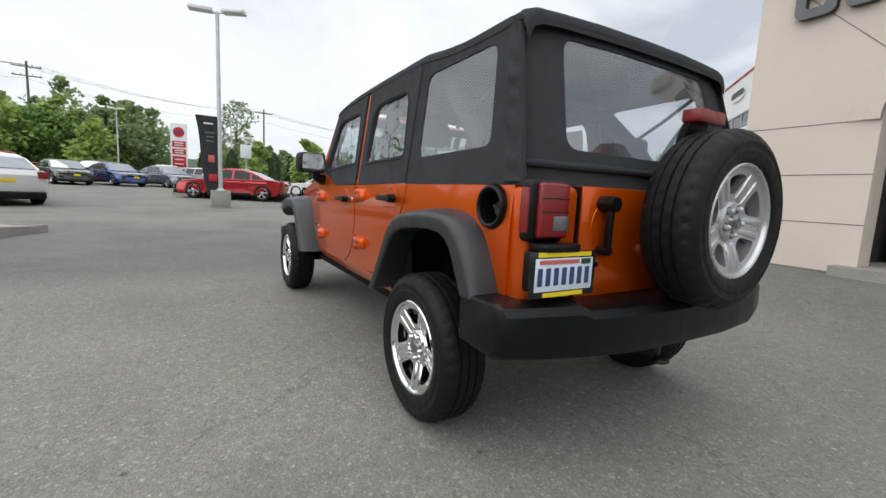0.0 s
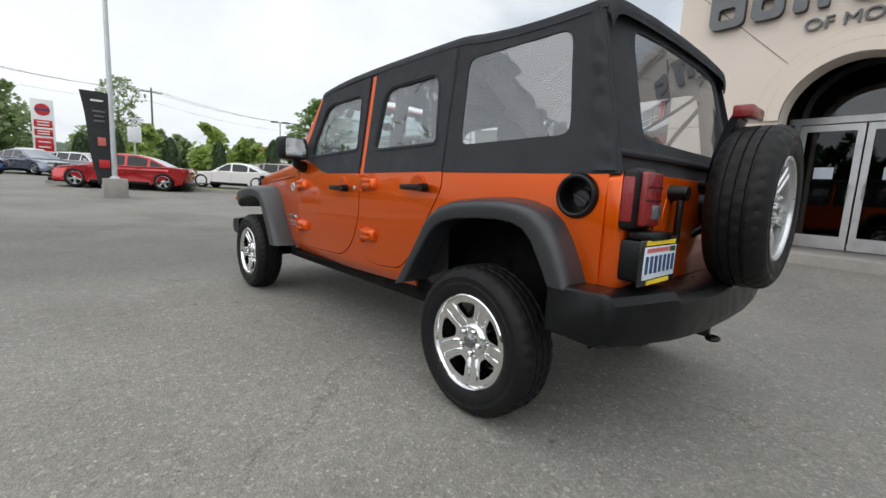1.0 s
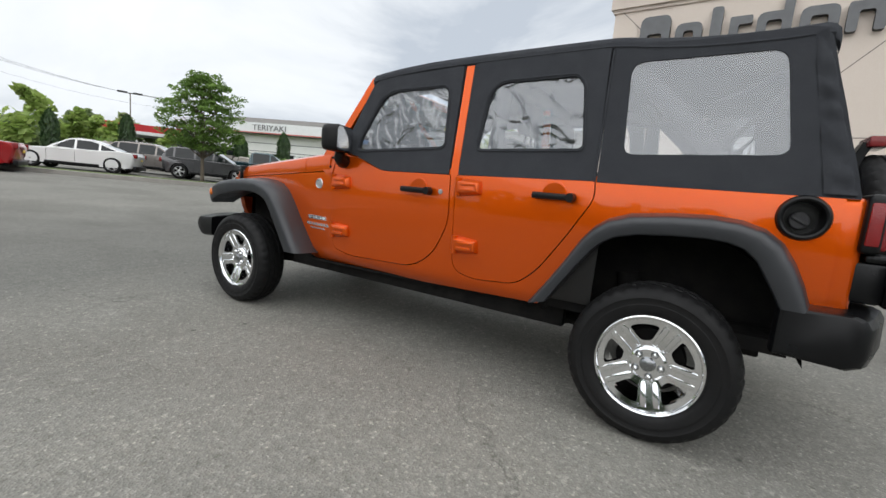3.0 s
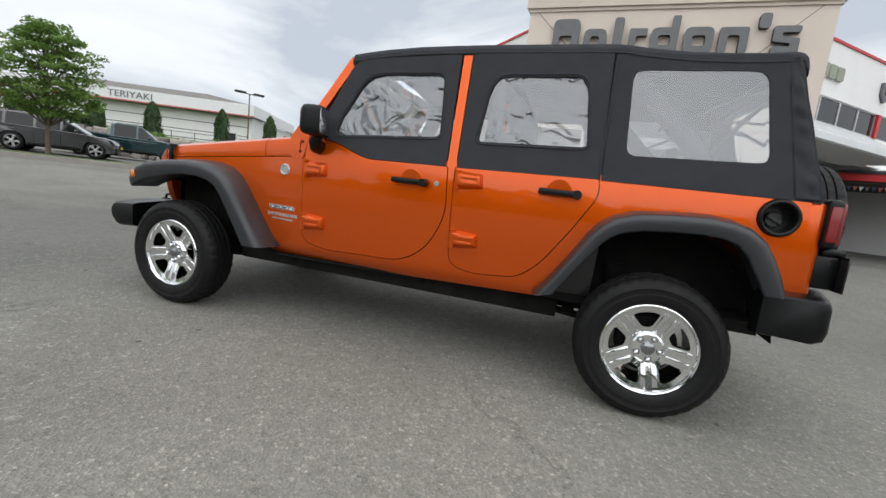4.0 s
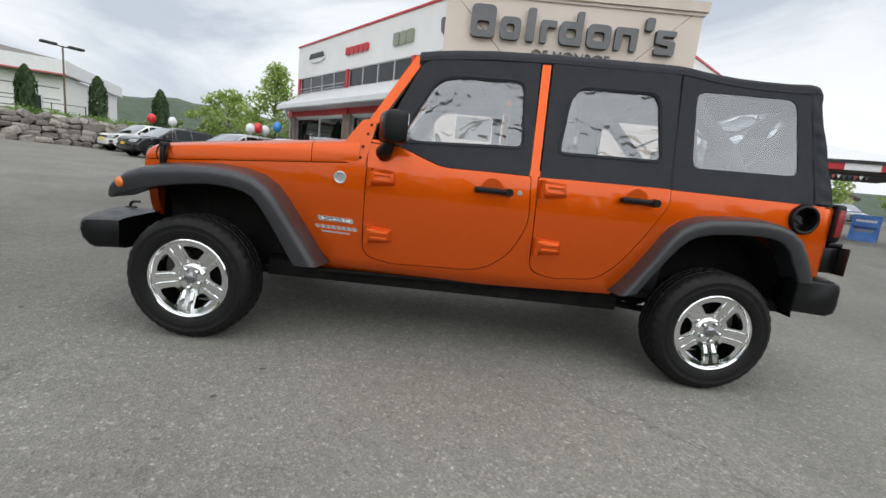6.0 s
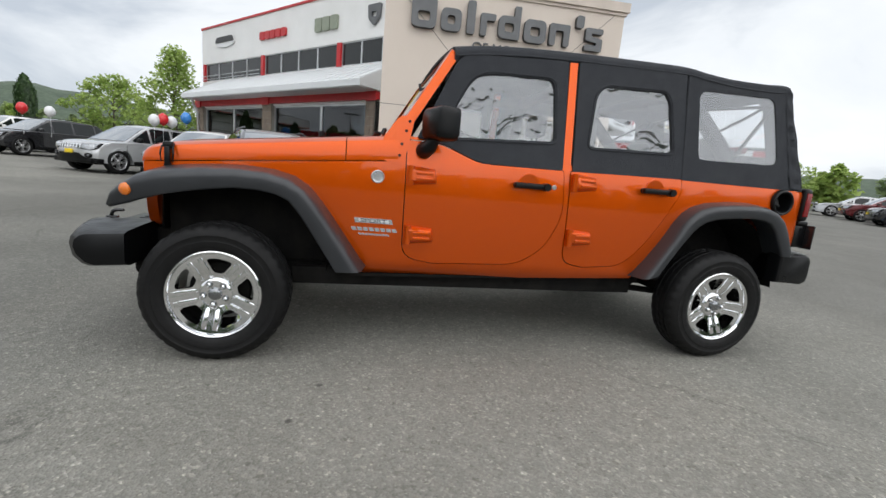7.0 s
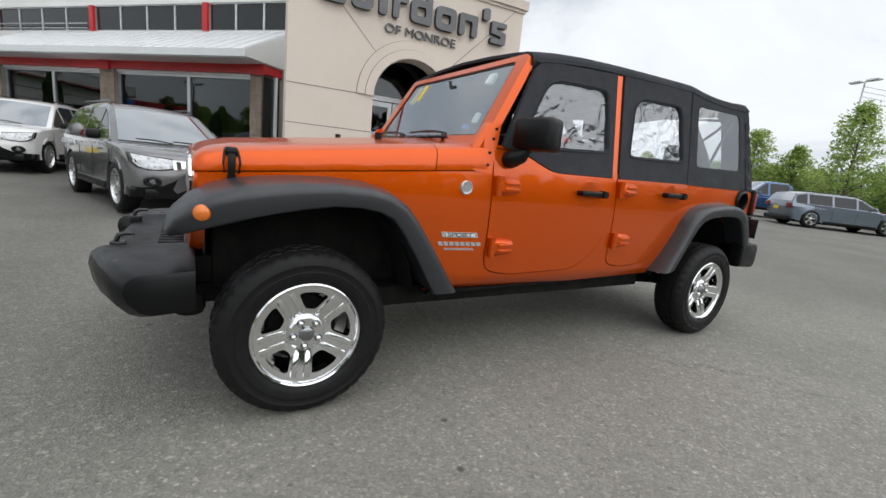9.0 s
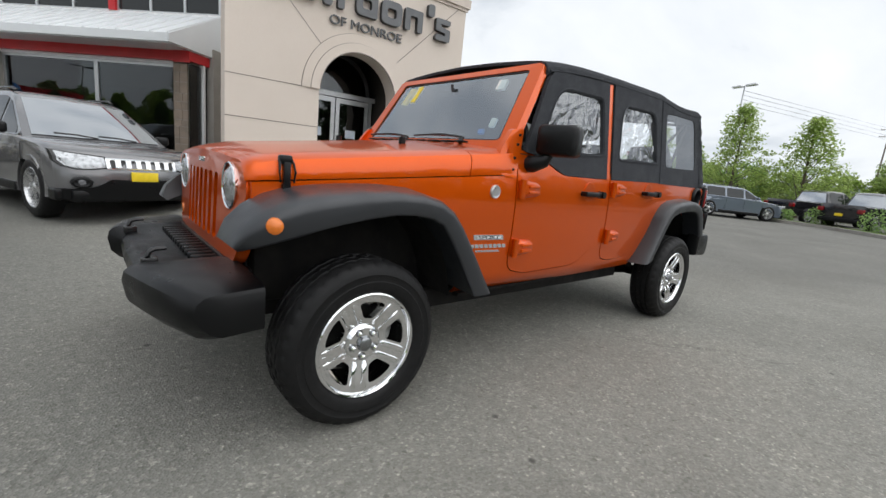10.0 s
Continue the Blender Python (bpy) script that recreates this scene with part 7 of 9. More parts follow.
def build_car(style, paint, label, m, group="parked cars", front="plain", plate_mat=None, grille_mat=None, near=False):
    s = STYLES[style]
    car = thing("parked_car", label, "pickup truck" if style == "pickup" else "car", group, m)
    W, fl = s["w"], s["floor"]
    wheel = BIG_WHEEL if s["big"] else SMALL_WHEEL
    wr = 0.375 if s["big"] else 0.33
    rear, nose = s["belt"][0][0], s["belt"][-1][0]
    # body: side outline with wheel openings, narrowed at its upper and end edges
    line = list(s["belt"])
    low = []
    for wy in sorted(s["wheels"], reverse=True):
        low += [(wy + wr + 0.06, fl)] + arc(wy, wr, wr + 0.06, 5, 175, 9) + [(wy - wr - 0.06, fl)]
    outline = line + [(nose - 0.1, fl)] + low + [(rear + 0.12, fl + 0.05)]

    def ring(x, inset):
        out = []
        for y, z in outline:
            k = inset
            yy = y - k * 0.9 * (1 if y > nose - 0.4 else -1 if y < rear + 0.4 else 0)
            zz = z - k * (0.55 if z > 0.75 else 0.0)
            out.append(Vector((x, yy, zz)))
        return out

    def bow(y):
        """The plan narrows towards nose and tail."""
        f = max(0.0, (abs(y) - 1.5) / 1.0)
        return 1.0 - 0.085 * min(1.2, f) ** 2

    def sweep(x, y):
        """The nose and the tail curve back towards the corners."""
        k = min(1.0, abs(x) / W) ** 3
        return -0.20 * k * ease(nose - 0.9, nose, y) + 0.12 * k * ease(rear + 0.6, rear, y)

    fronts = [p for p in line if p[0] > nose - 0.6]

    def face(x, z, out=0.0):
        """A point on the nose."""
        y = fronts[-1][0]
        for (y0, z0), (y1, z1) in zip(fronts, fronts[1:]):
            if z1 <= z <= z0:
                y = y0 + (y1 - y0) * (z - z0) / (z1 - z0)
        return Vector((x, y + 0.018 + 0.018 * ease(0.66, 0.76, z) + out + sweep(x, y), z))

    bm = bmesh.new()
    half = [(W, 0.055), (W - 0.025, 0.02), (W - 0.09, 0.0), (W * 0.74, -0.01), (W * 0.5, -0.016), (W * 0.25, -0.018)]
    slices = [(-x, i) for x, i in half] + [(0, -0.018)] + list(reversed(half))
    secs = []
    for x, inset in slices:
        sec = ring(x, inset)
        secs.append([Vector((p.x * bow(p.y), p.y + sweep(x, p.y), p.z)) for p in sec])
    rings = [[bm.verts.new(p) for p in sec] for sec in secs]
    n = len(outline)
    for a, b in zip(rings, rings[1:]):
        for k in range(n):
            bm.faces.new((a[k], a[(k + 1) % n], b[(k + 1) % n], b[k]))
    for r_ in (rings[0][::-1], rings[-1]):
        f = bm.faces.new(r_)
        bmesh.ops.triangulate(bm, faces=[f])
    part("body", bm, paint, car, smooth=38)
    # cabin in body colour, tapering to the roof, with the panes set into it
    house = s["house"]
    zb = min(z for _, z in house)
    zr = max(z for _, z in house)

    def taper(z, grow=0.0):
        return W * 0.955 - 0.36 * (z - zb) + grow

    def skin(sx, y, z, out=0.0):
        """A point of the cabin's skin: the ends bulge in plan, the roof is crowned."""
        q = 1 - sx * sx
        f = (zr - z) / (zr - zb)
        bulge = 0.12 * q * min(1.0, f * 2.0) * (1 if y > 0 else -0.6)
        return Vector((sx * taper(z), y + bulge + out * (0.6 if y > 0 else -0.6) * min(1.0, f * 3), z + 0.035 * q * (1 - f) + out * 0.8))

    base = [(house[0][0], zb - 0.12)] + smooth_line(house, 2) + [(house[-1][0], zb - 0.12)]
    bm = bmesh.new()
    loft(bm, [[skin(sx, y, z) - (Vector((0, 0, 0.02)) if abs(sx) == 1 and z > zr - 0.12 else Vector()) for y, z in base] for sx in (-1, -0.955, -0.85, -0.5, 0, 0.5, 0.85, 0.955, 1)])
    part("cabin", bm, paint, car, smooth=34)
    (ya, za), (yb, zb2) = house[-2], house[-1]
    (yc, zc2), (yd, zd) = house[0], house[1]
    for name, p0, p1 in (("windscreen", (yb, zb2), (ya, za)), ("rear_window", (yc, zc2), (yd, zd))):
        bm = bmesh.new()
        rows = []
        for k in (0.05, 0.35, 0.7, 0.95):
            y, z = p0[0] + (p1[0] - p0[0]) * k, p0[1] + (p1[1] - p0[1]) * k
            rows.append([skin(sx, y, z, 0.014) for sx in (-0.90, -0.75, -0.5, -0.25, 0, 0.25, 0.5, 0.75, 0.90)] + [skin(sx, y, z, -0.012) for sx in (0.90, -0.90)])
        loft(bm, rows)
        screen_ob = part(name, bm, M["screen_glass"], car, "tinted sloping glass", smooth=50)
        if name == "windscreen" and near:
            for x0 in (-0.45, 0.12):
                bm = bmesh.new()
                a_, b_ = skin(x0, yb + 0.01, zb2 + 0.02, 0.03), skin(x0 + 0.55, yb - 0.03, zb2 + 0.05, 0.03)
                tube(bm, [a_, a_.lerp(b_, 0.5) + Vector((0, 0, 0.012)), b_], 0.012, 6)
                part("wiper", bm, M["gloss_black"], screen_ob)

    def head(y):
        for (y0, z0), (y1, z1) in zip(house, house[1:]):
            if y0 <= y <= y1:
                return z0 + (z1 - z0) * (y - y0) / (y1 - y0)
        return zb

    cuts = [house[0][0] + 0.10] + list(s["posts"]) + [house[-1][0] - 0.06]
    for sx in (-1, 1):
        for y0, y1 in zip(cuts, cuts[1:]):
            line_ = [(y0 + 0.045 + (y1 - y0 - 0.09) * i / 12) for i in range(13)]
            lo = zb + 0.035
            ups = [(y, min(head(y) - 0.055, zr - 0.085)) for y in line_]
            ups = [(y, z) for y, z in ups if z > lo + 0.02]
            if len(ups) < 3:
                continue
            poly = rounded([(ups[0][0], lo)] + ups + [(ups[-1][0], lo)], 0.02, 2)
            bm = bmesh.new()
            plate(bm, poly, [], lambda y, z, d: Vector((sx * (taper(z) + 0.004 - d), y, z)), 0.015)
            part("side_window", bm, M["car_glass"], car, "dark side window")
        # door shut lines, sill cladding
        for py in s["posts"][1:] + (house[-1][0] + 0.02,) if len(s["posts"]) > 1 else s["posts"]:
            bm = bmesh.new()
            box(bm, (sx * (W + 0.001) - 0.003, py - 0.005, fl + 0.14), (sx * (W + 0.001) + 0.003, py + 0.005, zb - 0.09))
            part("door_gap", bm, M["gloss_black"], car)
        bm = bmesh.new()
        box(bm, (sx * (W - 0.01) - 0.03, s["wheels"][0] + wr + 0.10, fl - 0.01), (sx * (W - 0.01) + 0.03, s["wheels"][1] - wr - 0.10, fl + 0.11), 0.02)
        part("sill_cladding", bm, M["plastic"], car)
    y_r, y_f = house[1][0], house[-2][0]
    for sx in (-1, 1):
        for py in (s["posts"][-1] + 0.42, s["posts"][0] + 0.35)[: 2 if len(s["posts"]) > 1 else 1]:
            bm = bmesh.new()
            box(bm, (sx * W - 0.02, py - 0.09, 0.86), (sx * W + 0.02, py + 0.09, 0.89), 0.008)
            part("door_handle", bm, paint, car)
        bm = bmesh.new()
        my = s["house"][-1][0] - 0.35
        box(bm, (sx * (W + 0.09) - 0.09, my - 0.06, zb + 0.02), (sx * (W + 0.09) + 0.09, my + 0.06, zb + 0.16), 0.04, 3)
        part("door_mirror", bm, M["plastic"] if front == "slots" else paint, car)
        bm = bmesh.new()
        hz = 0.70 if style != "pickup" else 0.86
        if style == "suv":
            # lamp that wraps round the corner of the nose
            shape = ((0.47, 0.705, 0.822), (0.62, 0.682, 0.836), (0.77, 0.678, 0.85), (0.88, 0.705, 0.862), (0.94, 0.765, 0.872))

            def lens(bm_, grow, lift):
                secs = []
                for x, z0, z1 in shape:
                    x, z0, z1 = x + grow * (x - 0.7), z0 - grow * 0.1, z1 + grow * 0.1
                    secs.append([face(sx * W * x, z, o + lift) for z, o in ((z0, -0.06), (z0, 0.008), ((z0 + z1) / 2, 0.014), (z1, 0.010), (z1, -0.06))])
                loft(bm_, secs)

            lens(bm, 0.0, 0.0)
            surround = bmesh.new()
            lens(surround, 0.13, -0.006)
            part("lamp_surround", surround, M["gloss_black"], car)
        else:
            box(bm, (-0.19, -0.12, 0.0), (0.19, 0.05, 0.15), 0.03, 3, m=Matrix.Translation((sx * W * 0.69, nose - 0.055, hz - 0.02)) @ Matrix.Rotation(-sx * 0.28, 4, "Z"))
        part("headlamp", bm, M["lamp_glass"], car, "clear headlamp")
        bm = bmesh.new()
        zt = 0.92 if style != "pickup" else 0.98
        box(bm, (sx * W * 0.78 - 0.12, rear - 0.045, zt - 0.14), (sx * W * 0.78 + 0.12, rear + 0.12, zt + 0.05), 0.02, 3)
        part("tail_lamp", bm, M["red_lens"], car, "red tail lamp")
    # grille and bumpers
    if front == "slots":
        slots = []
        for i in range(7):
            x = -W * 0.385 + i * W * 0.77 / 6
            slots.append(rounded([(x - 0.027, 0.70), (x - 0.029, 0.803), (x + 0.029, 0.803), (x + 0.027, 0.70)], 0.014, 2))
        bm = bmesh.new()
        bar = lambda x, z, d: face(x, z, 0.014 - d)
        plate(bm, rounded([(-W * 0.46, 0.682), (-W * 0.465, 0.822), (W * 0.465, 0.822), (W * 0.46, 0.682)], 0.02, 2), slots, bar, 0.03)
        grille = part("grille", bm, grille_mat or M["chrome_paint"], car, "pale grille with seven dark slots")
        bm = bmesh.new()
        plate(bm, [(-W * 0.45, 0.69), (-W * 0.45, 0.809), (W * 0.45, 0.809), (W * 0.45, 0.69)], [], lambda x, z, d: bar(x, z, d + 0.010), 0.012)
        part("grille_back", bm, M["gloss_black"], grille)
        # air intake, drawn out to the corners in black for the bumper's shade
        bm = bmesh.new()
        rows = []
        for i in range(19):
            x = W * 0.93 * (i / 9 - 1)
            k = abs(x) / W
            z1 = 0.56 if k < 0.46 else 0.56 - 0.10 * ease(0.46, 0.56, k) - 0.03 * ease(0.56, 0.85, k)
            rows.append([face(x, 0.30, 0.012), face(x, 0.40, 0.014), face(x, (0.40 + z1) / 2, 0.014), face(x, z1, 0.012), face(x, z1, -0.03), face(x, 0.30, -0.03)])
        loft(bm, rows)
        part("lower_grille", bm, M["plastic"], car, "black lower air intake with the bumper's shade at its corners")
        # black blocks added for the shade below the bumper's corners
        for sx in (-1, 1):
            bm = bmesh.new()
            box(bm, (sx * W * 0.945 - 0.045, 1.83, 0.29), (sx * W * 0.945 + 0.045, 2.06, 0.43), 0.03, 3)
            part("bumper_lip", bm, M["plastic"], car)
    else:
        bm = bmesh.new()
        box(bm, (-W * 0.47, nose - 0.10, 0.66), (W * 0.47, nose + 0.018, 0.80), 0.02)
        grille = part("grille", bm, M["gloss_black"], car)
        bm = bmesh.new()
        box(bm, (-W * 0.47, nose - 0.05, 0.724), (W * 0.47, nose + 0.026, 0.738), 0.004)
        part("grille_bar", bm, M["chrome"], grille)
    for name, y0, y1, top_ in (("front_skirt", nose - 0.16, nose - 0.02, 0.12), ("rear_skirt", rear - 0.02, rear + 0.12, 0.16)):
        bm = bmesh.new()
        box(bm, (-W * 0.84, y0, fl - 0.03), (W * 0.84, y1, fl + top_), 0.03)
        part(name, bm, M["plastic"], car)
    for sx in (-1, 1):
        bm = bmesh.new()
        turn = Matrix.Translation(face(sx * W * 0.73, 0.51)) @ Matrix.Rotation(math.pi / -2 + sx * -0.30, 4, "Z")
        lathe(bm, [(0.001, 0.006), (0.05, 0.006), (0.062, 0.016), (0.085, 0.010), (0.09, -0.03)], 18, m=turn @ Matrix.Diagonal((1, 1.25, 0.8, 1)))
        fog = part("fog_lamp_recess", bm, M["plastic"], car)
        bm = bmesh.new()
        lathe(bm, [(0.001, 0.016), (0.03, 0.014), (0.042, 0.004)], 14, m=turn)
        part("fog_lamp", bm, M["clear_lens"], fog)
    for y, k in ((nose + 0.055, 0.60), (rear - 0.045, 0.72)):
        bm = bmesh.new()
        box(bm, (-0.16, y - 0.01, k - 0.06), (0.16, y + 0.01, k + 0.06), 0.004)
        part("dealer_plate", bm, M["yellow"] if plate_mat is None else plate_mat, car, "plain yellow dealer plate")
    bm = bmesh.new()
    box(bm, (-W * 0.82, rear + 0.2, fl - 0.05), (W * 0.82, nose - 0.2, fl + 0.25))
    part("underbody", bm, M["under"], car)
    if style == "pickup":
        bm = bmesh.new()
        box(bm, (-W * 0.80, -2.75, 1.10), (W * 0.80, -0.78, 1.195))
        part("bed_cover", bm, M["plastic"], car)
    if style in ("suv", "wagon"):
        for sx in (-1, 1):
            bm = bmesh.new()
            tube(bm, [(sx * (taper(zr) - 0.06), y_r + 0.2, zr - 0.01), (sx * (taper(zr) - 0.06), y_r + 0.3, zr + 0.04), (sx * (taper(zr) - 0.06), y_f - 0.35, zr + 0.04), (sx * (taper(zr) - 0.06), y_f - 0.2, zr)], 0.016, 6)
            part("roof_rail", bm, M["gloss_black"], car)
    for wy in s["wheels"]:
        for sx in (-1, 1):
            turn = Matrix.Rotation(0 if sx < 0 else math.pi, 4, "Z") @ Matrix.Rotation(0.4 + wy, 4, "X")
            put_wheel(wheel, car, Matrix.Translation((sx * (W - 0.12), wy, wr)) @ turn)
    return car


def park(style, color, label, x, y, heading, scale=1.0, **kw):
    """heading: degrees from +y, to the left."""
    key = {"silver": (0.50, 0.51, 0.52), "white": (0.74, 0.74, 0.73), "grey": (0.075, 0.075, 0.079), "graphite": (0.15, 0.15, 0.155), "black": (0.012, 0.012, 0.014), "red": (0.40, 0.008, 0.012), "blue": (0.015, 0.05, 0.20), "maroon": (0.13, 0.012, 0.016), "steel": (0.155, 0.185, 0.23), "teal": (0.012, 0.045, 0.055), "truck_blue": (0.03, 0.10, 0.24), "taupe": (0.20, 0.18, 0.165)}[color]
    a = radians(heading)
    fx, fy = -math.sin(a), math.cos(a)
    z0, z1 = ground_z(x - 1.4 * fx, y - 1.4 * fy), ground_z(x + 1.4 * fx, y + 1.4 * fy)
    pitch = math.degrees(math.atan2(z1 - z0, 2.8))
    return build_car(style, car_paint(color, key, 0.1 if color in ("white", "black") else 0.45), label, pose(x, y, (z0 + z1) / 2, pitch, 0, heading) @ Matrix.Scale(scale, 4), **kw)


park("suv", "graphite", "dark grey compact off-roader parked nose out by the showroom", 6.26, 3.86, 110, scale=0.94, front="slots", near=True)
park("suv", "white", "white compact off-roader with a yellow dealer plate", 12.08, 6.76, 82, front="slots", grille_mat=M["lamp_white"], near=True)
park("suv", "silver", "silver compact off-roader parked before the showroom", 14.11, 9.62, 62, front="slots")
park("suv", "black", "black station wagon parked beyond the silver one", 19.6, 15.6, 62)
park("suv", "white", "white car half hidden behind the black wagon", 22.4, 18.8, 65)
park("sedan", "white", "white sports sedan seen from its tail", -7.0, 16.3, 28)
park("sedan", "red", "red sports sedan with dark wheels beside the lamp post", 0.25, 21.5, 66)
park("coupe", "white", "white coupe beside the grass strip", 5.6, 25.0, 52)
park("suv", "taupe", "grey-brown off-roader behind the grass strip", 9.4, 26.2, 226)
park("suv", "grey", "dark grey off-roader behind the small tree", 10.3, 22.4, 228)
park("pickup", "teal", "dark green pickup parked by the stone wall", 14.2, 23.6, 230)
park("wagon", "steel", "blue-grey long-roofed wagon at the lot's edge", 5.1, -21.3, 143)
park("pickup", "truck_blue", "blue pickup at the lot's edge", 8.6, -23.2, 320)
park("suv", "black", "black off-roader beside the blue pickup", 13.2, -26.2, 318)
park("suv", "maroon", "dark red off-roader at the lot's edge", 16.0, -28.2, 318)
park("sedan", "silver", "silver car at the lot's far edge", 18.8, -30.2, 312)
park("pickup", "black", "black pickup behind the planted strip", 2.5, -28.2, 150)
park("pickup", "black", "black pickup behind the low shrubs", 0.0, -25.4, 160)
park("pickup", "black", "black pickup at the end of the strip", -4.6, -26.2, 196)
for col, lab, x, y, h, st in (("black", "black sedan in the far row", -8.4, 33.6, 205, "sedan"), ("blue", "blue sedan in the far row", -5.9, 34.6, 212, "sedan"), ("steel", "grey sedan in the far row", -3.0, 35.0, 214, "sedan"), ("silver", "silver wagon in the far row", -0.2, 35.6, 216, "wagon"), ("red", "red pickup in the back row", -13.2, 41.0, 150, "pickup"), ("maroon", "maroon off-roader in the back row", -8.0, 41.5, 160, "suv"), ("white", "white off-roader in the back row", -3.4, 43.0, 170, "suv"), ("silver", "silver off-roader in the back row", 1.6, 42.0, 190, "suv"), ("black", "black sedan at the row's end", -12.0, 33.0, 200, "sedan")):
    park(st, col, lab, x, y, h)
for col, lab, x, y, h, st in (("silver", "silver off-roader beneath the canopy", 20.5, -13.2, 120, "suv"), ("black", "black off-roader beneath the canopy", 24.0, -15.5, 120, "suv"), ("black", "black car near the far house", 31.0, -25.0, 80, "sedan"), ("steel", "grey car near the far house", 30.0, -29.5, 80, "sedan")):
    park(st, col, lab, x, y, h)

# ---- lamp posts, signs, poles ----


def lamp_post(x, y, h, heads, label, plinth=True, dark=False, head=0.38):
    g = ground_z(x, y)
    ob = thing("street_lamp", label, "street lamp", "lamp posts", pose(x, y, g))
    if plinth:
        bm = bmesh.new()
        box(bm, (-0.32, -0.32, -0.1), (0.32, 0.32, 0.60), 0.03)
        part("plinth", bm, M["concrete"], ob, "square concrete plinth")
    bm = bmesh.new()
    rod(bm, (0, 0, 0.55 if plinth else -0.1), (0, 0, h), 0.085 if plinth else 0.06, 0.06 if plinth else 0.045, 14)
    rod(bm, (0, 0, 0.58), (0, 0, 0.66), 0.16, 0.12, 14)
    part("post", bm, M["wood_pole"] if dark else M["galv"], ob)
    for dx, dy in heads:
        bm = bmesh.new()
        tube(bm, [(0, 0, h - 0.06), (dx * 0.5, dy * 0.5, h)], 0.035, 8)
        a = math.atan2(dy, dx)
        box(bm, (-head, -head * 0.5, -0.07), (head, head * 0.5, 0.07), 0.04, 3, m=Matrix.Translation((dx, dy, h + 0.02)) @ Matrix.Rotation(a, 4, "Z"))
        part("lamp_head", bm, M["trim"] if dark else M["lamp_white"], ob, "flat rectangular lamp head")
    return ob


lamp_post(-0.70, 16.0, 6.75, ((-0.5, 0.1), (0.5, -0.27)), "white twin-headed lot lamp on a square concrete plinth")
lamp_post(-6.6, 43.0, 5.9, ((-0.32, 0), (0.32, 0)), "white twin-headed lamp far across the lot", plinth=False, head=0.24)
lamp_post(2.2, 48.0, 7.3, ((-0.6, 0), (0.6, 0)), "grey twin-headed lamp by the road", plinth=False)
lamp_post(9.4, -34.4, 9.0, ((-0.5, 0.2), (0.5, -0.2)), "grey twin-headed lamp beyond the parked cars", plinth=False)
lamp_post(16.8, 47.0, 6.4, ((-0.55, 0.2), (0.55, -0.2)), "dark twin-headed lamp near the filling station", plinth=False, dark=True)
lamp_post(24.2, 24.8, 5.6, ((-0.55, 0.35), (0.55, -0.35)), "dark twin-headed lamp beside the restaurant", plinth=False, dark=True)


def build_banner():
    ob = thing("feather_banner", "black cloth banner on the lamp post", "banner", m=pose(-0.70, 15.95, ground_z(-0.70, 16.0)) @ Matrix.Scale(0.9, 4))
    bm = bmesh.new()
    secs = []
    for i in range(14):
        k = i / 13
        z = 3.55 - 3.1 * k
        w = 0.62 - 0.20 * k
        x1 = -0.06
        lean = -0.30 * (1 - k) + 0.06 * math.sin(k * 7)
        secs.append([Vector((x1 - w + lean * 0.5, -0.02 + 0.05 * math.sin(k * 6), z)), Vector((x1 - w * 0.5 + lean * 0.25, -0.04, z)), Vector((x1, 0.0, z)), Vector((x1, 0.006, z)), Vector((x1 - w + lean * 0.5, -0.014 + 0.05 * math.sin(k * 6), z))])
    loft(bm, secs)
    cloth = part("cloth", bm, M["banner"], ob)
    for z, w, x, mm in ((3.25, 0.34, -0.38, "lamp_white"), (2.90, 0.36, -0.34, "sign"), (2.74, 0.26, -0.34, "sign"), (2.58, 0.30, -0.34, "sign"), (1.9, 0.22, -0.3, "pale_red"), (1.15, 0.30, -0.26, "red")):
        bm = bmesh.new()
        hh = 0.03 if z > 2 else 0.14
        box(bm, (x - w / 2, -0.075, z - hh), (x + w / 2, -0.068, z + hh), 0.004)
        part("print_bar", bm, M[mm], cloth)
    return ob


build_banner()


def build_pylon_sign():
    x, y = -2.5, 58.2
    g = ground_z(x, y)
    ob = thing("pylon_sign", "tall white and red roadside price sign", "sign", m=pose(x, y, g))
    bm = bmesh.new()
    box(bm, (-0.85, -0.2, 0.0), (0.85, 0.2, 6.6), 0.05)
    body = part("sign_body", bm, M["lamp_white"], ob)
    bm = bmesh.new()
    lathe(bm, [(0.001, 0.24), (0.55, 0.24), (0.58, 0.21)], 24, m=Matrix.Translation((0, 0, 5.6)) @ Matrix.Rotation(math.pi / 2, 4, "Z"))
    disc = part("round_emblem", bm, M["red"], ob)
    bm = bmesh.new()
    box(bm, (-0.52, -0.262, 5.5), (0.52, -0.245, 5.7), 0.01)
    part("emblem_bar", bm, M["ink"], disc)
    for z0, z1 in ((3.9, 4.6), (3.05, 3.7), (1.6, 2.85)):
        bm = bmesh.new()
        box(bm, (-0.68, -0.225, z0), (0.68, -0.205, z1), 0.01)
        panel = part("price_panel", bm, M["red"], ob)
        for k in range(2):
            bm = bmesh.new()
            zc = z0 + (z1 - z0) * (0.3 + 0.4 * k)
            box(bm, (-0.45, -0.24, zc - 0.06), (0.45, -0.228, zc + 0.06), 0.005)
            part("price_bar", bm, M["lamp_white"], panel)


build_pylon_sign()


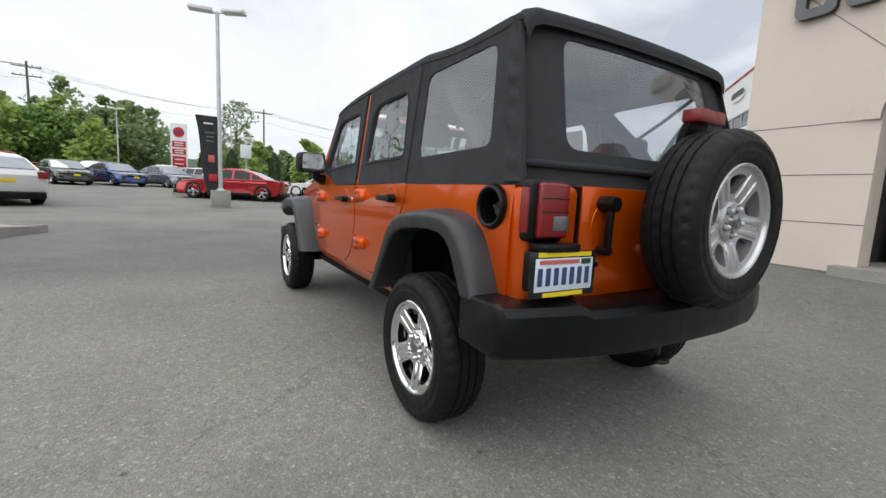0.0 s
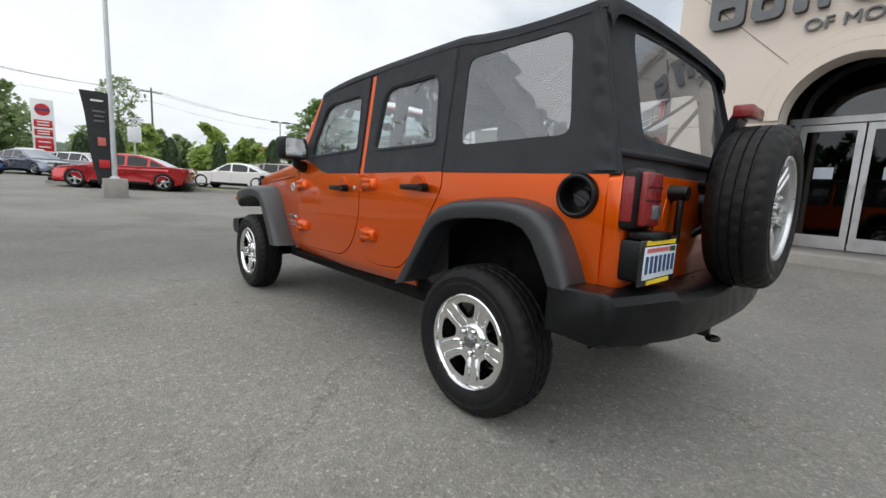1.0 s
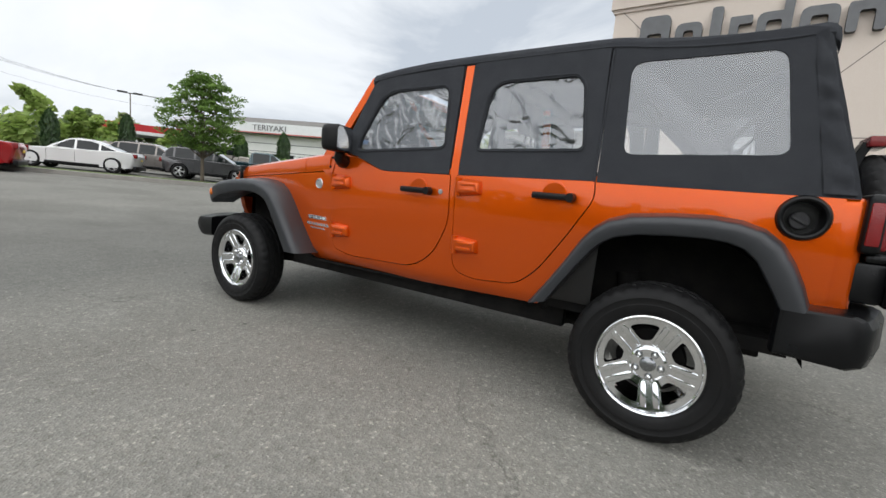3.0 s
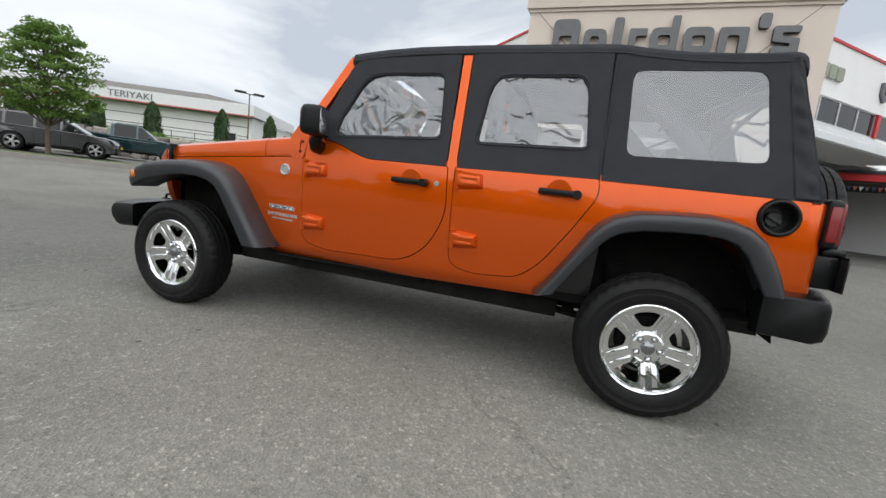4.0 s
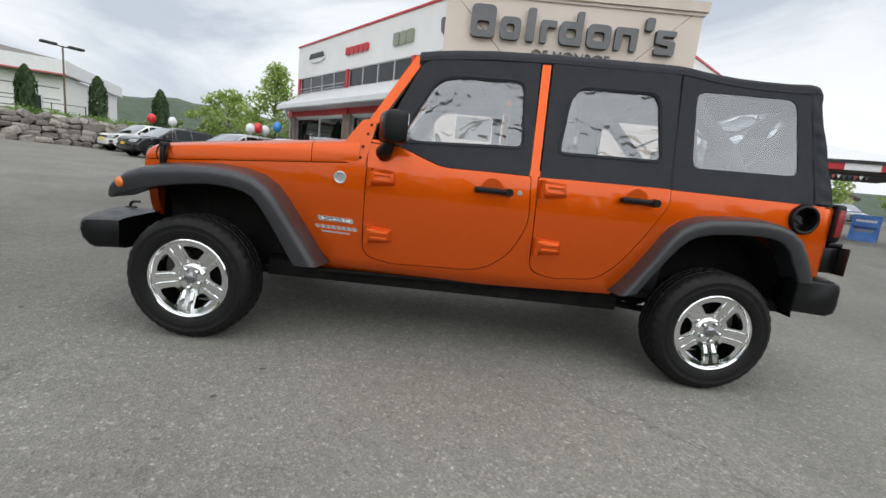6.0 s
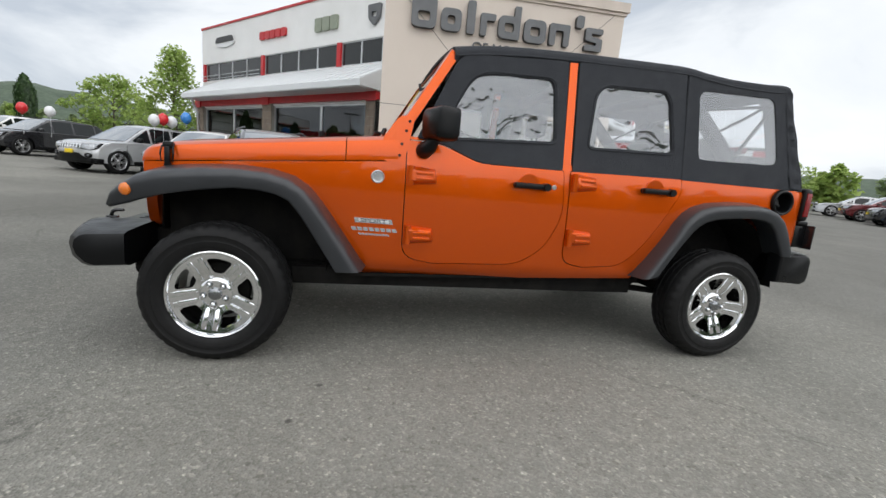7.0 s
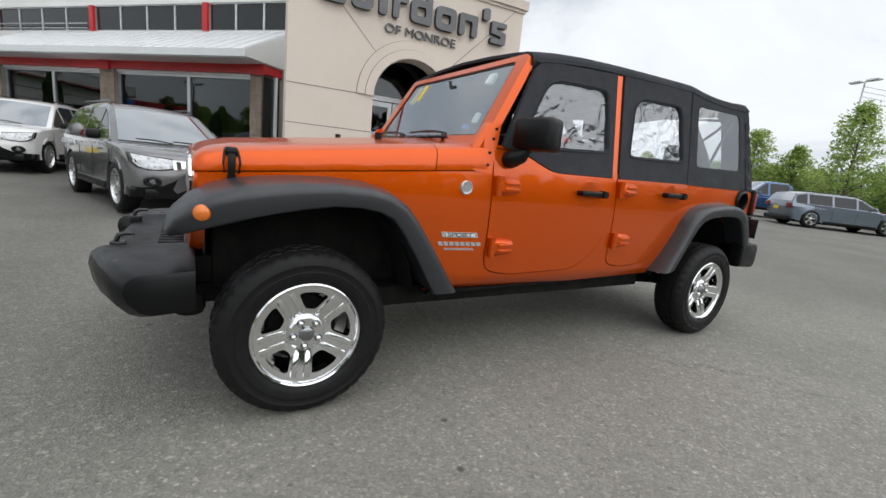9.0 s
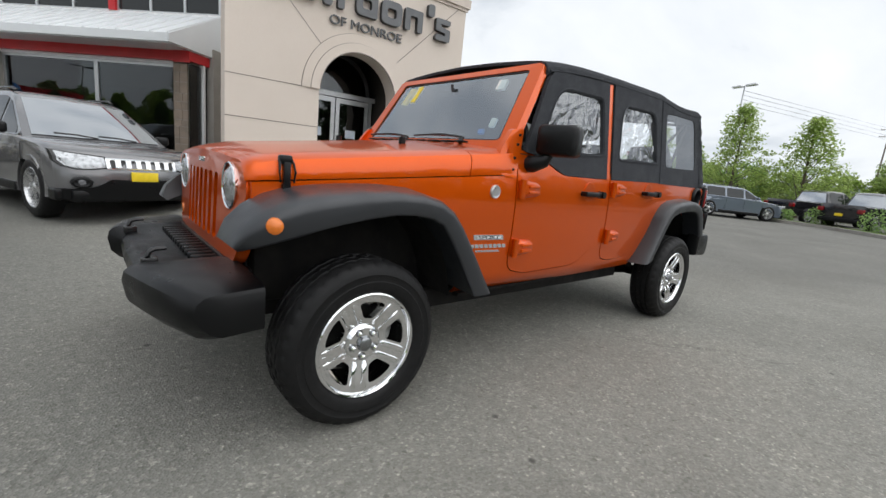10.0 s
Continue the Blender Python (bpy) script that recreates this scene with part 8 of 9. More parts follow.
def build_small_sign(x, y, zc, hh, post_h, label, mat_):
    g = ground_z(x, y)
    ob = thing("notice_board", label, "sign", m=pose(x, y, g))
    bm = bmesh.new()
    rod(bm, (0, 0, -0.1), (0, 0, post_h), 0.05, n=10)
    part("post", bm, M["galv"], ob)
    bm = bmesh.new()
    box(bm, (-0.42, -0.1, zc - hh), (0.42, 0.02, zc + hh), 0.02)
    part("board", bm, mat_, ob)
    bm = bmesh.new()
    box(bm, (-0.6, -0.12, post_h - 0.05), (0.6, 0.12, post_h + 0.08), 0.02)
    part("cap", bm, M["lamp_white"], ob)


build_small_sign(2.5, 38.0, 3.1, 0.55, 4.2, "white box sign on a slim post", M["lamp_white"])


def power_pole(x, y, h, arms, label):
    g = ground_z(x, y) - 0.3
    ob = thing("power_pole", label, "utility pole", "power poles", pose(x, y, g))
    bm = bmesh.new()
    rod(bm, (0, 0, 0), (0, 0, h), 0.16, 0.11, 12)
    part("pole", bm, M["wood_pole"], ob)
    for z in arms:
        bm = bmesh.new()
        box(bm, (-1.3, -0.06, z - 0.06), (1.3, 0.06, z + 0.06), 0.01)
        arm = part("cross_arm", bm, M["wood_pole"], ob)
        for dx in (-1.2, -0.5, 0.5, 1.2):
            bm = bmesh.new()
            rod(bm, (dx, 0, z + 0.05), (dx, 0, z + 0.22), 0.04, 0.03, 8)
            part("insulator", bm, M["cable"], arm)
    return [Vector((x + dx, y, g + arms[0] + 0.22)) for dx in (-1.2, -0.5, 0.5, 1.2)] + [Vector((x, y, g + arms[0] - 1.3))]


ends = [power_pole(-17.2, 66.5, 12.9, (12.3, 11.3), "tall timber power pole with two cross arms"), power_pole(9.0, 74.0, 12.2, (11.6,), "timber power pole across the road"), power_pole(40.0, 84.0, 12.2, (11.6,), "timber power pole down the road"), power_pole(-60.0, 52.0, 12.6, (12.0,), "timber power pole up the road")]
for a, b in ((3, 0), (0, 1), (1, 2)):
    for p, q in zip(ends[a], ends[b]):
        bm = bmesh.new()
        tube(bm, [p.lerp(q, k / 10) - Vector((0, 0, 1.1 * 4 * (k / 10) * (1 - k / 10))) for k in range(11)], 0.012, 5)
        solid("power_cable", bm, M["cable"], "black overhead cable between timber poles", "cable", "overhead cables")
for dz in (0.0, -0.42, -0.84, -1.26):
    bm = bmesh.new()
    p, q = Vector((9.46, -34.46, 8.85 + dz * 0.75)), Vector((7.94, -113.2, 16.3 + dz * 1.6))
    tube(bm, [p.lerp(q, k / 16) for k in range(17)], 0.013, 5)
    solid("power_cable", bm, M["cable"], "black overhead cable running from the lot lamp", "cable", "overhead cables")
power_pole(7.94, -113.2, 17.0, (16.3, 15.0), "tall timber power pole beyond the trees")

# ---- planted strip, stone wall, restaurant, filling station, house ----


def strip(name, pts, width, label, mat_, kerb=True):
    """A raised strip along a line of points, with a kerb round it."""
    bm = bmesh.new()
    secs = []
    for i, p in enumerate(pts):
        a, b = Vector(pts[max(0, i - 1)]), Vector(pts[min(len(pts) - 1, i + 1)])
        d = (b - a).normalized()
        n = Vector((d.y, -d.x))
        p = Vector(p)
        z = ground_z(p.x, p.y)
        secs.append([(p.x - n.x * width / 2, p.y - n.y * width / 2, z - 0.1), (p.x - n.x * width / 2, p.y - n.y * width / 2, z + 0.13), (p.x, p.y, z + 0.17), (p.x + n.x * width / 2, p.y + n.y * width / 2, z + 0.13), (p.x + n.x * width / 2, p.y + n.y * width / 2, z - 0.1)])
    loft(bm, secs)
    solid(name, bm, mat_, label, "planting", kind="structure")
    if kerb:
        for side in (-1, 1):
            bm = bmesh.new()
            secs = []
            for i, p in enumerate(pts):
                a, b = Vector(pts[max(0, i - 1)]), Vector(pts[min(len(pts) - 1, i + 1)])
                d = (b - a).normalized()
                n = Vector((d.y, -d.x)) * side
                p = Vector(p)
                z = ground_z(p.x, p.y)
                u, v = p + n * (width / 2 + 0.002), p + n * (width / 2 + 0.15)
                secs.append([(u.x, u.y, z - 0.1), (u.x, u.y, z + 0.15), (v.x, v.y, z + 0.14), (v.x, v.y, z - 0.1)])
            loft(bm, secs)
            solid("kerb", bm, M["concrete"], "pale concrete kerb round the planting", "kerb", kind="structure")


strip("planting_strip", [(-2.0, 24.6), (2.0, 22.6), (5.0, 20.2), (8.0, 18.2), (10.5, 16.6)], 1.5, "grass strip with a concrete kerb", M["grass"])
strip("planting_strip", [(3.6, -23.8), (1.0, -23.4), (-1.5, -20.6), (-5.0, -18.0), (-12.0, -14.0)], 1.3, "low planted strip with a kerb", M["grass"])
strip("planting_strip", [(-4.3, 7.6), (-6.0, 8.4), (-9.0, 9.6)], 1.6, "low concrete island at the lot's edge", M["concrete"])


def build_stone_wall():
    """A dry wall of boulders along the lot's far side."""
    rng = random.Random(5)
    line = [(9.0, 33.5), (14.0, 29.5), (18.2, 24.2), (21.4, 21.2), (24.5, 20.2), (27.0, 21.0)]
    wall = thing("boulder_wall", "retaining wall of stacked grey boulders", "wall")
    shapes = []
    for k in range(10):
        bm = bmesh.new()
        bmesh.ops.create_cube(bm, size=1.0)
        bmesh.ops.subdivide_edges(bm, edges=bm.edges[:], cuts=2, use_grid_fill=True)
        off = Vector((k * 3.1, 1.7, 0.4))
        for v in bm.verts:
            q = v.co.normalized() * 0.62
            v.co = v.co.lerp(q, 0.34) + 0.17 * noise.noise_vector(v.co * 2.1 + off)
        ob = finish(bm, "boulder", M["rock"], smooth=24)
        shapes.append(ob.data)
        bpy.data.objects.remove(ob)
    for (x0, y0), (x1, y1) in zip(line, line[1:]):
        L = math.hypot(x1 - x0, y1 - y0)
        turn = math.atan2(y1 - y0, x1 - x0)
        for row in range(5):
            at = rng.uniform(-0.2, 0.1)
            while at < L:
                wide, high = rng.uniform(0.30, 0.78), rng.uniform(0.24, 0.42)
                k = (at + wide / 2) / L
                x, y = x0 + (x1 - x0) * k, y0 + (y1 - y0) * k
                o = new("boulder", shapes[rng.randrange(10)])
                o.parent = wall
                flip = Matrix.Rotation(rng.randrange(2) * math.pi, 4, "X") @ Matrix.Rotation(rng.randrange(2) * math.pi, 4, "Z")
                o.matrix_basis = Matrix.Translation((x + 0.07 * row, y + 0.07 * row, ground_z(x, y) + 0.12 + row * 0.30)) @ Euler((rng.uniform(-0.3, 0.3), rng.uniform(-0.5, 0.5), turn + rng.uniform(-0.35, 0.35))).to_matrix().to_4x4() @ Matrix.Diagonal((wide * 0.98, 0.6, high, 1)) @ flip
                at += wide * 1.0
    # planted bank above the wall
    bm = bmesh.new()
    secs = []
    for x, y in line:
        z = ground_z(x, y)
        secs.append([(x + 0.2, y + 0.25, z), (x + 0.4, y + 0.5, z + 1.35), (x + 3.0, y + 4.0, z + 1.7), (x + 16.0, y + 18.0, z + 1.7), (x + 16.0, y + 18.0, z - 0.3)])
    loft(bm, secs)
    solid("bank", bm, M["grass"], "grass bank above the boulder wall", "bank", kind="structure")


build_stone_wall()


def build_restaurant():
    c = Vector((26.9, 44.5, 0))
    a = Vector((32.5, 31.6, 0))
    w = Wing(c, a - c, (0.918, 0.396, 0))
    L = (a - c).length
    ob = thing("restaurant", "long low white restaurant with a wide white sign band", "building")
    w0 = -8.0
    bm = bmesh.new()
    w.slab(bm, w0, L - 0.8, 1.2, 5.35, 1.0, 1.3)
    part("front_wall", bm, M["white"], ob)
    bm = bmesh.new()
    w.slab(bm, L - 0.8, L - 0.5, 1.2, 5.35, 1.0, 16)
    w.slab(bm, w0, L - 0.8, 1.2, 5.35, 15.7, 16)
    w.slab(bm, w0 - 0.3, w0, 1.2, 5.35, 1.0, 16)
    part("other_wall", bm, M["white"], ob)
    bm = bmesh.new()
    w.slab(bm, w0 - 0.6, L, 5.40, 6.42, -0.2, 0.1)
    w.slab(bm, L - 0.3, L, 5.40, 6.42, 0.1, 16)
    band = part("sign_band", bm, M["lamp_white"], ob, "white fascia band")
    bm = bmesh.new()
    w.slab(bm, w0 - 0.6, L + 0.02, 5.30, 5.40, -0.23, 0.1)
    part("red_edge", bm, M["pale_red"], ob)
    bm = bmesh.new()
    w.slab(bm, w0 - 0.6, L, 5.25, 5.30, -0.1, 1.0)
    part("soffit", bm, M["sign"], ob)
    bm = bmesh.new()
    loft(bm, [[w.at(w0 - 0.6, 6.4, 0.1), w.at(L, 6.4, 0.1), w.at(L, 6.4, 16), w.at(w0 - 0.6, 6.4, 16)], [w.at(w0 + 3, 7.9, 7.5), w.at(L - 7.5, 7.9, 7.5), w.at(L - 7.5, 7.9, 8.5), w.at(w0 + 3, 7.9, 8.5)]])
    part("roof", bm, M["roof_grey"], ob, "low grey hipped roof")
    for z in (4.3, 3.4, 2.6):
        bm = bmesh.new()
        w.slab(bm, w0, L - 0.8, z, z + 0.07, 0.97, 1.0)
        part("wall_stripe", bm, M["sign"], ob)
    for v0, v1, z0, z1 in ((2.6, 5.4, 2.3, 3.3), (-4.0, -1.0, 2.3, 3.6), (10.6, 12.2, 1.7, 3.7)):
        bm = bmesh.new()
        plate(bm, [(v0, z0), (v0, z1), (v1, z1), (v1, z0)], [[(v0 + 0.1, z0 + 0.1), (v0 + 0.1, z1 - 0.1), (v1 - 0.1, z1 - 0.1), (v1 - 0.1, z0 + 0.1)]], lambda v, z, d: w.at(v, z, d + 0.93), 0.08)
        win = part("window", bm, M["alu"], ob)
        bm = bmesh.new()
        plate(bm, [(v0 + 0.09, z0 + 0.09), (v0 + 0.09, z1 - 0.09), (v1 - 0.09, z1 - 0.09), (v1 - 0.09, z0 + 0.09)], [], lambda v, z, d: w.at(v, z, d + 0.96), 0.02)
        part("pane", bm, M["car_glass"], win)
    turn = Matrix(((w.a.x, 0, -w.n.x, 0), (w.a.y, 0, -w.n.y, 0), (0, 1, 0, 0), (0, 0, 0, 1)))
    text_part("sign_letter", "TERIYAKI", 0.92, 0.02, M["sign"], ob, Matrix.Translation(w.at(2.95, 5.62, -0.23)) @ turn @ Matrix.Diagonal((1.05, 0.9, 1, 1)))
    # railing on the bank in front
    rail = thing("metal_railing", "thin dark metal railing on the bank", "railing")
    for v in range(0, 17, 2):
        bm = bmesh.new()
        p = w.at(v, 0, -3.0)
        rod(bm, (p.x, p.y, 1.6), (p.x, p.y, 3.0), 0.03, n=8)
        part("post", bm, M["cable"], rail)
    for z in (2.3, 2.95):
        bm = bmesh.new()
        tube(bm, [w.at(0, z, -3.0), w.at(16, z, -3.0)], 0.025, 6)
        part("rail", bm, M["cable"], rail)


build_restaurant()


def build_filling_station():
    ob = thing("filling_station", "filling station with a red and white canopy on columns", "building")
    a, b = Vector((18.0, 56.6, 0)), Vector((26.5, 52.2, 0))
    w = Wing(a, b - a, (0.46, 0.89, 0))
    L = (b - a).length
    g = 0.9
    bm = bmesh.new()
    w.slab(bm, 0, L, 4.4, 5.15, 0, 8)
    part("canopy_edge", bm, M["red"], ob, "red canopy edge")
    bm = bmesh.new()
    w.slab(bm, -0.1, L + 0.1, 4.05, 4.4, -0.1, 8.1)
    part("canopy_band", bm, M["lamp_white"], ob)
    for v in (1.2, L - 1.2):
        bm = bmesh.new()
        w.slab(bm, v - 0.3, v + 0.3, 0.5, 4.05, 3.7, 4.3)
        part("column", bm, M["lamp_white"], ob)
    bm = bmesh.new()
    w.slab(bm, -2, L + 6, 0.5, 4.0, 13, 20)
    part("kiosk", bm, M["white"], ob)
    bm = bmesh.new()
    w.slab(bm, 0, L + 2, 1.6, 3.0, 12.9, 13.0)
    part("kiosk_window", bm, M["car_glass"], ob)


build_filling_station()


def build_house():
    ob = thing("house", "low cream house with a gabled roof beyond the lot", "house")
    w = Wing((40.5, -40.5, 0), (0.68, 0.73, 0), (0.73, -0.68, 0))
    bm = bmesh.new()
    plate(bm, [(0, 0.3), (0, 3.2), (4.0, 4.4), (8.0, 3.2), (8.0, 0.3)], [], lambda v, z, d: w.at(v, z, d), 8.0)
    part("wall", bm, M["stucco"], ob)
    for s in (-1, 1):
        bm = bmesh.new()
        plate(bm, [(4.0, 4.45), (4.0 + s * 4.6, 3.07), (4.0 + s * 4.6, 3.22), (4.0, 4.62)], [], lambda v, z, d: w.at(v, z, d - 0.4), 8.8)
        part("roof_slope", bm, M["roof_grey"], ob)
    for v0, v1, z0, z1 in ((1.2, 3.6, 1.5, 2.7), (5.4, 6.8, 1.5, 2.7)):
        bm = bmesh.new()
        plate(bm, [(v0, z0), (v0, z1), (v1, z1), (v1, z0)], [], lambda v, z, d: w.at(v, z, d - 0.04), 0.05)
        part("window", bm, M["car_glass"], ob)


build_house()

# ---- balloons, blue sale tent cloth ----


def balloon(x, y, z, mat_, label):
    ob = thing("balloon", label, "balloon", "balloons", pose(x, y, z))
    bm = bmesh.new()
    lathe(bm, [(0.001, -0.20), (0.06, -0.19), (0.13, -0.12), (0.165, -0.02), (0.15, 0.08), (0.09, 0.155), (0.025, 0.19), (0.02, 0.21)], 18, m=Matrix.Rotation(math.pi / -2, 4, "Y") )
    part("skin", bm, mat_, ob, smooth=80)
    bm = bmesh.new()
    tube(bm, [(0, 0, -0.2), (0.02, 0.01, -0.5), (0, 0, -0.9)], 0.004, 5)
    part("string", bm, M["lamp_white"], ob)


balloon(15.1, 13.6, 1.95, M["balloon_red"], "red balloon tied to a parked car")
balloon(15.5, 13.0, 1.93, M["lamp_white"], "white balloon tied to a parked car")
balloon(13.1, 8.45, 1.93, M["balloon_red"], "red balloon over the white off-roader")
balloon(12.95, 8.65, 1.87, M["lamp_white"], "white balloon over the white off-roader")
balloon(13.4, 8.3, 1.88, M["lamp_white"], "white balloon over the white off-roader")
balloon(13.5, 7.9, 2.07, M["balloon_blue"], "blue balloon near the showroom's corner")

# ---- trees ----


def leaf_cloud(bm, centre, radius, count, size, rng, flat=1.0):
    """Leaves: small bent quads scattered through a clump."""
    for _ in range(count):
        while True:
            v = Vector((rng.uniform(-1, 1), rng.uniform(-1, 1), rng.uniform(-1, 1)))
            if 0.15 < v.length < 1:
                break
        p = Vector(centre) + Vector((v.x * radius, v.y * radius, v.z * radius * flat))
        s = size * rng.uniform(0.6, 1.3)
        q = Euler((rng.uniform(-0.9, 0.9), rng.uniform(-0.9, 0.9), rng.uniform(0, 6.28))).to_matrix()
        a, b, c, d = (q @ Vector(t) * s for t in ((-0.5, 0, 0), (0, -0.34, -0.1), (0.5, 0, 0), (0, 0.34, 0.12)))
        bm.faces.new([bm.verts.new(p + t) for t in (a, b, c, d)])


def tree(x, y, h, crown_r, crown_base, mat_, label, seed, clumps=60, leaves=90, size=0.16, shape="round", base_z=None, trunk=0.10, flat=0.75):
    rng = random.Random(seed)
    g = ground_z(x, y) if base_z is None else base_z
    ob = thing("tree", label, "tree", "trees", pose(x, y, g - 0.02))
    bm = bmesh.new()
    lean = Vector((rng.uniform(-0.15, 0.15), rng.uniform(-0.15, 0.15), 0))
    tops = h * (0.72 if shape == "round" else 0.95)
    tube(bm, [lean * (k * k) + Vector((0, 0, tops * k)) for k in (0, 0.2, 0.45, 0.7, 1.0)], [trunk * 1.25, trunk, trunk * 0.8, trunk * 0.5, trunk * 0.15], 8)
    centres = []
    for i in range(clumps):
        a = i * 2.39996 + rng.uniform(-0.3, 0.3)
        k = (i + 0.5) / clumps
        if shape == "round":
            zz = crown_base + (h - crown_base) * k
            prof = math.sin(math.pi * (0.10 + 0.86 * k)) ** 0.7
            r = crown_r * prof * rng.uniform(0.35, 1.0)
        else:
            zz = crown_base + (h - crown_base) * k
            prof = (1 - k) ** 0.75 * (0.55 + 0.45 * min(1, k * 5))
            r = crown_r * prof * rng.uniform(0.3, 1.05)
        c = Vector((r * math.cos(a), r * math.sin(a), zz + rng.uniform(-0.1, 0.1)))
        centres.append((c, prof))
        if i % 2 == 0:
            root = Vector((0, 0, max(crown_base * 0.75, c.z - r * 0.75 - 0.25)))
            tube(bm, [root, root.lerp(c, 0.55) + Vector((0, 0, 0.05)), c], [trunk * 0.34, trunk * 0.2, trunk * 0.06], 5)
    part("trunk", bm, M["bark"], ob, "grey trunk with limbs", smooth=60)
    bm = bmesh.new()
    for c, prof in centres:
        leaf_cloud(bm, c, crown_r * (0.24 if shape == "round" else 0.22) * rng.uniform(0.7, 1.25), leaves, size, rng, flat)
    part("crown", bm, mat_, ob, "loose crown of small leaves", smooth=0)
    return ob


tree(7.9, 19.0, 4.65, 1.72, 1.5, M["leaf_dark"], "young full-crowned maple on the grass strip", 3, clumps=130, leaves=100, size=0.115, trunk=0.075, flat=0.32)
tree(23.6, 11.8, 5.9, 2.5, 1.5, M["leaf_light"], "light green open-crowned tree by the showroom", 8, clumps=60, leaves=70, size=0.2, shape="cone")
tree(31.5, 18.5, 5.0, 2.6, 1.2, M["leaf_light"], "light green bushy tree beyond the parked cars", 9, clumps=50, leaves=80, size=0.24)
for i, (x, y, h, r) in enumerate(((13.2, -37.5, 5.0, 2.3), (8.5, -32.9, 7.3, 2.9), (4.5, -33.8, 6.6, 3.1), (0.3, -38.0, 5.2, 2.6), (16.0, -37.0, 6.2, 2.9), (-5.0, -33.0, 6.2, 2.6))):
    tree(x, y, h, r, 1.0, M["leaf_light"], "light green feathery tree along the lot's edge", 20 + i, clumps=95, leaves=70, size=0.17, shape="cone", flat=0.45)
for i, (x, y, h, r) in enumerate(((19.5, -39.0, 3.5, 2.4), (16.0, -40.2, 3.6, 2.5), (12.4, -40.2, 3.4, 2.5), (9.2, -38.0, 3.5, 2.3), (6.2, -37.6, 3.1, 2.3), (3.2, -38.6, 3.3, 2.4), (0.2, -40.2, 3.2, 2.4), (-3.2, -37.5, 3.3, 2.3))):
    tree(x, y, h, r, 0.3, M["leaf_light"] if i % 3 else M["leaf"], "low bushy green tree along the lot's edge", 120 + i, clumps=45, leaves=80, size=0.22)
for i, (x, y, h, r) in enumerate(((33.0, -30.0, 4.4, 2.6), (36.5, -24.0, 4.6, 3.0), (28.0, -34.0, 4.0, 2.4))):
    tree(x, y, h, r, 0.6, M["leaf_light"], "light green bushy tree near the far house", 30 + i, clumps=50, leaves=70, size=0.26)


def cypress(x, y, h, r, base_z, seed):
    rng = random.Random(seed)
    ob = thing("cypress", "narrow dark green cypress on the bank", "tree", "cypresses", pose(x, y, base_z))
    bm = bmesh.new()
    rod(bm, (0, 0, -0.1), (0, 0, h * 0.8), 0.05, 0.02, 8)
    part("trunk", bm, M["bark"], ob)
    bm = bmesh.new()
    for i in range(1500):
        k = rng.random()
        prof = min(1.0, (1 - k) * 3.2) ** 0.6 * min(1.0, 0.65 + k * 1.5)
        a, rr = rng.uniform(0, 6.2832), r * prof * math.sqrt(rng.uniform(0.4, 1.0))
        p = Vector((rr * math.cos(a), rr * math.sin(a), 0.05 + k * h))
        s = rng.uniform(0.07, 0.15)
        q = Euler((rng.uniform(-0.5, 0.5), rng.uniform(-0.5, 0.5), a)).to_matrix()
        bm.faces.new([bm.verts.new(p + q @ Vector(t) * s) for t in ((0, -0.35, -0.8), (0.15, 0.3, -0.7), (0.1, 0.25, 0.9), (0, -0.25, 0.8))])
    part("crown", bm, M["hedge"], ob, "dense dark green foliage", smooth=0)


for i, (x, y, z0, z1) in enumerate(((18.4, 27.1, 1.75, 3.95), (21.3, 24.4, 1.75, 4.2), (23.5, 22.25, 1.75, 4.3), (25.3, 19.75, 1.6, 4.15), (10.15, 31.5, 1.45, 3.8), (13.0, 30.2, 1.45, 3.3), (15.9, 28.45, 1.5, 3.4), (4.5, 36.5, 1.0, 3.6), (1.5, 38.5, 1.0, 3.8), (-0.5, 40.5, 1.0, 3.6), (7.2, 34.2, 1.2, 3.6))):
    cypress(x, y, z1 - z0 + 0.15, 0.48, z0 - 0.15, 50 + i)


def shrubs():
    rng = random.Random(77)
    bm = bmesh.new()
    line = [(9.0, 33.5), (14.0, 29.5), (18.2, 24.2), (21.4, 21.2), (24.5, 20.2)]
    for (x0, y0), (x1, y1) in zip(line, line[1:]):
        for k in range(9):
            t = rng.random()
            x, y = x0 + (x1 - x0) * t + rng.uniform(0.5, 1.6), y0 + (y1 - y0) * t + rng.uniform(0.5, 1.6)
            leaf_cloud(bm, (x, y, ground_z(x, y) + 1.55), rng.uniform(0.3, 0.6), 90, 0.14, rng, 0.55)
    solid("shrub_cover", bm, M["leaf"], "low shrubs along the top of the boulder wall", "shrubs", kind="stuff", smooth=0)
    for i, (x, y, r) in enumerate(((1.6, -23.6, 0.75), (-0.6, -21.6, 0.85), (-2.2, -20.0, 0.6), (-4.6, -18.4, 0.7), (3.2, -23.9, 0.5))):
        bm = bmesh.new()
        leaf_cloud(bm, (0, 0, r * 0.55), r, 700, 0.10, rng, 0.7)
        solid("shrub", bm, M["leaf"], "low rounded green shrub in the planted strip", "shrub", "shrubs", smooth=0, m=pose(x, y, ground_z(x, y) + 0.12))


shrubs()

# ---- woods and hills all round ----


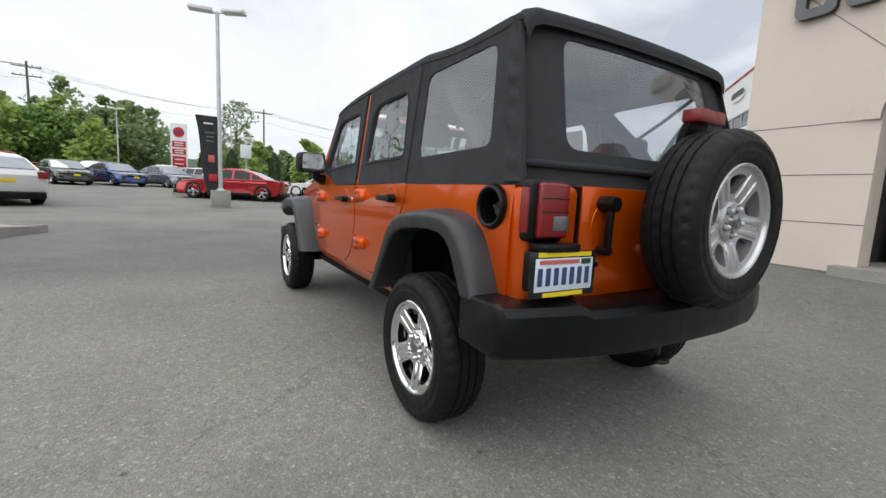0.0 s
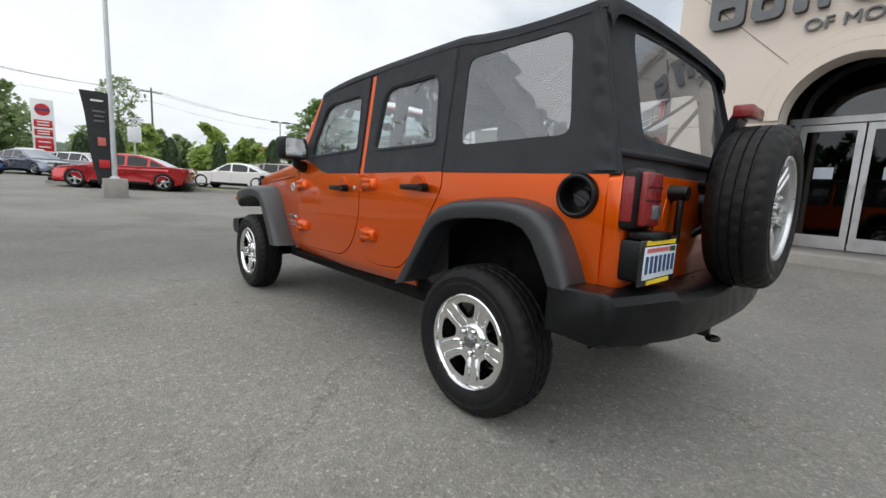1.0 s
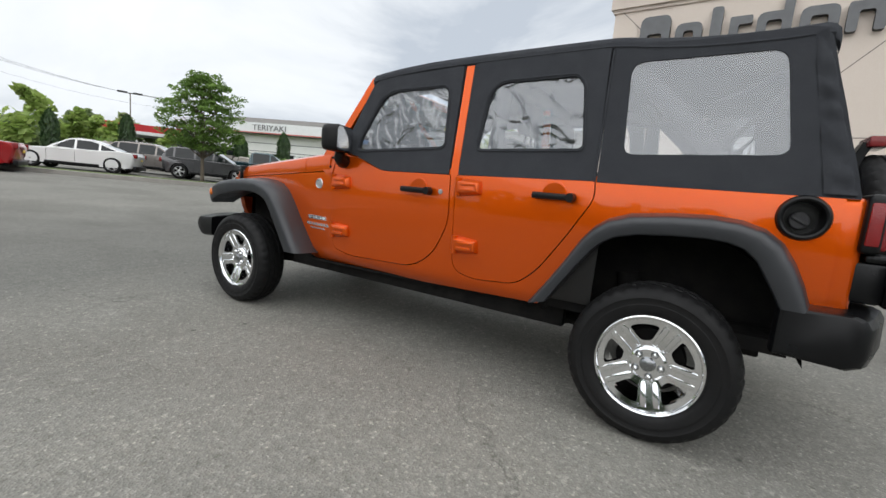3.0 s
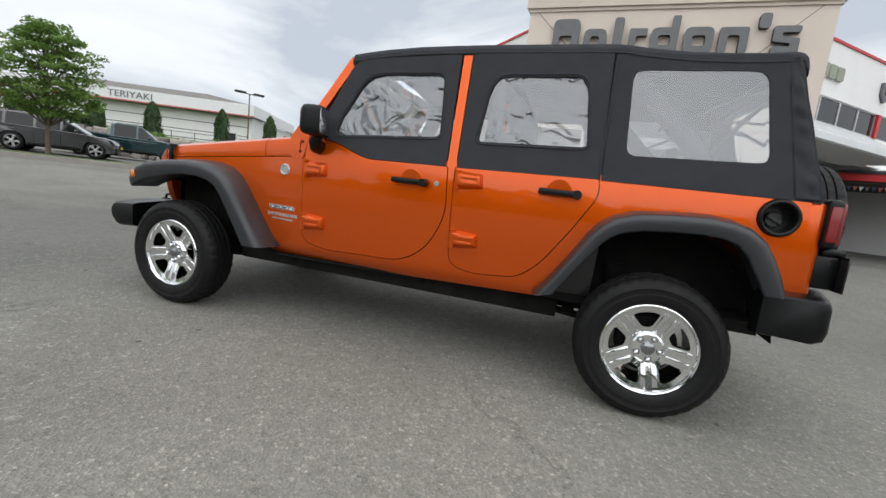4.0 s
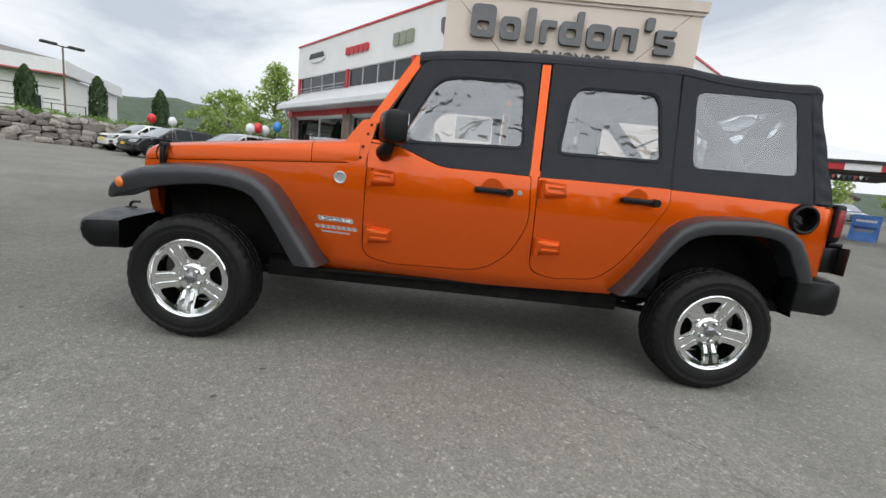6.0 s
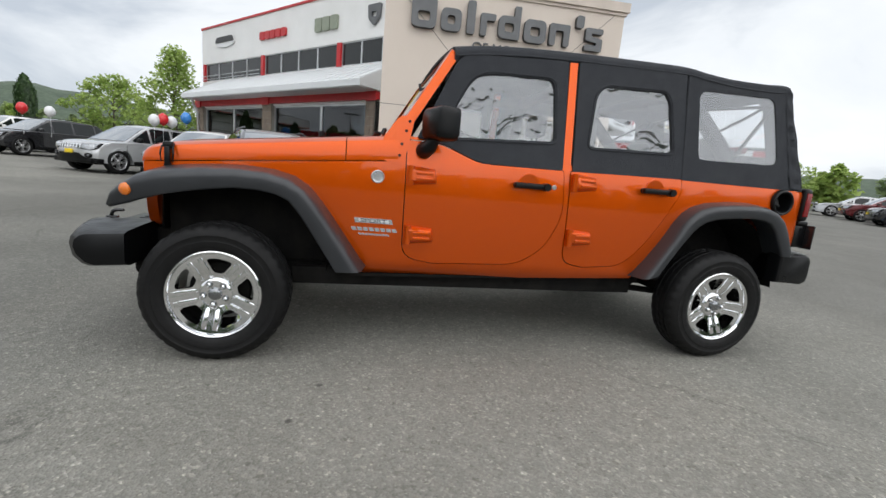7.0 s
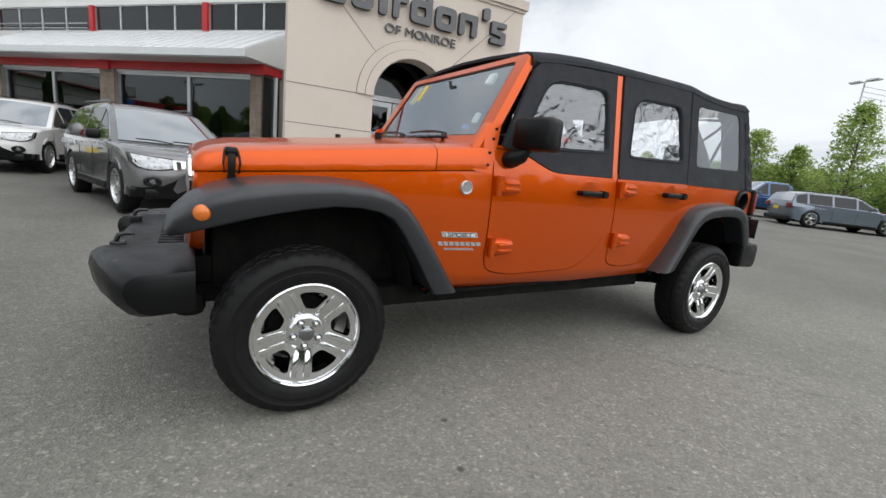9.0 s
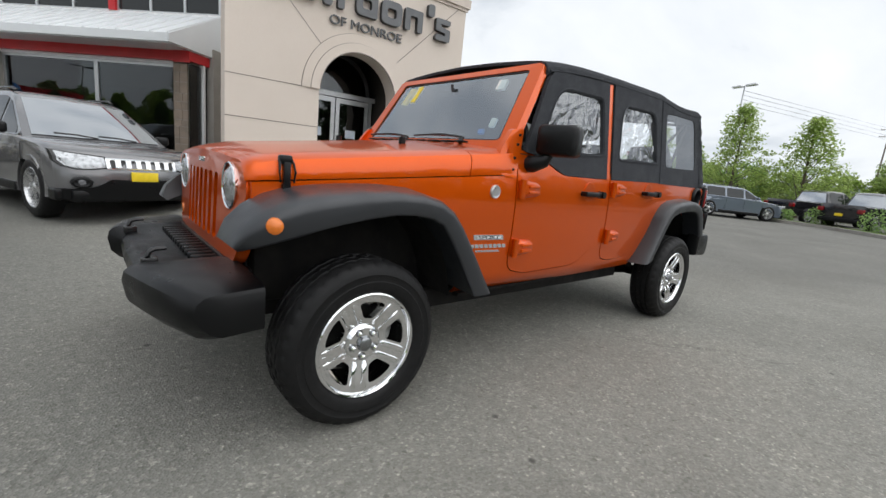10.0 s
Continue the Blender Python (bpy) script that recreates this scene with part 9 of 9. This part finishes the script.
def woods():
    rng = random.Random(99)
    for name, ring, count, tall, mat_, lab in (("woodland", (62, 95), 190, (4.2, 7.2), M["leaf_far"], "belt of mixed green trees beyond the road"), ("woodland", (50, 62), 46, (3.5, 6.0), M["leaf_light"], "lighter green young trees along the road")):
        bm = bmesh.new()
        for i in range(count):
            a = rng.uniform(-0.62, 0.42) if i % 3 else rng.uniform(0.42, 1.75)
            if i % 5 == 0:
                a = rng.uniform(1.9, 5.6)
            d = rng.uniform(*ring)
            x, y = d * math.sin(a), d * math.cos(a)
            if 0.42 < a < 1.75 and d < 80:
                x, y = x * 1.6, y * 1.6
            if y < 64 and y > 0 and abs(x + 2.5) < 5.0:
                continue
            h = rng.uniform(*tall) * (0.75 if a > 0.2 else 1.0 if a > -0.06 else 1.55)
            conifer = rng.random() < 0.22
            g = ground_z(x, y)
            for k in range(11):
                f = (k + 0.5) / 11
                r = h * (0.20 * (1 - f) + 0.02 if conifer else 0.30 * math.sin(math.pi * (0.12 + 0.82 * f)))
                b = rng.uniform(0, 6.28)
                rr = r * (0.35 if conifer else 0.75)
                leaf_cloud(bm, (x + rr * math.cos(b), y + rr * math.sin(b), g + h * (0.08 + 0.9 * f)), max(0.5, r * 0.75), 60, 0.66 if not conifer else 0.5, rng, 0.9)
        solid(name, bm, mat_, lab, "trees", kind="stuff", smooth=0)
    # tall belt across the lot, opposite the showroom
    bm = bmesh.new()
    for i in range(70):
        a, d = 3.55 + 1.65 * (i + rng.random()) / 70, rng.uniform(34, 44)
        x, y, h = d * math.sin(a), d * math.cos(a), rng.uniform(4.5, 7.5)
        for k in range(12):
            f = (k + 0.5) / 12
            r = h * (0.16 * (1 - f) + 0.03 if i % 3 == 0 else 0.24 * math.sin(math.pi * (0.15 + 0.8 * f)))
            b = rng.uniform(0, 6.28)
            leaf_cloud(bm, (x + r * 0.6 * math.cos(b), y + r * 0.6 * math.sin(b), ground_z(x, y) + h * f), max(0.6, r * 0.8), 60, 0.45, rng, 0.9)
    solid("woodland", bm, M["hedge"], "tall dark trees along the lot's open side", "trees", kind="stuff", smooth=0)
    # one tall open tree behind the lot
    tree(4.0, 62.0, 10.5, 2.8, 2.6, M["leaf_far"], "tall thin-crowned tree beyond the road", 200, clumps=56, leaves=42, size=0.32)
    tree(-9.5, 60.0, 7.2, 3.6, 2.0, M["leaf_far"], "tall broad tree beyond the road", 201, clumps=60, leaves=90, size=0.42)
    tree(-14.5, 58.0, 6.4, 3.8, 1.6, M["leaf"], "broad bright green tree beyond the road", 202, clumps=60, leaves=90, size=0.42)
    tree(-8.0, 66.0, 7.4, 3.4, 1.6, M["leaf"], "bright green tree beyond the road", 203, clumps=60, leaves=90, size=0.42)


woods()


def hills():
    me = bpy.data.meshes.new("hills")
    verts, faces = [], []
    n = 240
    for i in range(n):
        a = 6.2832 * i / n
        dx, dy = math.sin(a), math.cos(a)
        tall = 16 + 9 * noise.noise((dx * 1.8, dy * 1.8, 3.0)) + 3.0 * noise.noise((dx * 9, dy * 9, 1.0)) + 1.2 * noise.noise((dx * 40, dy * 40, 5.0))
        tall += 12 * max(0.0, 1 - abs(a - 1.0) / 0.42) - 7 * max(0.0, 1 - abs(a - 2.9) / 0.5)
        for k, (d, f) in enumerate(((230, 0.0), (270, 0.45), (310, 0.85), (335, 1.0), (420, 0.9))):
            rough = 1.5 * noise.noise((dx * 30, dy * 30, k * 3.0)) if 0 < k < 4 else 0
            verts.append((d * dx, d * dy, -1 + tall * f + rough))
    m = 5
    for i in range(n):
        j = (i + 1) % n
        for k in range(m - 1):
            faces.append((i * m + k, j * m + k, j * m + k + 1, i * m + k + 1))
    me.from_pydata(verts, [], faces)
    for p in me.polygons:
        p.use_smooth = True
    me.materials.append(M["hill"])
    tagged(new("hills", me), "low wooded hills along the horizon", "hills", kind="structure")


hills()
